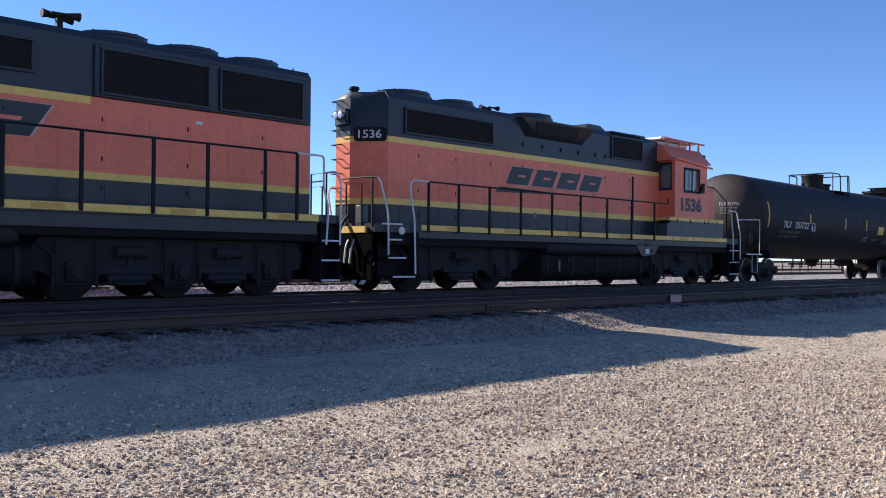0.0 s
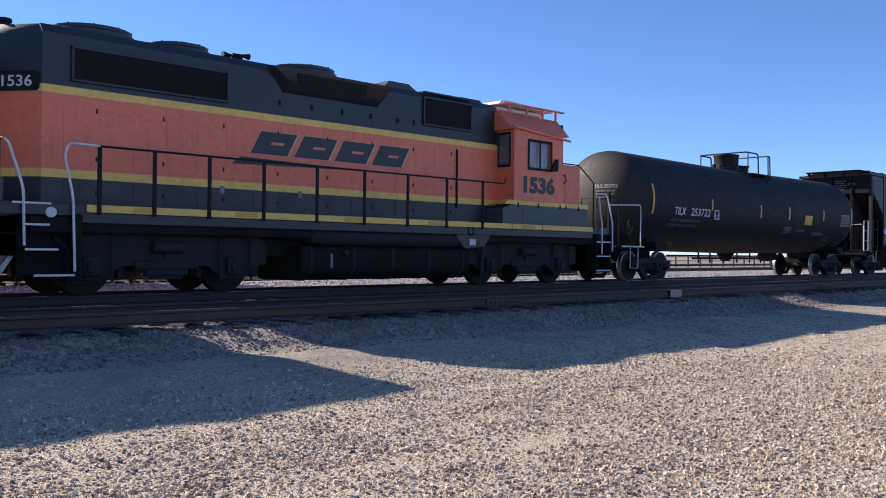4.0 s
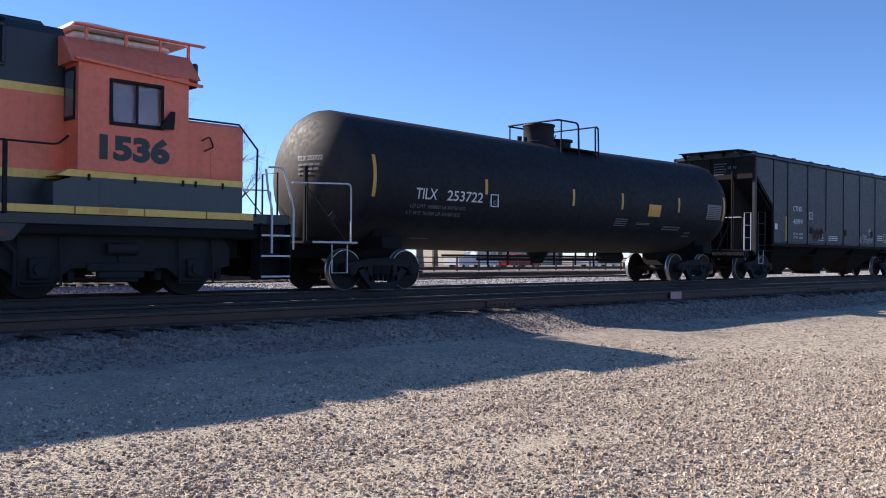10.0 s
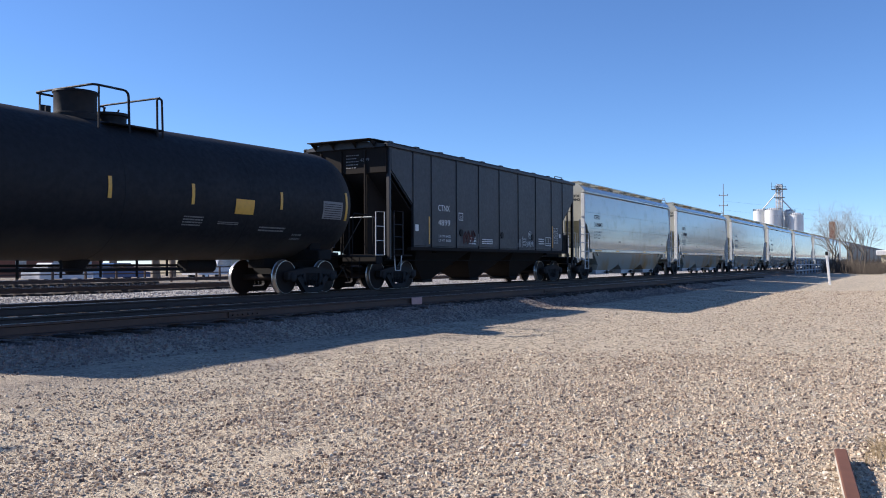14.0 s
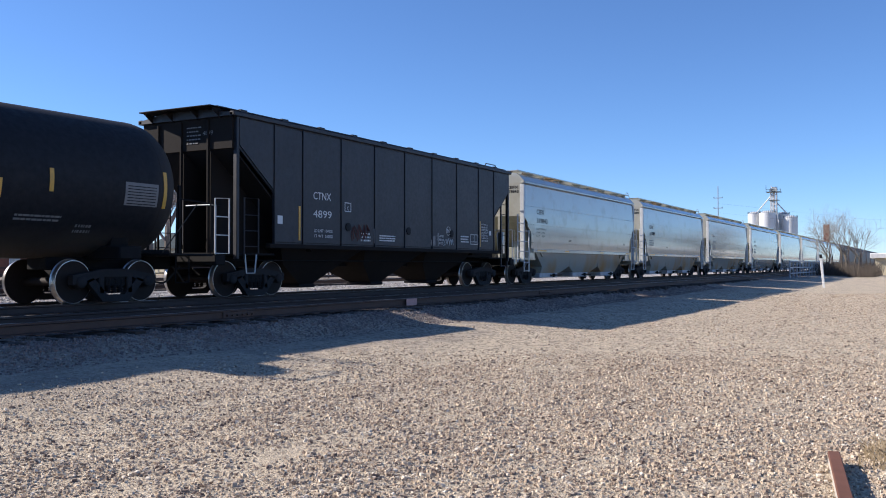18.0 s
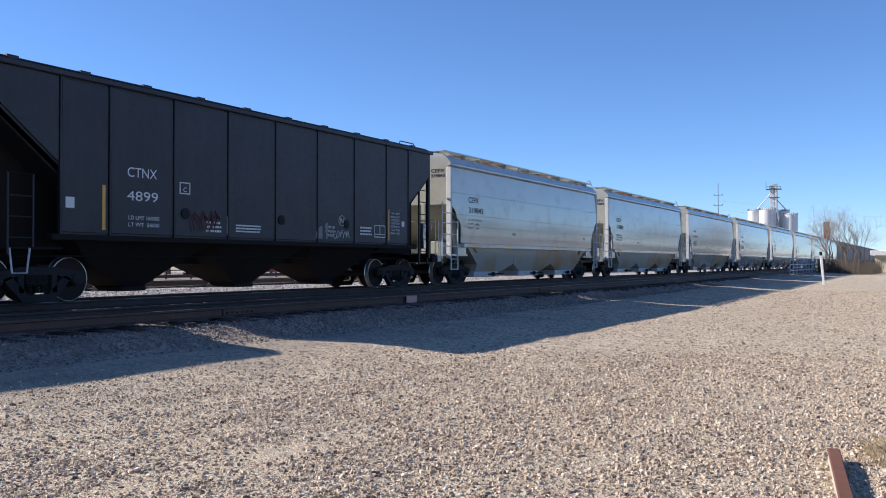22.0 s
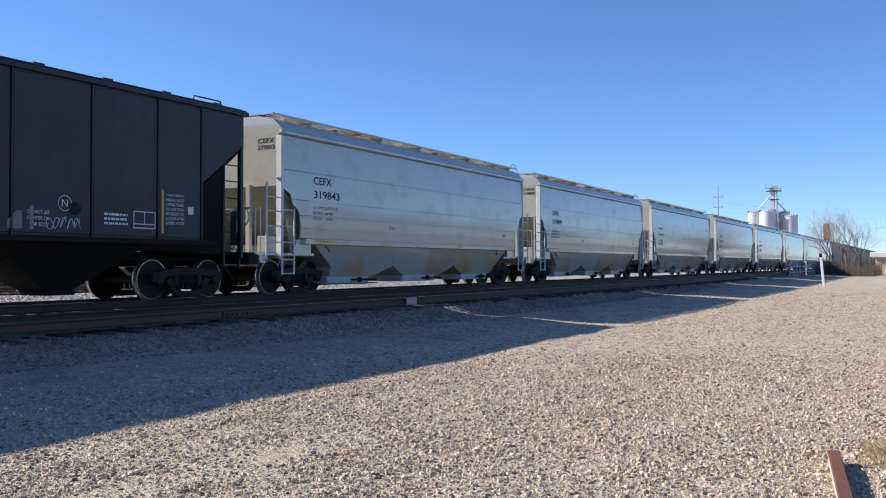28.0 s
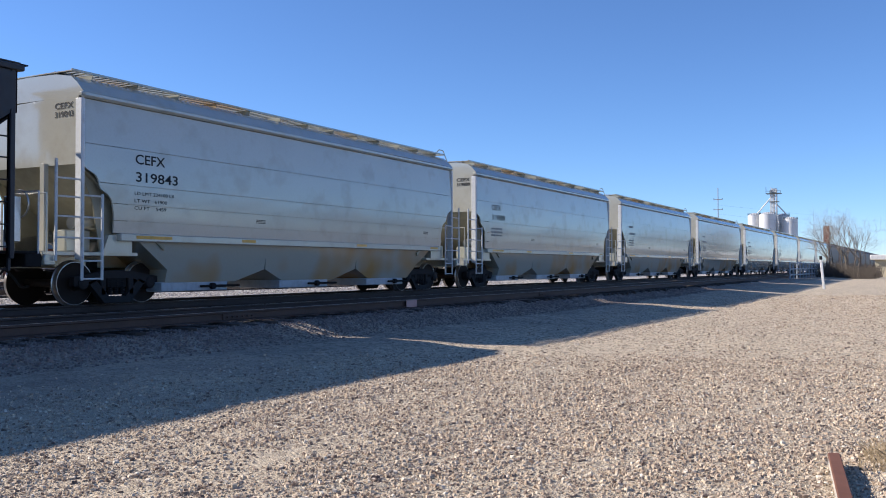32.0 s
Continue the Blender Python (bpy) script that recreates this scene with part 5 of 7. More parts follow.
        for s in (-1, 1):
            part("grab_rail", G().tube(rounded([(xe - d * 0.45, s * 1.45, 2.30), (xe + d * 0.98, s * 1.52, 2.36), (xe + d * 1.0, s * 1.5, 1.06)], 0.12), 0.019, 6), M_WHITE if d > 0 else M_UNDER, tk, "grab rail over the end platform")
            part("rail_post", G().tube([(xe - d * 0.10, s * 1.48, 1.06), (xe - d * 0.10, s * 1.48, 2.31)], 0.018, 6), M_UNDER, tk)
            part("brace", G().tube([(xe + d * 0.05, s * 1.2, 2.3), (xe + d * 1.1, s * 1.2, 1.12)], 0.014, 6), M_TANK, tk)
            for z in (0.42, 0.75):
                part("sill_step", G().tube([(xe + d * 0.55, s * 1.45, 1.05), (xe + d * 0.55, s * 1.45, z), (xe + d * 0.95, s * 1.45, z), (xe + d * 0.95, s * 1.45, 1.05)], 0.015, 6), M_WHITE if z < 0.5 and d > 0 else M_UNDER, tk)
    part("brake_wheel", G().tube([(46.1, 0.75 + 0.26 * math.cos(a), 2.0 + 0.26 * math.sin(a)) for a in (i * math.pi / 10 for i in range(21))], 0.02, 6), M_UNDER, tk)
    # outlets and pipes under the belly
    g = G().lathe("z", [(0.62, 0.16), (0.72, 0.2), (0.95, 0.34), (1.05, 0.36)], 18, (36.9, 0, 0))
    g.tube([(34.2, -0.2, 0.72), (39.8, -0.2, 0.72)], 0.035, 8).tube([(33.5, 0.4, 0.82), (40.3, 0.4, 0.82)], 0.03, 8)
    for x in (34.6, 35.4, 36.4, 37.4, 38.4, 39.3):
        g.box(x, x + 0.05, -0.22, -0.17, 0.55, 1.05, 0.01)
    part("bottom_outlet", g, M_UNDER, tk)
    part("brake_reservoir", G().cyl((40.2, 0.2, 0.82), (41.2, 0.2, 0.82), 0.19, 16), M_UNDER, tk)
    freight_truck(tk, 30.26)
    freight_truck(tk, 43.82)
    return tk


# ---------------------------------------------------------------- black hopper
def black_hopper():
    XM = 54.6
    hp = thing("covered_hopper", "black covered hopper car with flat panelled sides and graffiti", "hopper car", group="train")
    XC[hp.name], FIT[hp.name] = XM, (1.01, 0.974)
    TRAIN.append((hp, 56.47))
    hw, zb, zt = 1.56, 1.37, 4.56
    seams = [48.50, 49.67, 51.42, 53.14, 54.88, 56.64, 58.40, 60.12, 61.42]
    for s in (-1, 1):
        y0, y1 = s * (hw - 0.05), s * hw
        part("side_wall", G().prism([(47.16, zt), (62.80, zt), (62.80, 3.76), (61.42, 2.70), (61.42, zb), (48.50, zb), (48.50, 2.74), (47.16, 3.80)], "y", y0, y1), M_BLACK, hp, "black side wall")
        for a, b in zip(seams, seams[1:]):
            part("side_panel", G().box(a + 0.035, b - 0.035, y1, s * (hw + 0.03), zb + 0.06, zt - 0.06, 0.012), M_BLACK, hp)
        part("corner_panel", G().prism([(47.20, zt - 0.06), (48.46, zt - 0.06), (48.46, 2.82), (47.20, 3.84)], "y", y1, s * (hw + 0.03)), M_BLACK, hp)
        part("corner_panel", G().prism([(62.76, zt - 0.06), (61.46, zt - 0.06), (61.46, 2.78), (62.76, 3.80)], "y", y1, s * (hw + 0.03)), M_BLACK, hp)
        for x in seams:
            part("side_rib", G().box(x - 0.022, x + 0.022, y1, s * (hw + 0.055), zb + 0.02, zt - 0.03, 0.008), M_BLACK, hp)
        part("side_sill", G().box(48.3, 61.9, s * (hw - 0.1), s * (hw + 0.06), zb - 0.1, zb + 0.02, 0.012), M_HOPPER_LOW, hp)
        part("eave_rail", G().box(46.95, 63.0, s * (hw - 0.08), s * (hw + 0.07), zt - 0.02, zt + 0.10, 0.02), M_BLACK, hp)
        for x, d in ((47.16, -1), (62.80, 1)):
            part("corner_post", G().box(x - 0.05, x + 0.05, s * (hw - 0.1), s * (hw + 0.02), 0.98, zt, 0.012), M_BLACK, hp)
        # end ladder is pale all over to stand for bright highlights on its bars
        g = G().tube([(46.46, s * 1.5, 1.11), (46.46, s * 1.5, 2.45), (46.94, s * 1.5, 2.47), (46.94, s * 1.5, 1.11), (46.46, s * 1.5, 1.11)], 0.019, 6)
        for z in (1.56, 2.01):
            g.tube([(46.46, s * 1.5, z), (46.94, s * 1.5, z)], 0.015, 6)
        part("ladder", g, M_LADDER, hp, "end ladder coloured pale for its highlights")
        g = G().tube([(47.45, s * 1.52, 0.98), (47.45, s * 1.52, 2.53), (47.97, s * 1.52, 2.53), (47.97, s * 1.52, 1.12)], 0.022, 6)
        for z in (1.3, 1.7, 2.1):
            g.tube([(47.45, s * 1.52, z), (47.97, s * 1.52, z)], 0.015, 6)
        part("tall_grab", g, M_BLACK, hp, "black side ladder")
        part("sill_step", G().tube([(47.50, s * 1.5, 1.1), (47.56, s * 1.5, 0.62), (47.86, s * 1.5, 0.62), (47.92, s * 1.5, 1.1)], 0.02, 6), M_LADDER, hp)
        g = G()
        for xx, za, zz in ((62.24, 0.75, 3.35), (62.78, 0.75, 3.75)):
            g.box(xx - 0.03, xx + 0.03, s * 1.47, s * 1.53, za, zz, 0.008)
        for z in (0.78, 1.2, 1.62, 2.04, 2.46, 2.88, 3.28):
            g.tube([(62.24, s * 1.5, z), (62.78, s * 1.5, z)], 0.016, 6)
        part("side_ladder", g, M_BLACK, hp, "black side ladder")
    # end slopes, end posts, end platforms
    for d, xe in ((1, 46.48), (-1, 63.48)):
        g = G()
        g.hull([(xe + d * 0.55, -1.5, 4.55), (xe + d * 0.55, 1.5, 4.55), (xe + d * 0.55, 1.5, 3.75), (xe + d * 0.55, -1.5, 3.75), (xe + d * 0.6, -1.5, 4.55), (xe + d * 0.6, 1.5, 4.55), (xe + d * 0.6, 1.5, 3.75), (xe + d * 0.6, -1.5, 3.75)],
               [(0, 1, 2, 3), (4, 5, 6, 7), (0, 1, 5, 4), (2, 3, 7, 6), (0, 3, 7, 4), (1, 2, 6, 5)])
        part("end_wall", g, M_HOPPER_LOW, hp)
        g = G().hull([(xe + d * 0.58, -1.5, 3.78), (xe + d * 0.58, 1.5, 3.78), (xe + d * 3.7, 1.5, 1.3), (xe + d * 3.7, -1.5, 1.3), (xe + d * 0.62, -1.5, 3.70), (xe + d * 0.62, 1.5, 3.70), (xe + d * 3.7, 1.5, 1.2), (xe + d * 3.7, -1.5, 1.2)],
                     [(0, 1, 2, 3), (4, 5, 6, 7), (0, 1, 5, 4), (2, 3, 7, 6), (0, 3, 7, 4), (1, 2, 6, 5)])
        part("slope_sheet", g, M_HOPPER_LOW, hp)
        for yy in (-0.74, 0.16, 0.95):
            part("end_post", G().box(xe + d * 0.50, xe + d * 0.56, yy - 0.03, yy + 0.03, 1.0, 4.5, 0.01), M_HOPPER_LOW, hp)
        for yy in (-0.80, 0.10):
            part("end_web", G().prism([(xe + d * 0.58, 1.13), (xe + d * 3.4, 1.13), (xe + d * 3.4, 1.5), (xe + d * 0.58, 3.72)], "y", yy, yy + 0.04), M_HOPPER_LOW, hp)
        part("end_sill", G().box(xe, xe + d * 0.35, -1.5, 1.5, 0.82, 1.08, 0.02), M_UNDER, hp)
        part("end_deck", G().box(xe, xe + d * 2.2, -1.45, 1.45, 1.08, 1.13, 0.01), M_UNDER, hp)
        part("roof_end_walk", G().box(xe + d * 0.1, xe + d * 0.6, -1.2, 1.2, 4.76, 4.79, 0.01), M_HOPPER_LOW, hp)
        for yy in (-1.15, -0.45, 0.4, 1.10):
            part("roof_bracket", G().prism([(xe + d * 0.2, 4.75), (xe + d * 0.55, 4.75), (xe + d * 0.55, 4.5)], "y", yy, yy + 0.03), M_HOPPER_LOW, hp)
        coupler(hp, xe, -d)
        g = G()
        for s in (-1, 1):
            g.tube([(xe + d * 0.05, s * 1.45, 2.3), (xe + d * 0.05, s * 0.5, 2.3)], 0.018, 6)
            g.tube([(xe + d * 0.05, s * 1.45, 1.08), (xe + d * 0.05, s * 1.45, 2.3)], 0.018, 6)
        part("end_grab", g, M_LADDER, hp, "pale end grab rail")
    part("brake_stand", G().box(63.05, 63.25, -1.2, -0.95, 1.3, 2.2, 0.02).tube([(63.28, -1.1 + 0.27 * math.cos(a), 2.05 + 0.27 * math.sin(a)) for a in (i * math.pi / 10 for i in range(21))], 0.018, 6), M_STEEL, hp, "brake wheel on its stand")
    # roof with hatches and walks
    part("roof", G().prism([(-1.58, 4.62), (-0.75, 4.76), (0.75, 4.76), (1.58, 4.62), (1.58, 4.55), (-1.58, 4.55)], "x", 46.95, 63.0), M_BLACK, hp)
    for i in range(9):
        x = 48.45 + i * 1.62
        part("roof_hatch", G().box(x - 0.68, x + 0.68, -0.48, 0.48, 4.76, 4.85, 0.03), M_BLACK, hp)
        part("hatch_bar", G().box(x - 0.05, x + 0.05, -0.62, 0.62, 4.85, 4.89, 0.01), M_BLACK, hp)
    for s in (-1, 1):
        part("running_board", G().box(46.8, 63.2, s * 0.78, s * 1.22, 4.77, 4.80, 0.008), M_BLACK, hp)
    for i in range(10):
        part("board_clip", G().box(47.6 + i * 1.62, 47.85 + i * 1.62, -1.26, -1.14, 4.75, 4.825, 0.01), M_BLACK, hp)
    part("roof_grab", G().tube(rounded([(61.6, -1.15, 4.78), (61.6, -1.15, 4.90), (62.5, -1.15, 4.90), (62.5, -1.15, 4.78)], 0.06), 0.018, 6), M_BLACK, hp)
    # discharge bays
    for a, b, c in ((48.9, 51.05, 52.85), (52.85, 54.7, 56.5), (56.5, 58.3, 60.2)):
        g = G()
        top = [(a, -1.45, 1.35), (c, -1.45, 1.35), (c, 1.45, 1.35), (a, 1.45, 1.35)]
        m0, m1 = b - 0.05, b + 0.55
        ring2 = [(a + 0.34 * (b - a), -0.95, 0.84), (c - 0.34 * (c - b), -0.95, 0.84), (c - 0.34 * (c - b), 0.95, 0.84), (a + 0.34 * (b - a), 0.95, 0.84)]
        ring3 = [(m0, -0.42, 0.26), (m1, -0.42, 0.26), (m1, 0.42, 0.26), (m0, 0.42, 0.26)]
        g.loft([ring3, ring2, top])
        part("bay", g, M_HOPPER_LOW, hp, smooth=20)
        part("outlet_gate", G().box(m0 - 0.06, m1 + 0.06, -0.48, 0.48, 0.16, 0.27, 0.02), M_UNDER, hp)
    part("centre_sill", G().box(46.48, 63.48, -0.28, 0.28, 0.78, 1.1, 0.02), M_UNDER, hp)
    part("train_line", G().tube([(47.5, -1.1, 0.95), (61.8, -1.1, 0.95)], 0.02, 6), M_UNDER, hp)
    # lettering
    y = -hw - 0.034
    part("lettering", letters(letters(G(), "CTNX", 50.12, 2.67, 0.21, y, 0.80), "4899", 50.11, 2.16, 0.21, y, 0.84), M_LETTER, hp, "worn white letters CTNX 4899")
    part("lettering", letters(letters(G(), "LD LMT 164000", 50.15, 1.75, 0.085, y, 0.84), "LT WT  56000", 50.15, 1.60, 0.085, y, 0.84), M_LETTER, hp)
    g = G()
    for a, b, c, d in ((51.58, 51.9, 2.40, 2.425), (51.58, 51.9, 2.65, 2.675), (51.58, 51.605, 2.42, 2.65), (51.875, 51.9, 2.42, 2.65)):
        g.prism([(a, c), (b, c), (b, d), (a, d)], "y", y + 0.004, y)
    letters(g, "C", 51.69, 2.45, 0.11, y - 0.001)
    part("plate_mark", g, M_LETTER, hp)
    for x in (49.52, 53.12, 57.05):
        part("reflector", G().box(x - 0.04, x + 0.04, y + 0.003, y - 0.004, 1.50, 2.44 if x < 50 else 1.95), M_REFLECT if x < 50 else M_FADED, hp, "yellow reflector strip" if x < 50 else "faded reflector strip")
    part("reflector", G().box(60.22, 60.28, y + 0.003, y - 0.004, 1.52, 2.5), M_REFLECT, hp, "yellow reflector strip")
    for x in (51.75, 55.1, 58.0):
        part("port", G().lathe("y", [(y + 0.006, 0.13), (y - 0.02, 0.13), (y - 0.025, 0.1)], 18, (x, 0, 1.95)), M_GRILLE, hp, "round black port")
    g = G()
    bars(g, 52.4, 52.9, 1.55, 1.85, y, 3, 4, 3)
    bars(g, 53.4, 54.3, 1.58, 1.80, y, 3, 5, 4)
    bars(g, 58.7, 59.3, 1.66, 1.95, y, 3, 4, 6)
    part("small_lettering", g, M_LETTER, hp)
    part("notice", letters(letters(letters(G(), "DO NOT USE", 56.97, 1.80, 0.075, y, 0.46), "HAMMER ON", 56.97, 1.68, 0.075, y, 0.46), "CAR BODY", 57.02, 1.56, 0.075, y, 0.40), M_LETTER, hp, "white notice lettering")
    g = G()
    for i, w in enumerate(("BOILING WATER", "CLEAN WITH", "INTERIOR DO", "DO NOT STEAM", "CONTACT LINING", "MAKE NOT", "SHARP OBJECTS")):
        letters(g, w, 60.36, 1.72 + i * 0.105, 0.07, y, 0.52)
    part("notice", g, M_LETTER, hp, "white notice lettering")
    part("white_tag", G().box(61.0, 61.16, -hw - 0.04, -hw - 0.03, 1.98, 2.16), M_LETTER, hp)
    part("white_tag", G().box(48.62, 48.82, y + .002, y - 0.002, 1.92, 2.14), M_LETTER, hp)
    part("pale_patch", G().prism([(56.55, 1.5), (56.85, 1.5), (56.85, 1.85), (56.75, 1.85), (56.55, 1.65)], "y", y + .002, y - 0.003), M_FADED, hp)
    g = G()
    for a, b, c, d in ((59.45, 60.05, 1.60, 1.625), (59.45, 60.05, 1.69, 1.71), (59.45, 60.05, 1.96, 1.98), (59.45, 59.47, 1.6, 1.98), (60.03, 60.05, 1.6, 1.98), (59.74, 59.76, 1.7, 1.96)):
        g.prism([(a, c), (b, c), (b, d), (a, d)], "y", y + 0.004, y)
    part("test_panel", g, M_LETTER, hp)
    g = G()
    for txt, z, w in (("4899", 4.12, 0.34),):
        pts, fs = lettering(txt, 0, z, 0.11, w)
        o = len(g.v)
        g.v += [(47.022, -0.55 - a, b) for a, b in pts]
        for f in fs:
            g.face([o + i for i in f[::-1]])
    part("end_lettering", g, M_FADED, hp, "worn number on the end wall")
    g, rnd = G(), random.Random(8)
    for i in range(5):
        a = 0.0
        while a < 0.40:
            w = rnd.uniform(0.04, 0.10)
            g.box(47.018, 47.026, -0.02 - a, -0.02 - a - w, 3.92 + i * 0.1, 3.95 + i * 0.1)
            a += w + 0.03
    part("small_lettering", g, M_FADED, hp)
    # chalk scrawls
    mark = part("scrawl", G().tube([(57.77 + 0.15 * math.cos(a), y - 0.002, 2.04 + 0.15 * math.sin(a)) for a in (i * math.pi / 12 for i in range(25))], 0.008, 4), M_LETTER, hp, "white circled scrawl")
    part("stroke", letters(G(), "N", 57.70, 1.97, 0.15, y - 0.002), M_LETTER, mark)
    rnd = random.Random(4)
    mark = None
    for k in range(5):
        loop = [(57.42 + k * 0.155 + 0.07 * math.cos(a) + 0.02 * a / 6, y - 0.002, 1.62 + 0.11 * math.sin(a * (1 + 0.2 * k)) + 0.02 * k % 0.05) for a in (i * 0.55 for i in range(12))]
        o = part("scrawl" if mark is None else "stroke", G().tube(loop, 0.007, 4), M_LETTER, mark or hp, "white looping scrawl" if mark is None else "")
        mark = mark or o
    mark = None
    for k in range(9):
        a, b = 51.95 + 0.09 * k, 1.55 + 0.05 * (k % 3)
        g = G().tube([(a, y - .001, b), (a + rnd.uniform(-.1, .12), y - .001, b + 0.22), (a + rnd.uniform(0, .2), y - .001, b + 0.4), (a + 0.2, y - .001, b + rnd.uniform(.1, .3))], 0.02, 4)
        o = part("scrawl" if mark is None else "stroke", g, M_GRAFFITI, mark or hp, "faded red graffiti scrawl" if mark is None else "")
        mark = mark or o
    freight_truck(hp, 48.42)
    freight_truck(hp, 61.55)
    return hp


# ---------------------------------------------------------------- grey hoppers

def grey_hopper():
    """Large pale grey covered hopper with smooth sides of welded strakes."""
    XM = 71.55
    hp = thing("covered_hopper", "pale grey covered hopper car with smooth glossy sides", "hopper car", group="grey hoppers of the train")
    XC[hp.name], FIT[hp.name] = XM, (1.01, 0.966)
    TRAIN.append((hp, 74.07))
    x0, x1 = 63.80, 79.2
    zs = [1.55, 1.82, 2.18, 2.60, 3.39, 4.32]

    def bulge(z):
        return 1.60 - 0.055 * ((z - 2.7) / 1.6) ** 2

    def cut(z):
        """How far the lower corner is cut away, a soft curve."""
        line = ((2.95, 0.0), (2.86, 0.10), (2.74, 0.36), (2.56, 0.42), (2.46, 0.46), (2.36, 0.64), (2.24, 0.74), (1.95, 0.80), (1.50, 0.80))
        if z >= line[0][0]:
            return 0.0
        for (za, a), (zb, b) in zip(line, line[1:]):
            if z >= zb:
                return a + (b - a) * (za - z) / (za - zb)
        return line[-1][1]

    for s in (-1, 1):
        for za, zb in zip(zs, zs[1:]):
            g, n = G(), 10
            hgt = [za + 0.006 + (zb - za - 0.012) * i / n for i in range(n + 1)]
            o = len(g.v)
            for z in hgt:
                c = cut(z)
                for x in (x0 + c, x1 - c):
                    g.v.append((x, s * bulge(z), z))
            for z in hgt:
                c = cut(z)
                for x in (x0 + c, x1 - c):
                    g.v.append((x, s * (bulge(z) - 0.04), z))
            m = 2 * (n + 1)
            for i in range(n):
                a, b, c, d = 2 * i, 2 * i + 1, 2 * i + 3, 2 * i + 2
                g.face((a, b, c, d) if s < 0 else (d, c, b, a))
                g.face((m + d, m + c, m + b, m + a) if s < 0 else (m + a, m + b, m + c, m + d))
                g.face((a, d, m + d, m + a) if s < 0 else (m + a, m + d, d, a))
                g.face((b, m + b, m + c, c) if s < 0 else (c, m + c, m + b, b))
            g.face((0, m, m + 1, 1))
            t = 2 * n
            g.face((t, t + 1, m + t + 1, m + t))
            part("side_strake", g, M_GREYCAR, hp, "glossy pale grey side strake")
        part("inner_lining", G().box(x0 + 1.2, x1 - 1.2, s * 1.48, s * 1.54, 1.5, 4.3), M_GREYCAR, hp)
        part("top_rail", G().box(x0 - 0.01, x1 + 0.01, s * 1.46, s * 1.64, 4.32, 4.47, 0.05), M_GREYCAR, hp)
        part("side_sill", G().box(x0 + 0.95, x1 - 0.95, s * 1.44, s * 1.63, 1.38, 1.55, 0.02), M_GREYCAR, hp, "bright grey side sill")
        for xa, w in ((x0 + 1.35, 1.0), (x0 + 4.6, 0.5), (x0 + 9.5, 0.5), (x1 - 1.6, 0.5)):
            part("reflector", G().box(xa, xa + w, s * 1.63, s * 1.634, 1.44, 1.51), M_REFLECT, hp, "yellow reflector strip")
        for xc, d in ((x0, 1), (x1, -1)):
            part("corner_post", G().box(xc - d * 0.02, xc + d * 0.07, s * 1.42, s * 1.61, 0.98, 4.31, 0.015), M_LADDER, hp)
            part("corner_web", G().prism([(xc + d * 0.08, 2.95), (xc + d * 1.3, 2.95), (xc + d * 1.3, 1.14), (xc + d * 0.62, 1.14), (xc + d * 0.42, 2.2)], "y", s * 1.36, s * 1.40), M_OLIVE, hp, "corner web in olive, with shade put into its colour")
            part("bolster_web", G().prism([(xc + d * 0.75, 1.5), (xc + d * 1.1, 1.55), (xc + d * 1.35, 1.4), (xc + d * 1.35, 1.12), (xc + d * 0.6, 1.12)], "y", s * 1.36, s * 1.5), M_GREYCAR, hp)
            xa, xb = xc - d * 0.55, xc + d * 0.02
            g = G()
            for xx, ztop in ((xa, 3.0), (xb, 2.85)):
                g.tube([(xx, s * 1.56, 0.95), (xx, s * 1.56, ztop)], 0.03, 6)
            for z in (1.42, 1.85, 2.25, 2.62):
                g.tube([(xa, s * 1.56, z), (xb, s * 1.56, z)], 0.02, 6)
            part("end_ladder", g, M_LADDER, hp)
            xa, xb = xb, xc + d * 0.5
            g = G().tube([(xa, s * 1.60, 0.55), (xa, s * 1.60, 2.6)], 0.03, 6).tube([(xb, s * 1.60, 0.55), (xb, s * 1.60, 2.35)], 0.03, 6)
            for z in (0.58, 0.95, 1.42, 1.85, 2.3):
                g.tube([(xa, s * 1.60, z), (xb, s * 1.60, z)], 0.02, 6)
            part("side_ladder", g, M_LADDER, hp)
    for xe, d in ((63.05, 1), (79.95, -1)):
        part("end_wall", G().hull([(xe + d * 0.74, -1.5, 4.38), (xe + d * 0.74, 1.5, 4.3), (xe + d * 0.74, 1.5, 2.95), (xe + d * 0.74, -1.5, 2.95), (xe + d * 0.80, -1.5, 4.3), (xe + d * 0.80, 1.5, 4.3), (xe + d * 0.80, 1.5, 2.95), (xe + d * 0.80, -1.5, 2.95)],
             [(0, 1, 2, 3), (4, 5, 6, 7), (0, 1, 5, 4), (2, 3, 7, 6), (0, 3, 7, 4), (1, 2, 6, 5)]), M_GREYCAR, hp)
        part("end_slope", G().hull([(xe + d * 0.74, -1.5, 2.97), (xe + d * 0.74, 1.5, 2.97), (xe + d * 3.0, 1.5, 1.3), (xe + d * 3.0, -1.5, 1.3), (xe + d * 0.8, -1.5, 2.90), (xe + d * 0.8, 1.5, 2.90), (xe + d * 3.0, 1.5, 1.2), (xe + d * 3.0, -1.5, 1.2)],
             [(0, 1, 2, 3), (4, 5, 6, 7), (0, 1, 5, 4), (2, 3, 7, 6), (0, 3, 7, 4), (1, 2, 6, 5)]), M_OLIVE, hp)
        part("shear_plate", G().box(xe, xe + d * 2.3, -1.45, 1.45, 1.06, 1.14, 0.01), M_GREYCAR, hp)
        part("end_sill", G().box(xe, xe + d * 0.25, -1.5, 1.5, 0.86, 1.08, 0.02), M_GREYCAR, hp)
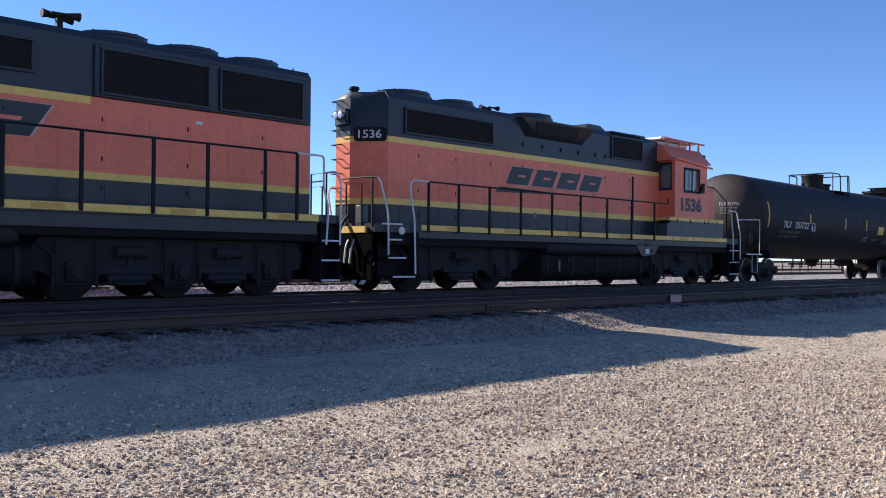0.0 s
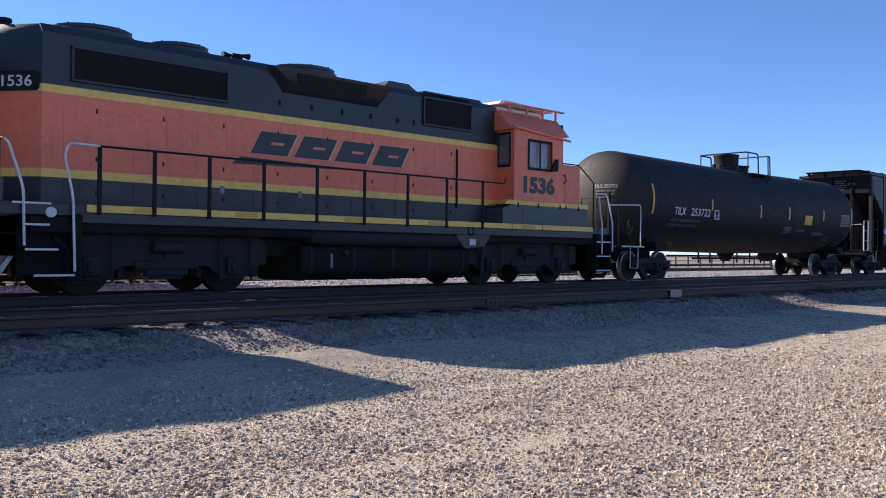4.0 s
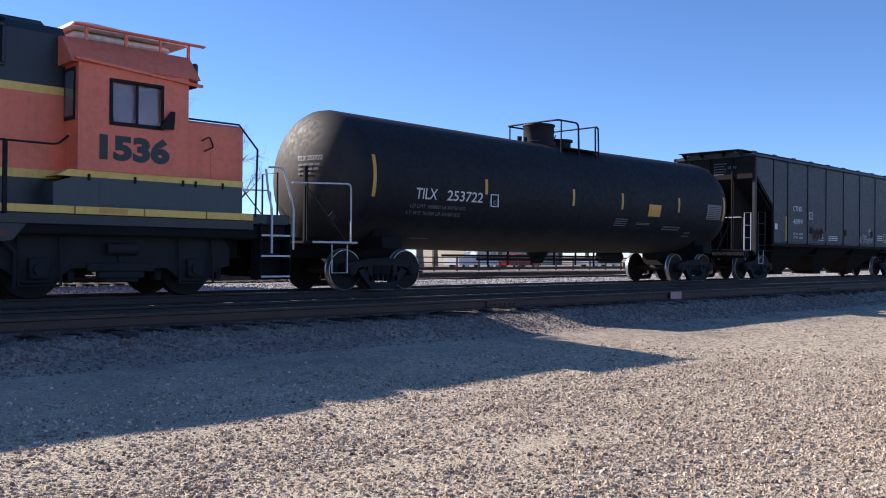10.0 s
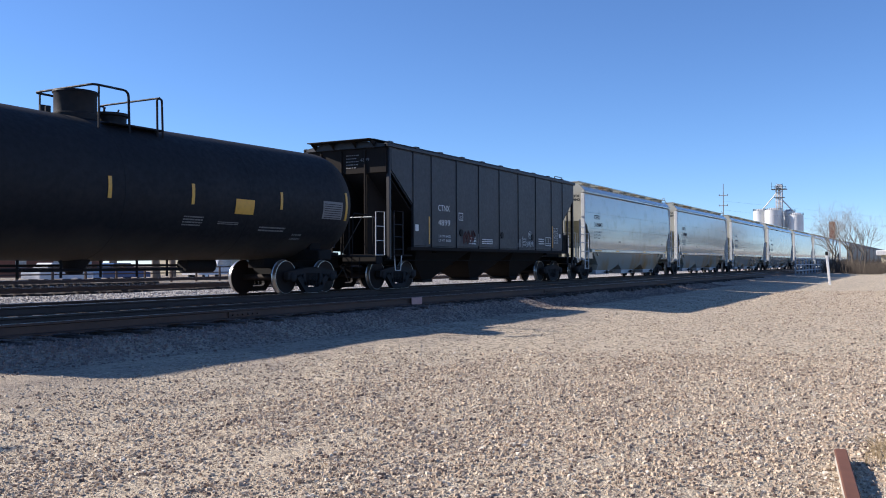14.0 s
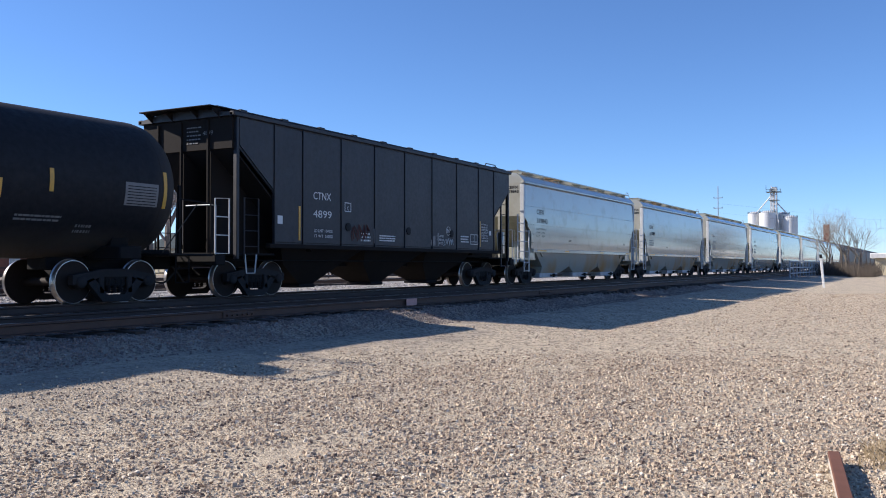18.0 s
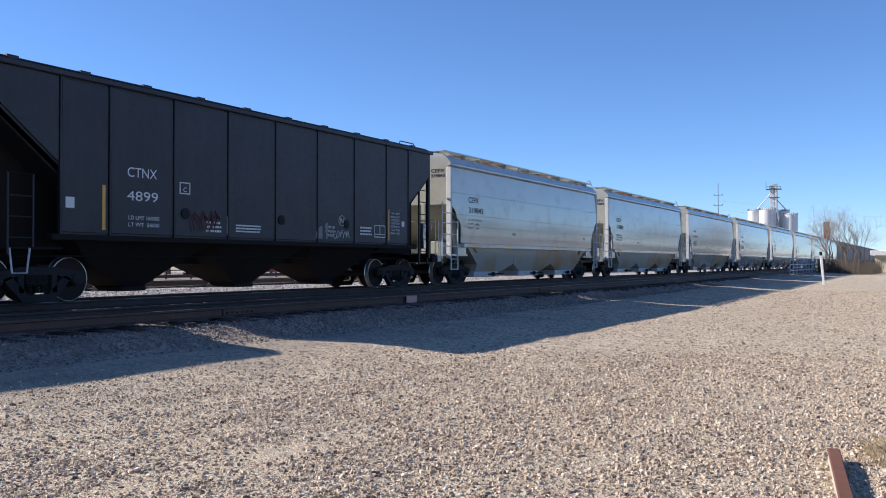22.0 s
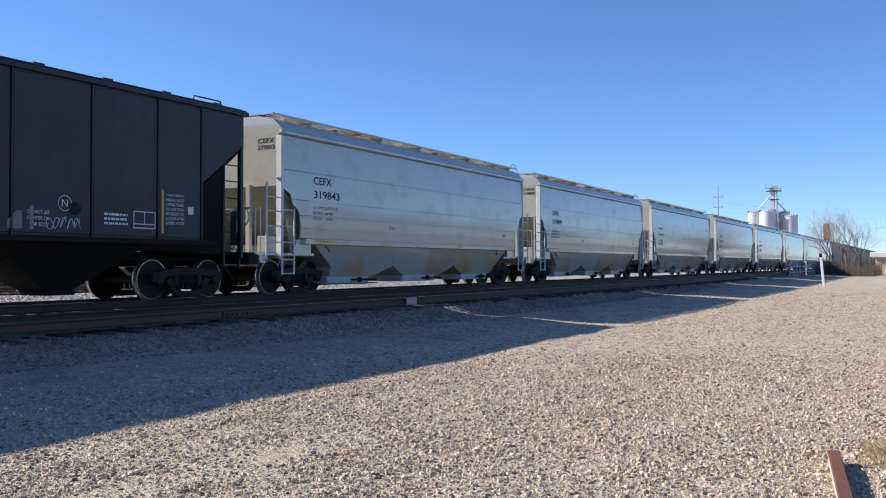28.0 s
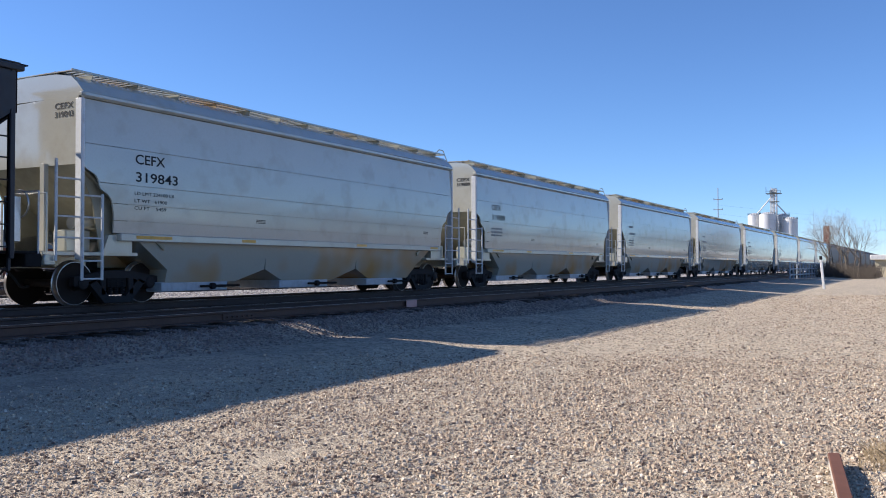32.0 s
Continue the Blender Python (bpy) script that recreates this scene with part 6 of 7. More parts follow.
        for yy in (-0.6, 0.45):
            part("centre_post", G().box(xe + d * 0.66, xe + d * 0.76, yy, yy + 0.15, 1.1, 3.0, 0.01), M_GREYCAR, hp)
        g = G()
        for s in (-1, 1):
            g.tube([(xe + d * 0.04, s * 1.5, 1.1), (xe + d * 0.04, s * 1.5, 2.3), (xe + d * 0.04, s * 0.35, 2.3)], 0.018, 6)
        part("end_grab", g, M_GREYCAR, hp)
        part("brake_gear", G().box(xe + d * 0.7, xe + d * 1.3, -1.2, -0.8, 1.14, 1.6, 0.03).cyl((xe + d * 0.9, -1.1, 1.75), (xe + d * 1.5, -1.1, 1.75), 0.14, 12), M_GREYDARK, hp)
        part("roof_end_walk", G().box(xe + d * 0.76, xe + d * 1.1, -0.9, 0.9, 4.90, 4.93, 0.008), M_GREYDARK, hp)
        coupler(hp, xe, -d)
    rib = [(-1.6, 4.46), (-1.42, 4.66), (-1.25, 4.79), (-0.8, 4.87), (0.0, 4.89), (0.8, 4.87), (1.25, 4.79), (1.42, 4.66), (1.6, 4.46), (1.6, 4.36), (-1.6, 4.36)]
    part("roof", G().prism(rib, "x", x0 + 0.01, x1 - 0.01), M_GREYCAR, hp)
    part("hatch_trough", G().box(x0 + 0.4, x1 - 0.4, -0.32, 0.32, 4.855, 4.945, 0.03), M_GREYCAR, hp)
    for s in (-1, 1):
        g = G().box(x0, x1, s * 0.74, s * 0.78, 4.895, 4.935, 0.005).box(x0, x1, s * 1.26, s * 1.30, 4.895, 4.945, 0.005)
        for i in range(96):
            x = x0 + 0.05 + i * (x1 - x0 - 0.1) / 95
            g.box(x - 0.05, x + 0.05, s * 0.77, s * 1.27, 4.900, 4.920)
        part("running_board", g, M_GREYDARK, hp)
        for i in range(13):
            x = x0 + 0.5 + i * 1.19
            part("board_bracket", G().prism([(s * 0.76, 4.865), (s * 1.26, 4.785), (s * 1.29, 4.900), (s * 0.76, 4.900)], "x", x - 0.012, x + 0.012), M_GREYDARK, hp)
    part("roof_grab", G().tube(rounded([(x1 - 0.6, -1.28, 4.915), (x1 - 0.4, -1.28, 5.065), (x1 - 0.1, -1.28, 5.065), (x1 + 0.05, -1.45, 4.45)], 0.06), 0.018, 6), M_GREYDARK, hp)
    for i, b in enumerate((67.5, 71.55, 75.6)):
        a, c = b - 2.05, b + 2.05
        if i == 0:
            a = 65.35
        if i == 2:
            c = 77.8
        top = [(a, -1.46, 1.40), (c, -1.46, 1.40), (c, 1.46, 1.40), (a, 1.46, 1.40)]
        e0, e1 = (0.9 if i == 0 else 0.05), (0.9 if i == 2 else 0.05)
        mid_ = [(a + e0, -1.375, 0.76), (c - e1, -1.375, 0.76), (c - e1, 1.375, 0.76), (a + e0, 1.375, 0.76)]
        low = [(b - 1.25, -1.30, 0.46), (b + 1.0, -1.30, 0.46), (b + 1.0, 1.30, 0.46), (b - 1.25, 1.30, 0.46)]
        part("bay", G().loft([low, mid_, top]), M_GREYDARK, hp, "grey discharge bay with rusty stains", smooth=20)
        part("outlet_gate", G().box(b - 1.35, b + 0.75, -1.31, 1.31, 0.25, 0.47, 0.02), M_BLUEGREY, hp)
        part("gate_rack", G().tube([(b - 0.2, -1.36, 0.36), (b + 1.1, -1.36, 0.36)], 0.03, 8).cyl((b + 0.2, -1.4, 0.36), (b + 0.2, -1.3, 0.36), 0.08, 12), M_UNDER, hp)
    part("centre_sill", G().box(63.05, 79.95, -0.25, 0.25, 0.8, 1.1, 0.02), M_GREYDARK, hp)
    return hp


def number_grey_hopper(hp, mark, number, seed):
    """Lettering of one grey hopper. Writing that is too small to read becomes bars."""
    y = lambda z: -1.60 + 0.055 * ((z - 2.7) / 1.6) ** 2 - 0.006
    if number:
        part("lettering", letters(letters(G(), mark, 65.14, 3.08, 0.22, y, 0.82, 0, 0.012), number, 65.15, 2.69, 0.22, y, 1.18, 0, 0.012), M_DARK_LETTER, hp, "dark letters %s %s" % (mark, number))
    else:
        g = bars(G(), 65.14, 65.95, 3.08, 3.30, y, 1, 4, seed)
        bars(g, 65.15, 66.33, 2.69, 2.91, y, 1, 5, seed + 1)
        part("lettering", g, M_FADED, hp)
    if number == "319843":
        g = letters(G(), "LD LMT 224100 LB", 65.12, 2.40, 0.075, y, 1.1)
        letters(g, "LT WT   61900", 65.12, 2.24, 0.075, y, 0.9)
        letters(g, "CU FT    5459", 65.12, 2.08, 0.075, y, 0.88)
        part("lettering", g, M_DARK_LETTER, hp)
    else:
        part("small_lettering", bars(G(), 65.12, 66.1, 2.05, 2.45, y, 3, 4, seed + 2), M_FADED, hp)
    g = G()
    if number:
        # the mark on the end wall faces forward
        for txt, z in ((mark, 4.12), (number, 3.94)):
            pts, fs = lettering(txt, 0, z, 0.13, 0.56, 0, 0.02)
            o = len(g.v)
            g.v += [(63.783, -0.80 - a, b) for a, b in pts]
            for f in fs:
                g.face([o + i for i in f[::-1]])
        part("end_lettering", g, M_DARK_LETTER, hp)
    part("small_lettering", bars(G(), 68.95, 69.3, 1.95, 2.06, y, 3, 2, seed + 3), M_DARK_LETTER, hp)
    part("small_lettering", bars(G(), 77.2, 77.5, 1.95, 2.06, y, 2, 2, seed + 4), M_DARK_LETTER, hp)


def grey_hoppers():
    first = grey_hopper()
    cars, at = [(first, 71.55)], 74.07
    for i in range(1, 21):
        step = (17.4, 17.9, 18.6, 19.0)[i - 1] if i < 5 else 19.4
        at += step
        car = copy_thing(first, pose(0, 0, 0))
        car.scale.x = (1.0, 1.03, 1.06, 1.08)[i - 1] if i < 5 else 1.10
        XC[car.name], FIT[car.name] = 71.55, FIT[first.name]
        if i > 7:
            tagged(car, "far dull brown covered hopper car", group="far brown hoppers of the train")
            for ob in car.children_recursive:
                for slot in ob.material_slots:
                    if slot.material in (M_GREYCAR, M_GREYDARK, M_LADDER):
                        slot.link = "OBJECT"
                        slot.material = M_BROWNCAR
        cars.append((car, at))
        TRAIN.append(cars[-1])
    for i, (car, _) in enumerate(cars):
        freight_truck(car, 65.15, i < 6)
        freight_truck(car, 77.95, i < 6)
        if i < 7:
            number_grey_hopper(car, "CEFX", ("319843", "319889")[i] if i < 2 else "", 40 + i)


# ---------------------------------------------------------------- things beside and behind the tracks
def limb(g, p, d, length, r, depth, rnd, droop=0.0, keep=0.6):
    """A branch with its smaller branches."""
    pts, rs, q, v = [p], [r], p.copy(), d.copy()
    n = 4 if depth > 1 else 3
    for i in range(n):
        v = (v + Vector((rnd.uniform(-.22, .22), rnd.uniform(-.22, .22), rnd.uniform(-.08, .16) - droop))).normalized()
        q = q + v * length / n
        pts.append(q.copy())
        rs.append(r * (1 - 0.62 * (i + 1) / n))
    g.tube(pts, rs, 5 if depth > 2 else 3, caps=False)
    if depth <= 0:
        return
    for _ in range(rnd.randint(3, 5) if depth > 1 else rnd.randint(3, 6)):
        t = rnd.uniform(0.3, 1.0)
        k = min(n - 1, int(t * n))
        base = pts[k].lerp(pts[k + 1], t * n - k)
        a = rnd.uniform(0, 6.283)
        side = v.cross(Vector((math.cos(a), math.sin(a), 0.3))).normalized()
        limb(g, base, (v * rnd.uniform(.5, .9) + side * rnd.uniform(.5, .95) + Vector((0, 0, .15))).normalized(), length * rnd.uniform(.45, .7), rs[k] * keep, depth - 1, rnd, droop, keep)


def bare_tree(height, seed, label, m, stems=1, twig=None, group="bare trees", depth=3, keep=0.6):
    rnd = random.Random(seed)
    t = thing("bare_tree", label, "tree", m, group)
    trunk, crown = G(), G()
    for k in range(stems):
        lean = Vector((rnd.uniform(-.22, .22), rnd.uniform(-.22, .22), 1)) if stems > 1 else Vector((rnd.uniform(-.06, .06), rnd.uniform(-.06, .06), 1))
        lean.normalize()
        base = Vector((rnd.uniform(-.6, .6), rnd.uniform(-.6, .6), -0.1)) if stems > 1 else Vector((0, 0, -0.1))
        h = height * (0.42 if stems == 1 else 0.3) * rnd.uniform(.85, 1.1)
        r = height * (0.024 if stems == 1 else 0.009)
        top = base + lean * h
        trunk.tube([base, base.lerp(top, .5) + Vector((rnd.uniform(-.1, .1), rnd.uniform(-.1, .1), 0)), top], [r * 1.25, r, r * .8], 8)
        for i in range(6 if stems == 1 else 4):
            a = i * 1.05 + rnd.uniform(-.3, .3)
            d = Vector((math.cos(a) * .62, math.sin(a) * .62, rnd.uniform(.55, 1.2))).normalized() if i else lean
            limb(crown, base.lerp(top, rnd.uniform(.62, 1.0)), d, height * rnd.uniform(.30, .46), r * .55, depth, rnd, 0.0, keep)
    part("trunk", trunk, M_BARK, t)
    part("crown", crown, twig or M_BARK, t)
    return t


def scrub(name, label, x0, x1, y0, y1, n, h, seed, mat):
    """Dry stalks, joined."""
    rnd = random.Random(seed)
    g = G()
    for _ in range(n):
        x, y = rnd.uniform(x0, x1), rnd.uniform(y0, y1)
        z = ground_height(x, y)
        hh = h * rnd.uniform(.4, 1.1)
        g.tube([(x, y, z - .03), (x + rnd.uniform(-.2, .2) * hh, y + rnd.uniform(-.2, .2) * hh, z + hh * .6), (x + rnd.uniform(-.5, .5) * hh, y + rnd.uniform(-.5, .5) * hh, z + hh)], [0.012 * h + .002, 0.009 * h + .001, 0.003], 3, caps=False)
    whole(name, g, mat, label, "scrub", kind="stuff")


def parked_car(m, mat, label, long=4.6, tall=1.45, pickup=False):
    c = thing("parked_car", label, "car", m, "parked cars")
    h = long / 2
    if pickup:
        body = [(-h, .45), (h, .45), (h, .95), (h * .45, 1.05), (-h, 1.05)]
        top = [(-h * .1, 1.05), (h * .48, 1.05), (h * .3, 1.75), (0.0, 1.75)]
    else:
        body = [(-h, .35), (h, .35), (h, .72), (h * .5, .88), (-h * .85, .9), (-h, .8)]
        top = [(-h * .8, .9), (h * .5, .88), (h * .2, tall), (-h * .5, tall)]
    part("body", G().prism(body, "y", -.88, .88), mat, c)
    part("roof", G().prism([(x * .96, z) for x, z in top], "y", -.72, .72), mat, c)
    for s in (-1, 1):
        cx = sum(p[0] for p in top) / 4
        cz = sum(p[1] for p in top) / 4
        part("side_window", G().prism([(cx + (x - cx) * .82, cz + (z - cz) * .72) for x, z in top], "y", s * .715, s * .735), M_GLASS, c)
        for x in (-h * .62, h * .62):
            w = part("wheel", G().lathe("y", [(s * .66, .2), (s * .67, .32), (s * .86, .32), (s * .87, .2)], 16, (x, 0, .32)), M_TYRE, c)
            part("rim", G().lathe("y", [(s * .868, .2), (s * .875, .19), (s * .875, .04)], 12, (x, 0, .32)), M_STEEL, w)
    for yy in (-.8, .5):
        part("headlight", G().box(h, h + .02, yy, yy + .3, .6, .75), M_GLASS, c)
    return c


def parked_engine(x, y):
    """A locomotive standing on a further track: hood end with yellow stripe, seen between the vehicles."""
    e = thing("parked_locomotive", "orange diesel locomotive standing on a further track", "locomotive", pose(x, y, -0.05))
    hood_bands(e, -12.0, -0.9, 0.95, (1.6, 2.1, 2.25, 3.5, 3.64, 4.6))
    part("underframe", G().box(-12.5, 0, -1.45, 1.45, 1.2, 1.6, .03), M_UNDER, e)
    part("cab", G().box(-3.4, -1.2, -1.5, 1.5, 1.6, 4.25, .05), M_ORANGE, e)
    part("cab_roof", G().prism([(-1.55, 4.25), (1.55, 4.25), (1.1, 4.7), (-1.1, 4.7)], "x", -3.5, -1.1), M_GREY_GREEN, e)
    part("cab_window", G().box(-2.8, -1.9, -1.52, -1.5, 3.2, 3.9), M_GLASS, e)
    part("nose", G().box(-1.2, -0.05, -1.0, 1.0, 1.6, 3.4, .15), M_ORANGE, e)
    part("fuel_tank", G().prism([(-1.4, 1.1), (1.4, 1.1), (1.4, .5), (1.1, .25), (-1.1, .25), (-1.4, .5)], "x", -8.5, -4.5), M_UNDER, e)
    XC[e.name] = 0.0
    loco_truck(e, -2.4, (-1.35, 1.35), False)
    loco_truck(e, -10.3, (-1.35, 1.35), False)
    return e


def grain_elevator(x, y):
    """A cluster of galvanised bins with a leg tower and spouts."""
    e = thing("grain_elevator", "distant grain elevator of pale bins with a leg tower", "grain elevator", pose(x, y, 0.2))
    for dx, dy, r, h in ((0, 11.1, 3.6, 31), (-6, 2.6, 4.7, 31), (5, -4.6, 3.5, 30.6), (-3, -9.6, 4.0, 28.0)):
        b = part("bin", G().lathe("z", [(-4, r), (h, r), (h + 1.2, r * .5), (h + 1.4, .5)], 28, (dx, dy, 0)), M_SILO, e)
        g = G()
        for k in range(24):
            a = k * math.pi / 12
            g.box(dx + r * math.cos(a) - .08, dx + r * math.cos(a) + .08, dy + r * math.sin(a) - .08, dy + r * math.sin(a) + .08, h, h + 1.3)
        part("guard_rail", g, M_GREY_GREEN, b)
    g = G()
    for sx in (-1.6, 1.6):
        for sy in (-1.6, 1.6):
            g.box(sx - .22, sx + .22, sy - .22, sy + .22, 20, 46)
    for k in range(9):
        z = 22 + k * 2.8
        g.box(-1.6, 1.6, -1.75, -1.5, z, z + .3).box(-1.6, 1.6, 1.5, 1.75, z, z + .3).box(-1.75, -1.5, -1.6, 1.6, z, z + .3)
        g.tube([(-1.6, -1.6, z), (-1.6, 1.6, z + 2.8)], .14, 4)
    g.box(-.7, .7, -.7, .7, 10, 46)
    part("leg_tower", g, M_SILO, e)
    part("head_house", G().box(-1.4, 1.4, -1.5, 1.2, 43.8, 46.6, .2), M_BLUEGREY, e)
    part("platform", G().box(-2.8, 2.8, -4.2, 4.0, 43.4, 43.75), M_GREY_GREEN, e)
    for dx, dy, top in ((-2.7, -4.1, 45.2), (-2.7, -2.2, 46.8), (-2.7, 0, 45.2), (-2.7, 2, 45.2), (-2.7, 3.9, 47.6)):
        part("post", G().box(dx - .1, dx + .1, dy - .1, dy + .1, 43.75, top), M_GREY_GREEN, e)
    part("platform_rail", G().box(-2.75, -2.6, -4.2, 4.0, 44.9, 45.1), M_GREY_GREEN, e)
    part("cross_platform", G().box(-2.2, 2.2, -3.0, 2.6, 38.6, 38.9), M_GREY_GREEN, e)
    part("spout", G().tube([(0, 1, 42), (-1, 10, 31)], .35, 8).tube([(0, -1, 38), (2, -7, 31)], .35, 8), M_SILO, e)
    return e


def build_surroundings():
    # small things by the rails
    c = thing("rail_tag", "pale pinkish tag fixed to the side of the near rail", "sign", pose(18.45, 11.02, -0.175))
    part("panel", G().box(-0.24, 0.24, -0.045, -0.025, 0.0, 0.17, 0.006), plain("pink_panel", (0.48, 0.30, 0.28), 0.7), c)
    part("clip", G().box(-0.03, 0.03, -0.03, 0.03, 0.02, 0.14, 0.004), M_RAIL, c)
    for x in (12.4, 27.0):
        j = thing("rail_joint", "dark bolted joint bar on the near rail", "rail joint", pose(x, 11.82 - 0.7535, 0))
        part("joint_bar", G().prism([(-.04, -.145), (-.018, -.15), (-.014, -.05), (-.036, -.04)], "x", -.42, .42), M_RAIL, j)
        for k in (-.33, -.2, -.07, .07, .2, .33):
            part("bolt", G().cyl((k, -.03, -.1), (k, -.075, -.1), .017, 6), M_RAIL, j)
    b = thing("rusty_beam", "rusted steel beam lying on the gravel at the edge of the drive", "steel beam", pose(5.24, 0.39, -0.635, 0, 0, 7.7))
    part("beam_top", G().box(-1.6, 1.6, -0.04, 0.04, 0.10, 0.125, 0.006), M_RUST, b)
    # rusty web coloured pale, which puts the sun on its side into the colour
    part("beam_web", G().box(-1.58, 1.58, -0.032, 0.036, 0.0, 0.10, 0.004), M_BEAM_LIT, b)
    # leaning white post
    p = thing("marker_post", "leaning white marker post with a dark top", "post", pose(57.25, 5.53, -0.54, -5, 0, 0))
    part("post", G().box(-.07, .07, -.07, .07, -.2, 1.75, .015), M_WHITE, p)
    part("cap", G().box(-.075, .075, -.075, .075, 1.75, 1.98, .015), M_GRILLE, p)
    # white railing beyond, coloured grey to hold the train's shade
    f = thing("pipe_railing", "white pipe railing beside the track, greyed for the train's shade", "railing", pose(89, 10.4, -0.41))
    for i in range(11):
        part("rail_post", G().box(-9 + i * 2.3, -8.88 + i * 2.3, -.06, .06, 0, 1.6, .01), M_BLUEGREY, f)
    for z in (0.5, 1.0, 1.55):
        part("rail_bar", G().box(-9, 14.1, -.05, .05, z - .05, z + .05, .01), M_BLUEGREY, f)
    # brush and bare shrubs at the drive's end
    for i, (x, y, h, st) in enumerate(((100.4, 8.9, 8.2, 3), (102.0, 7.9, 9.0, 3), (100.9, 6.9, 8.0, 3))):
        bare_tree(h, 60 + i, "pale many-stemmed bare shrub at the end of the drive", pose(x, y, ground_height(x, y)), st, M_TWIG, "bare shrubs")
    # brush coloured dark to carry the train's shadow that lies over it
    scrub("dry_brush", "dry brush below the bare shrubs, darkened for the train's shadow", 95.5, 112.5, 4.6, 10.1, 1500, 1.5, 5, M_SHADE_BRUSH)
    scrub("dry_weeds", "dry weeds by the rusty beam", 6.75, 7.5, 0.22, 0.44, 150, 0.13, 6, M_DRY)
    # cream shed
    s = thing("shed", "low cream building with a white flat roof edge", "building", pose(118.4, -6.5, -0.36))
    for a, b, c_, d in ((-5, 5, -12, -11.8), (-5, 5, 11.8, 12), (-5, -4.8, -11.8, 11.8), (4.8, 5, -11.8, 11.8)):
        part("wall", G().box(a, b, c_, d, -0.3, 1.95), M_CREAM, s)
    part("roof", G().box(-5.5, 5.5, -12.5, 12.5, 1.95, 2.5, .04), M_WHITE, s)
    part("door", G().box(-5.05, -5.0, 5.5, 6.5, 0, 1.9, .01), M_GREY_GREEN, s)
    # brick chimney, grain elevator, power pole
    k = thing("chimney", "square brick chimney above the far train", "chimney", pose(212, 19.85, 0.0))
    part("shaft", G().box(-.6, .6, -.6, .6, -1.5, 9.7, .05), M_BRICK, k)
    part("rim", G().box(-.68, .68, -.68, .68, 8.9, 9.2, .03), M_BRICK, k)
    grain_elevator(551.5, 80.2)
    w = thing("power_pole", "tall wooden power pole with two crossarms", "utility pole", pose(350, 71.2, 1.1))
    part("pole", G().cyl((0, 0, -2.5), (0, 0, 30.0), .20, 8, .13), M_GREYTWIG, w)
    for z in (21.5, 25.4):
        part("crossarm", G().box(-.12, .12, -1.6, 1.6, z, z + .22), M_GREYTWIG, w)
        for yy in (-1.55, 1.55):
            part("insulator", G().lathe("z", [(z - .1, .08), (z + .25, .15), (z + .6, .12)], 8, (0, yy, 0)), M_GREY_GREEN, w)
    for z, y1, a in ((10.5, -60, 0), (7.0, -60, 1)):
        whole("overhead_wire", G().tube([(350, 71.2, z + 14), (371, 20, z + 7.5), (392, -31, z + 8.3), (403, -63, z + 10.3)], .012, 4), M_GRILLE, "thin overhead wire in the distance", "wire", "overhead wires")
    # trees behind the yard
    first = bare_tree(14.5, 21, "tall leafless deciduous tree behind the yard", pose(63, 67.5, -0.6))
    second = bare_tree(13.0, 22, "tall leafless deciduous tree behind the yard", pose(54, 63.5, -0.6))
    full = bare_tree(13.2, 33, "broad leafless tree with a dense crown of fine grey twigs", pose(29, 64, -0.6), 1, M_GREYTWIG, "bare trees", 4, 0.78)
    for x, y, turn in ((23.5, 68, 80), (34, 71, 200), (18.8, 63, 140), (71, 73.5, 20)):
        copy_thing(full, pose(x, y, -0.6, 0, 0, turn))
    spots = [(26, 73, 1.1), (16, 69, 1.1), (43, 76, 1.0), (79, 71, .95), (93, 77, 1.0), (10, 72, 1.0), (49, 82, 1.2), (110, 86, 1.1), (128, 94, 1.1)]
    rnd = random.Random(9)
    for i, (x, y, sc) in enumerate(spots):
        copy_thing((first, second)[i % 2], pose(x, y, -0.6, 0, 0, rnd.uniform(0, 360)))
    # unseen trees added along the drive's far side, to darken the wagons' reflections
    for i in range(26):
        x = 190 + i * 17 + rnd.uniform(-4, 4)
        copy_thing((first, second)[i % 2], pose(x, -0.115 * x - rnd.uniform(0, 16), -0.6, 0, 0, rnd.uniform(0, 360)))
    # the far tree belt behind the drive, which the glossy wagons mirror
    for i in range(46):
        copy_thing((first, second)[i % 2], pose(-90 + i * 9.5 + rnd.uniform(-2, 2), -105 + rnd.uniform(-15, 15), -0.8, 0, 0, rnd.uniform(0, 360)))
    for i in range(40):
        copy_thing((full, second)[i % 2], pose(-40 + i * 9.0 + rnd.uniform(-3, 3), -78 + rnd.uniform(-8, 8), -0.8, 0, 0, rnd.uniform(0, 360)))
    parked_engine(13.9, 28.1)
    # vehicles and low houses beyond the yard
    for i, (x, y, mat, rot, pk, lab) in enumerate(((36, 52, M_CARWHITE, 4, False, "white parked car beyond the yard fence"), (43, 54, M_CARBLUE, 0, False, "blue parked car beyond the yard fence"), (52, 53, M_CARWHITE, 3, True, "white parked pickup beyond the yard fence"), (62, 56, M_CARRED, 0, False, "red parked car beyond the yard fence"), (74, 55, M_CARWHITE, -3, True, "white parked pickup beyond the yard fence"), (88, 57, M_CARWHITE, 0, False, "white parked car beyond the yard fence"), (29, 53, M_CARWHITE, 0, True, "white parked pickup beyond the yard fence"))):
        parked_car(pose(x + 4.8, y + 1.2, ground_height(x + 4.8, y + 1.2), 0, 0, rot), mat, lab, 5.4 if pk else 4.6, 1.45, pk)
    fe = thing("yard_fence", "low post and rail fence behind the yard", "fence", pose(4.4, 47, -0.55))
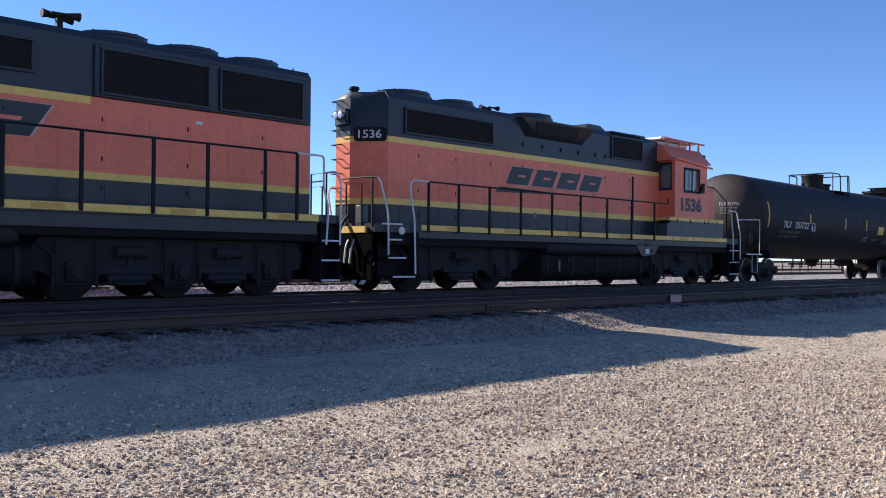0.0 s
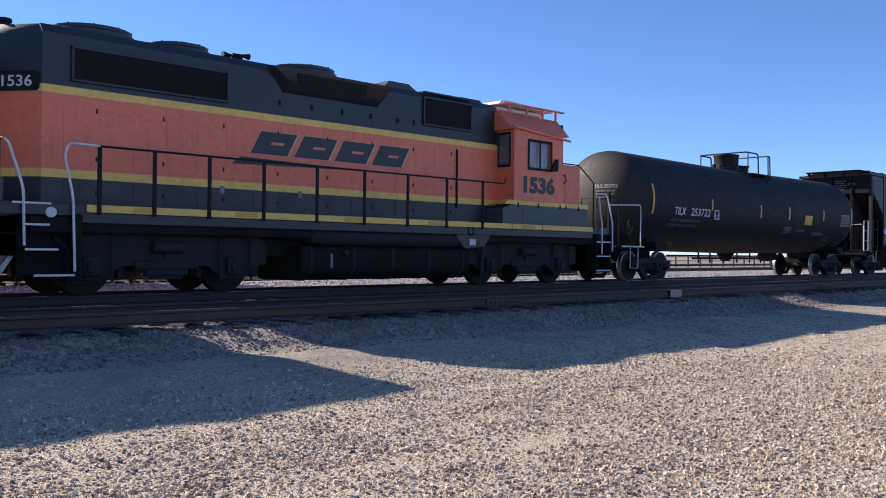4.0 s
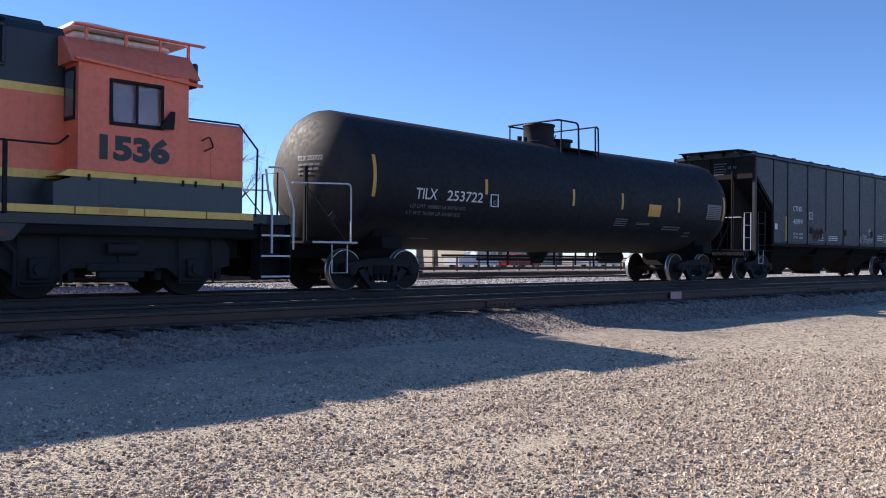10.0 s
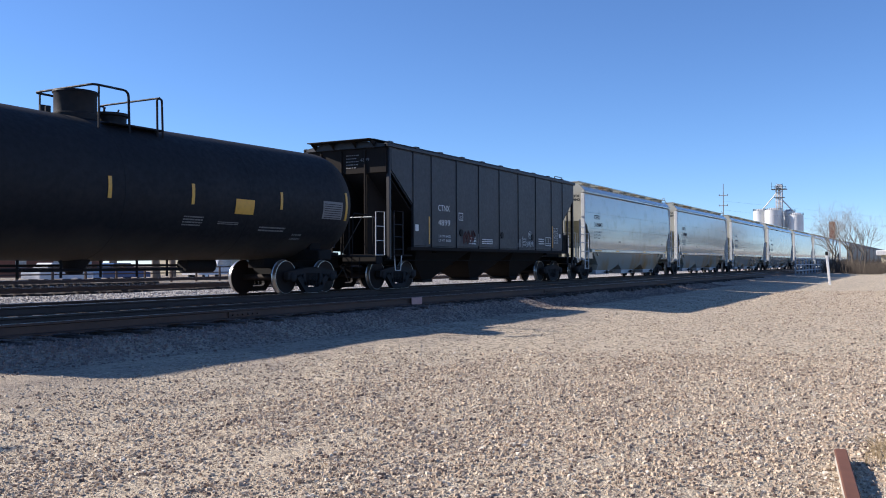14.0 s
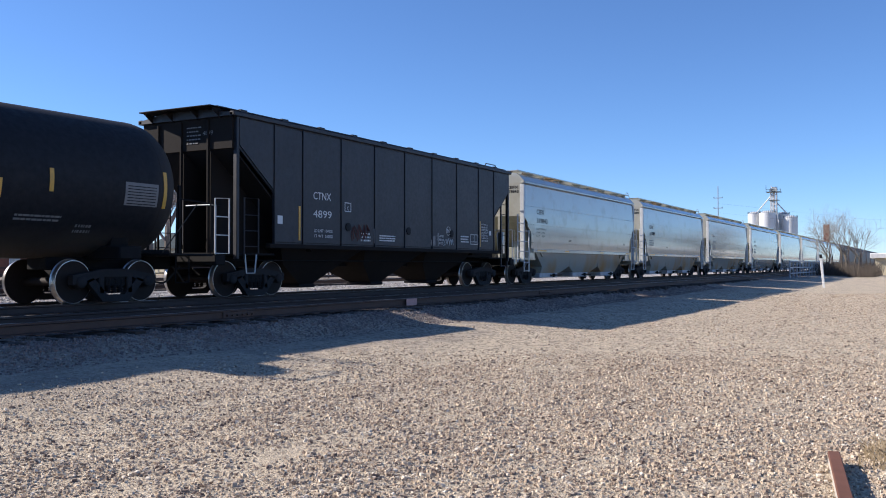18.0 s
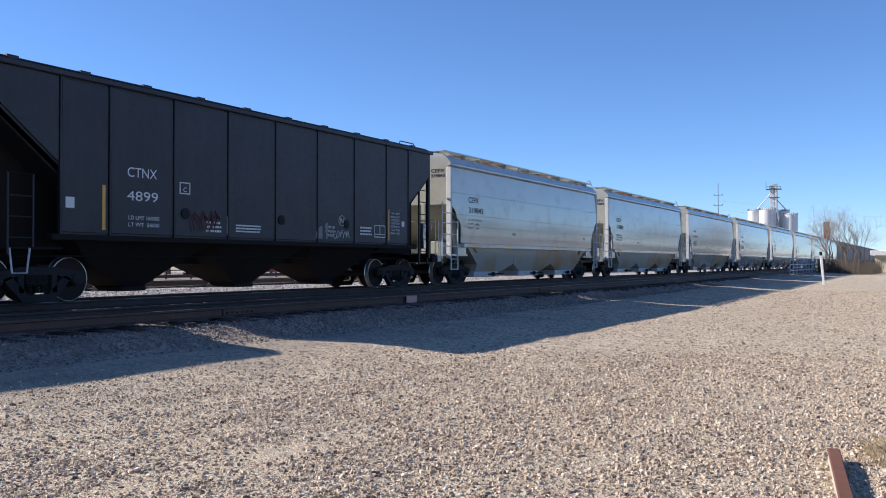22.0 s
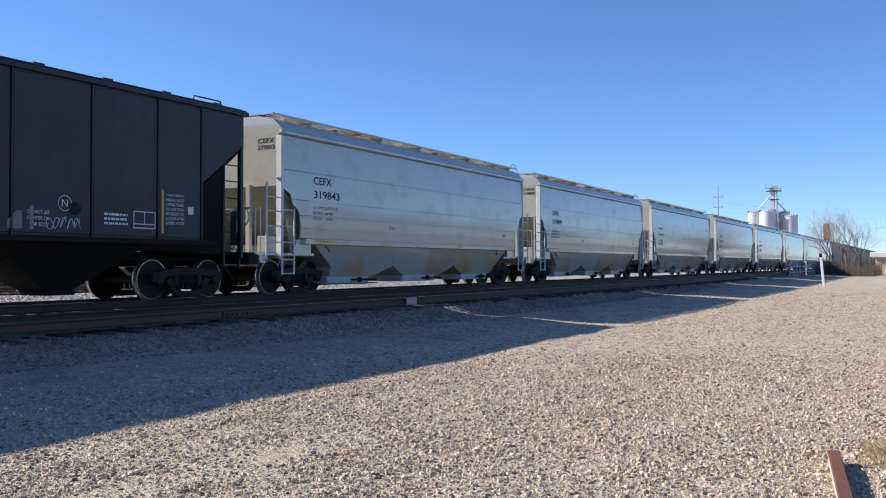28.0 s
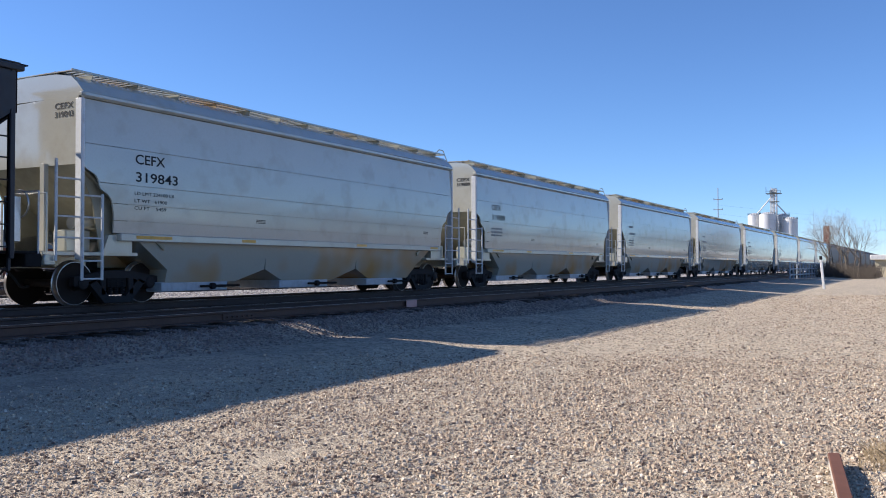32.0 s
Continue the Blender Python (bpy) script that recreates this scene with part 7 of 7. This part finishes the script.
    for i in range(40):
        part("fence_post", G().box(12 + i * 2.4, 12.12 + i * 2.4, -.06, .06, -.1, 1.25, .01), M_RAIL, fe)
    for z in (.45, .8, 1.2):
        part("fence_rail", G().box(12, 106, -.03, .03, z - .04, z + .04), M_RAIL, fe)
    for x, y, wd, dp, hh, mat in ((34, 84, 16, 9, 3.2, M_CREAM), (62, 92, 14, 9, 3.4, M_BRICK), (95, 90, 22, 10, 3.6, M_CREAM), (9, 88, 18, 10, 4.2, M_BRICK)):
        hs = thing("house", "low house with a pitched roof beyond the yard", "house", pose(x + 6, y + 2, -0.5), "far houses")
        part("wall", G().box(-wd / 2, wd / 2, -dp / 2, dp / 2, 0, hh), mat, hs)
        part("roof", G().prism([(-dp / 2 - .5, hh), (dp / 2 + .5, hh), (0, hh + 2.2)], "x", -wd / 2 - .4, wd / 2 + .4), M_GREY_GREEN, hs)
        for k in (-.3, 0.05, .33):
            wdw = part("window", G().box(k * wd - .6, k * wd + .6, -dp / 2 - .03, -dp / 2, 1.0, 2.2), M_GLASS, hs)
            part("frame", G().box(k * wd - .68, k * wd + .68, -dp / 2 - .02, -dp / 2 - .0, .92, 2.28), M_WHITE, wdw)


# ---------------------------------------------------------------- build
build_ground()
lead_engine()
yard_engine()
tank_car()
black_hopper()
grey_hoppers()
build_surroundings()
build_stones()
build_track(11.82, -60, 420, -4, 66, "rusty rails of the near track on timber ties")
build_track(TRACK_Y, -60, 460, 0, 50, "rails of the track under the train")
build_track(29.6, -80, 420, 4, 44, "rails of a further yard track", -0.02)
build_track(43.5, -80, 420, 10, 40, "rails of the farthest yard track", -0.02)


def motions():
    """The train rolls slowly past and its wheels turn."""
    times = [float(t) for t in range(33)]
    for ob, base in TRAIN:
        walk(ob, [(t, pose(base - rolled(t), TRACK_Y, 0)) for t in times])
    steps = [round(0.3 * k, 3) for k in range(107)] + [32.0]
    for w, (x, y, z), r in WHEELS:
        walk(w, [(t, pose(x, y, z, 0, -math.degrees(rolled(t) / r), 0)) for t in steps])


motions()
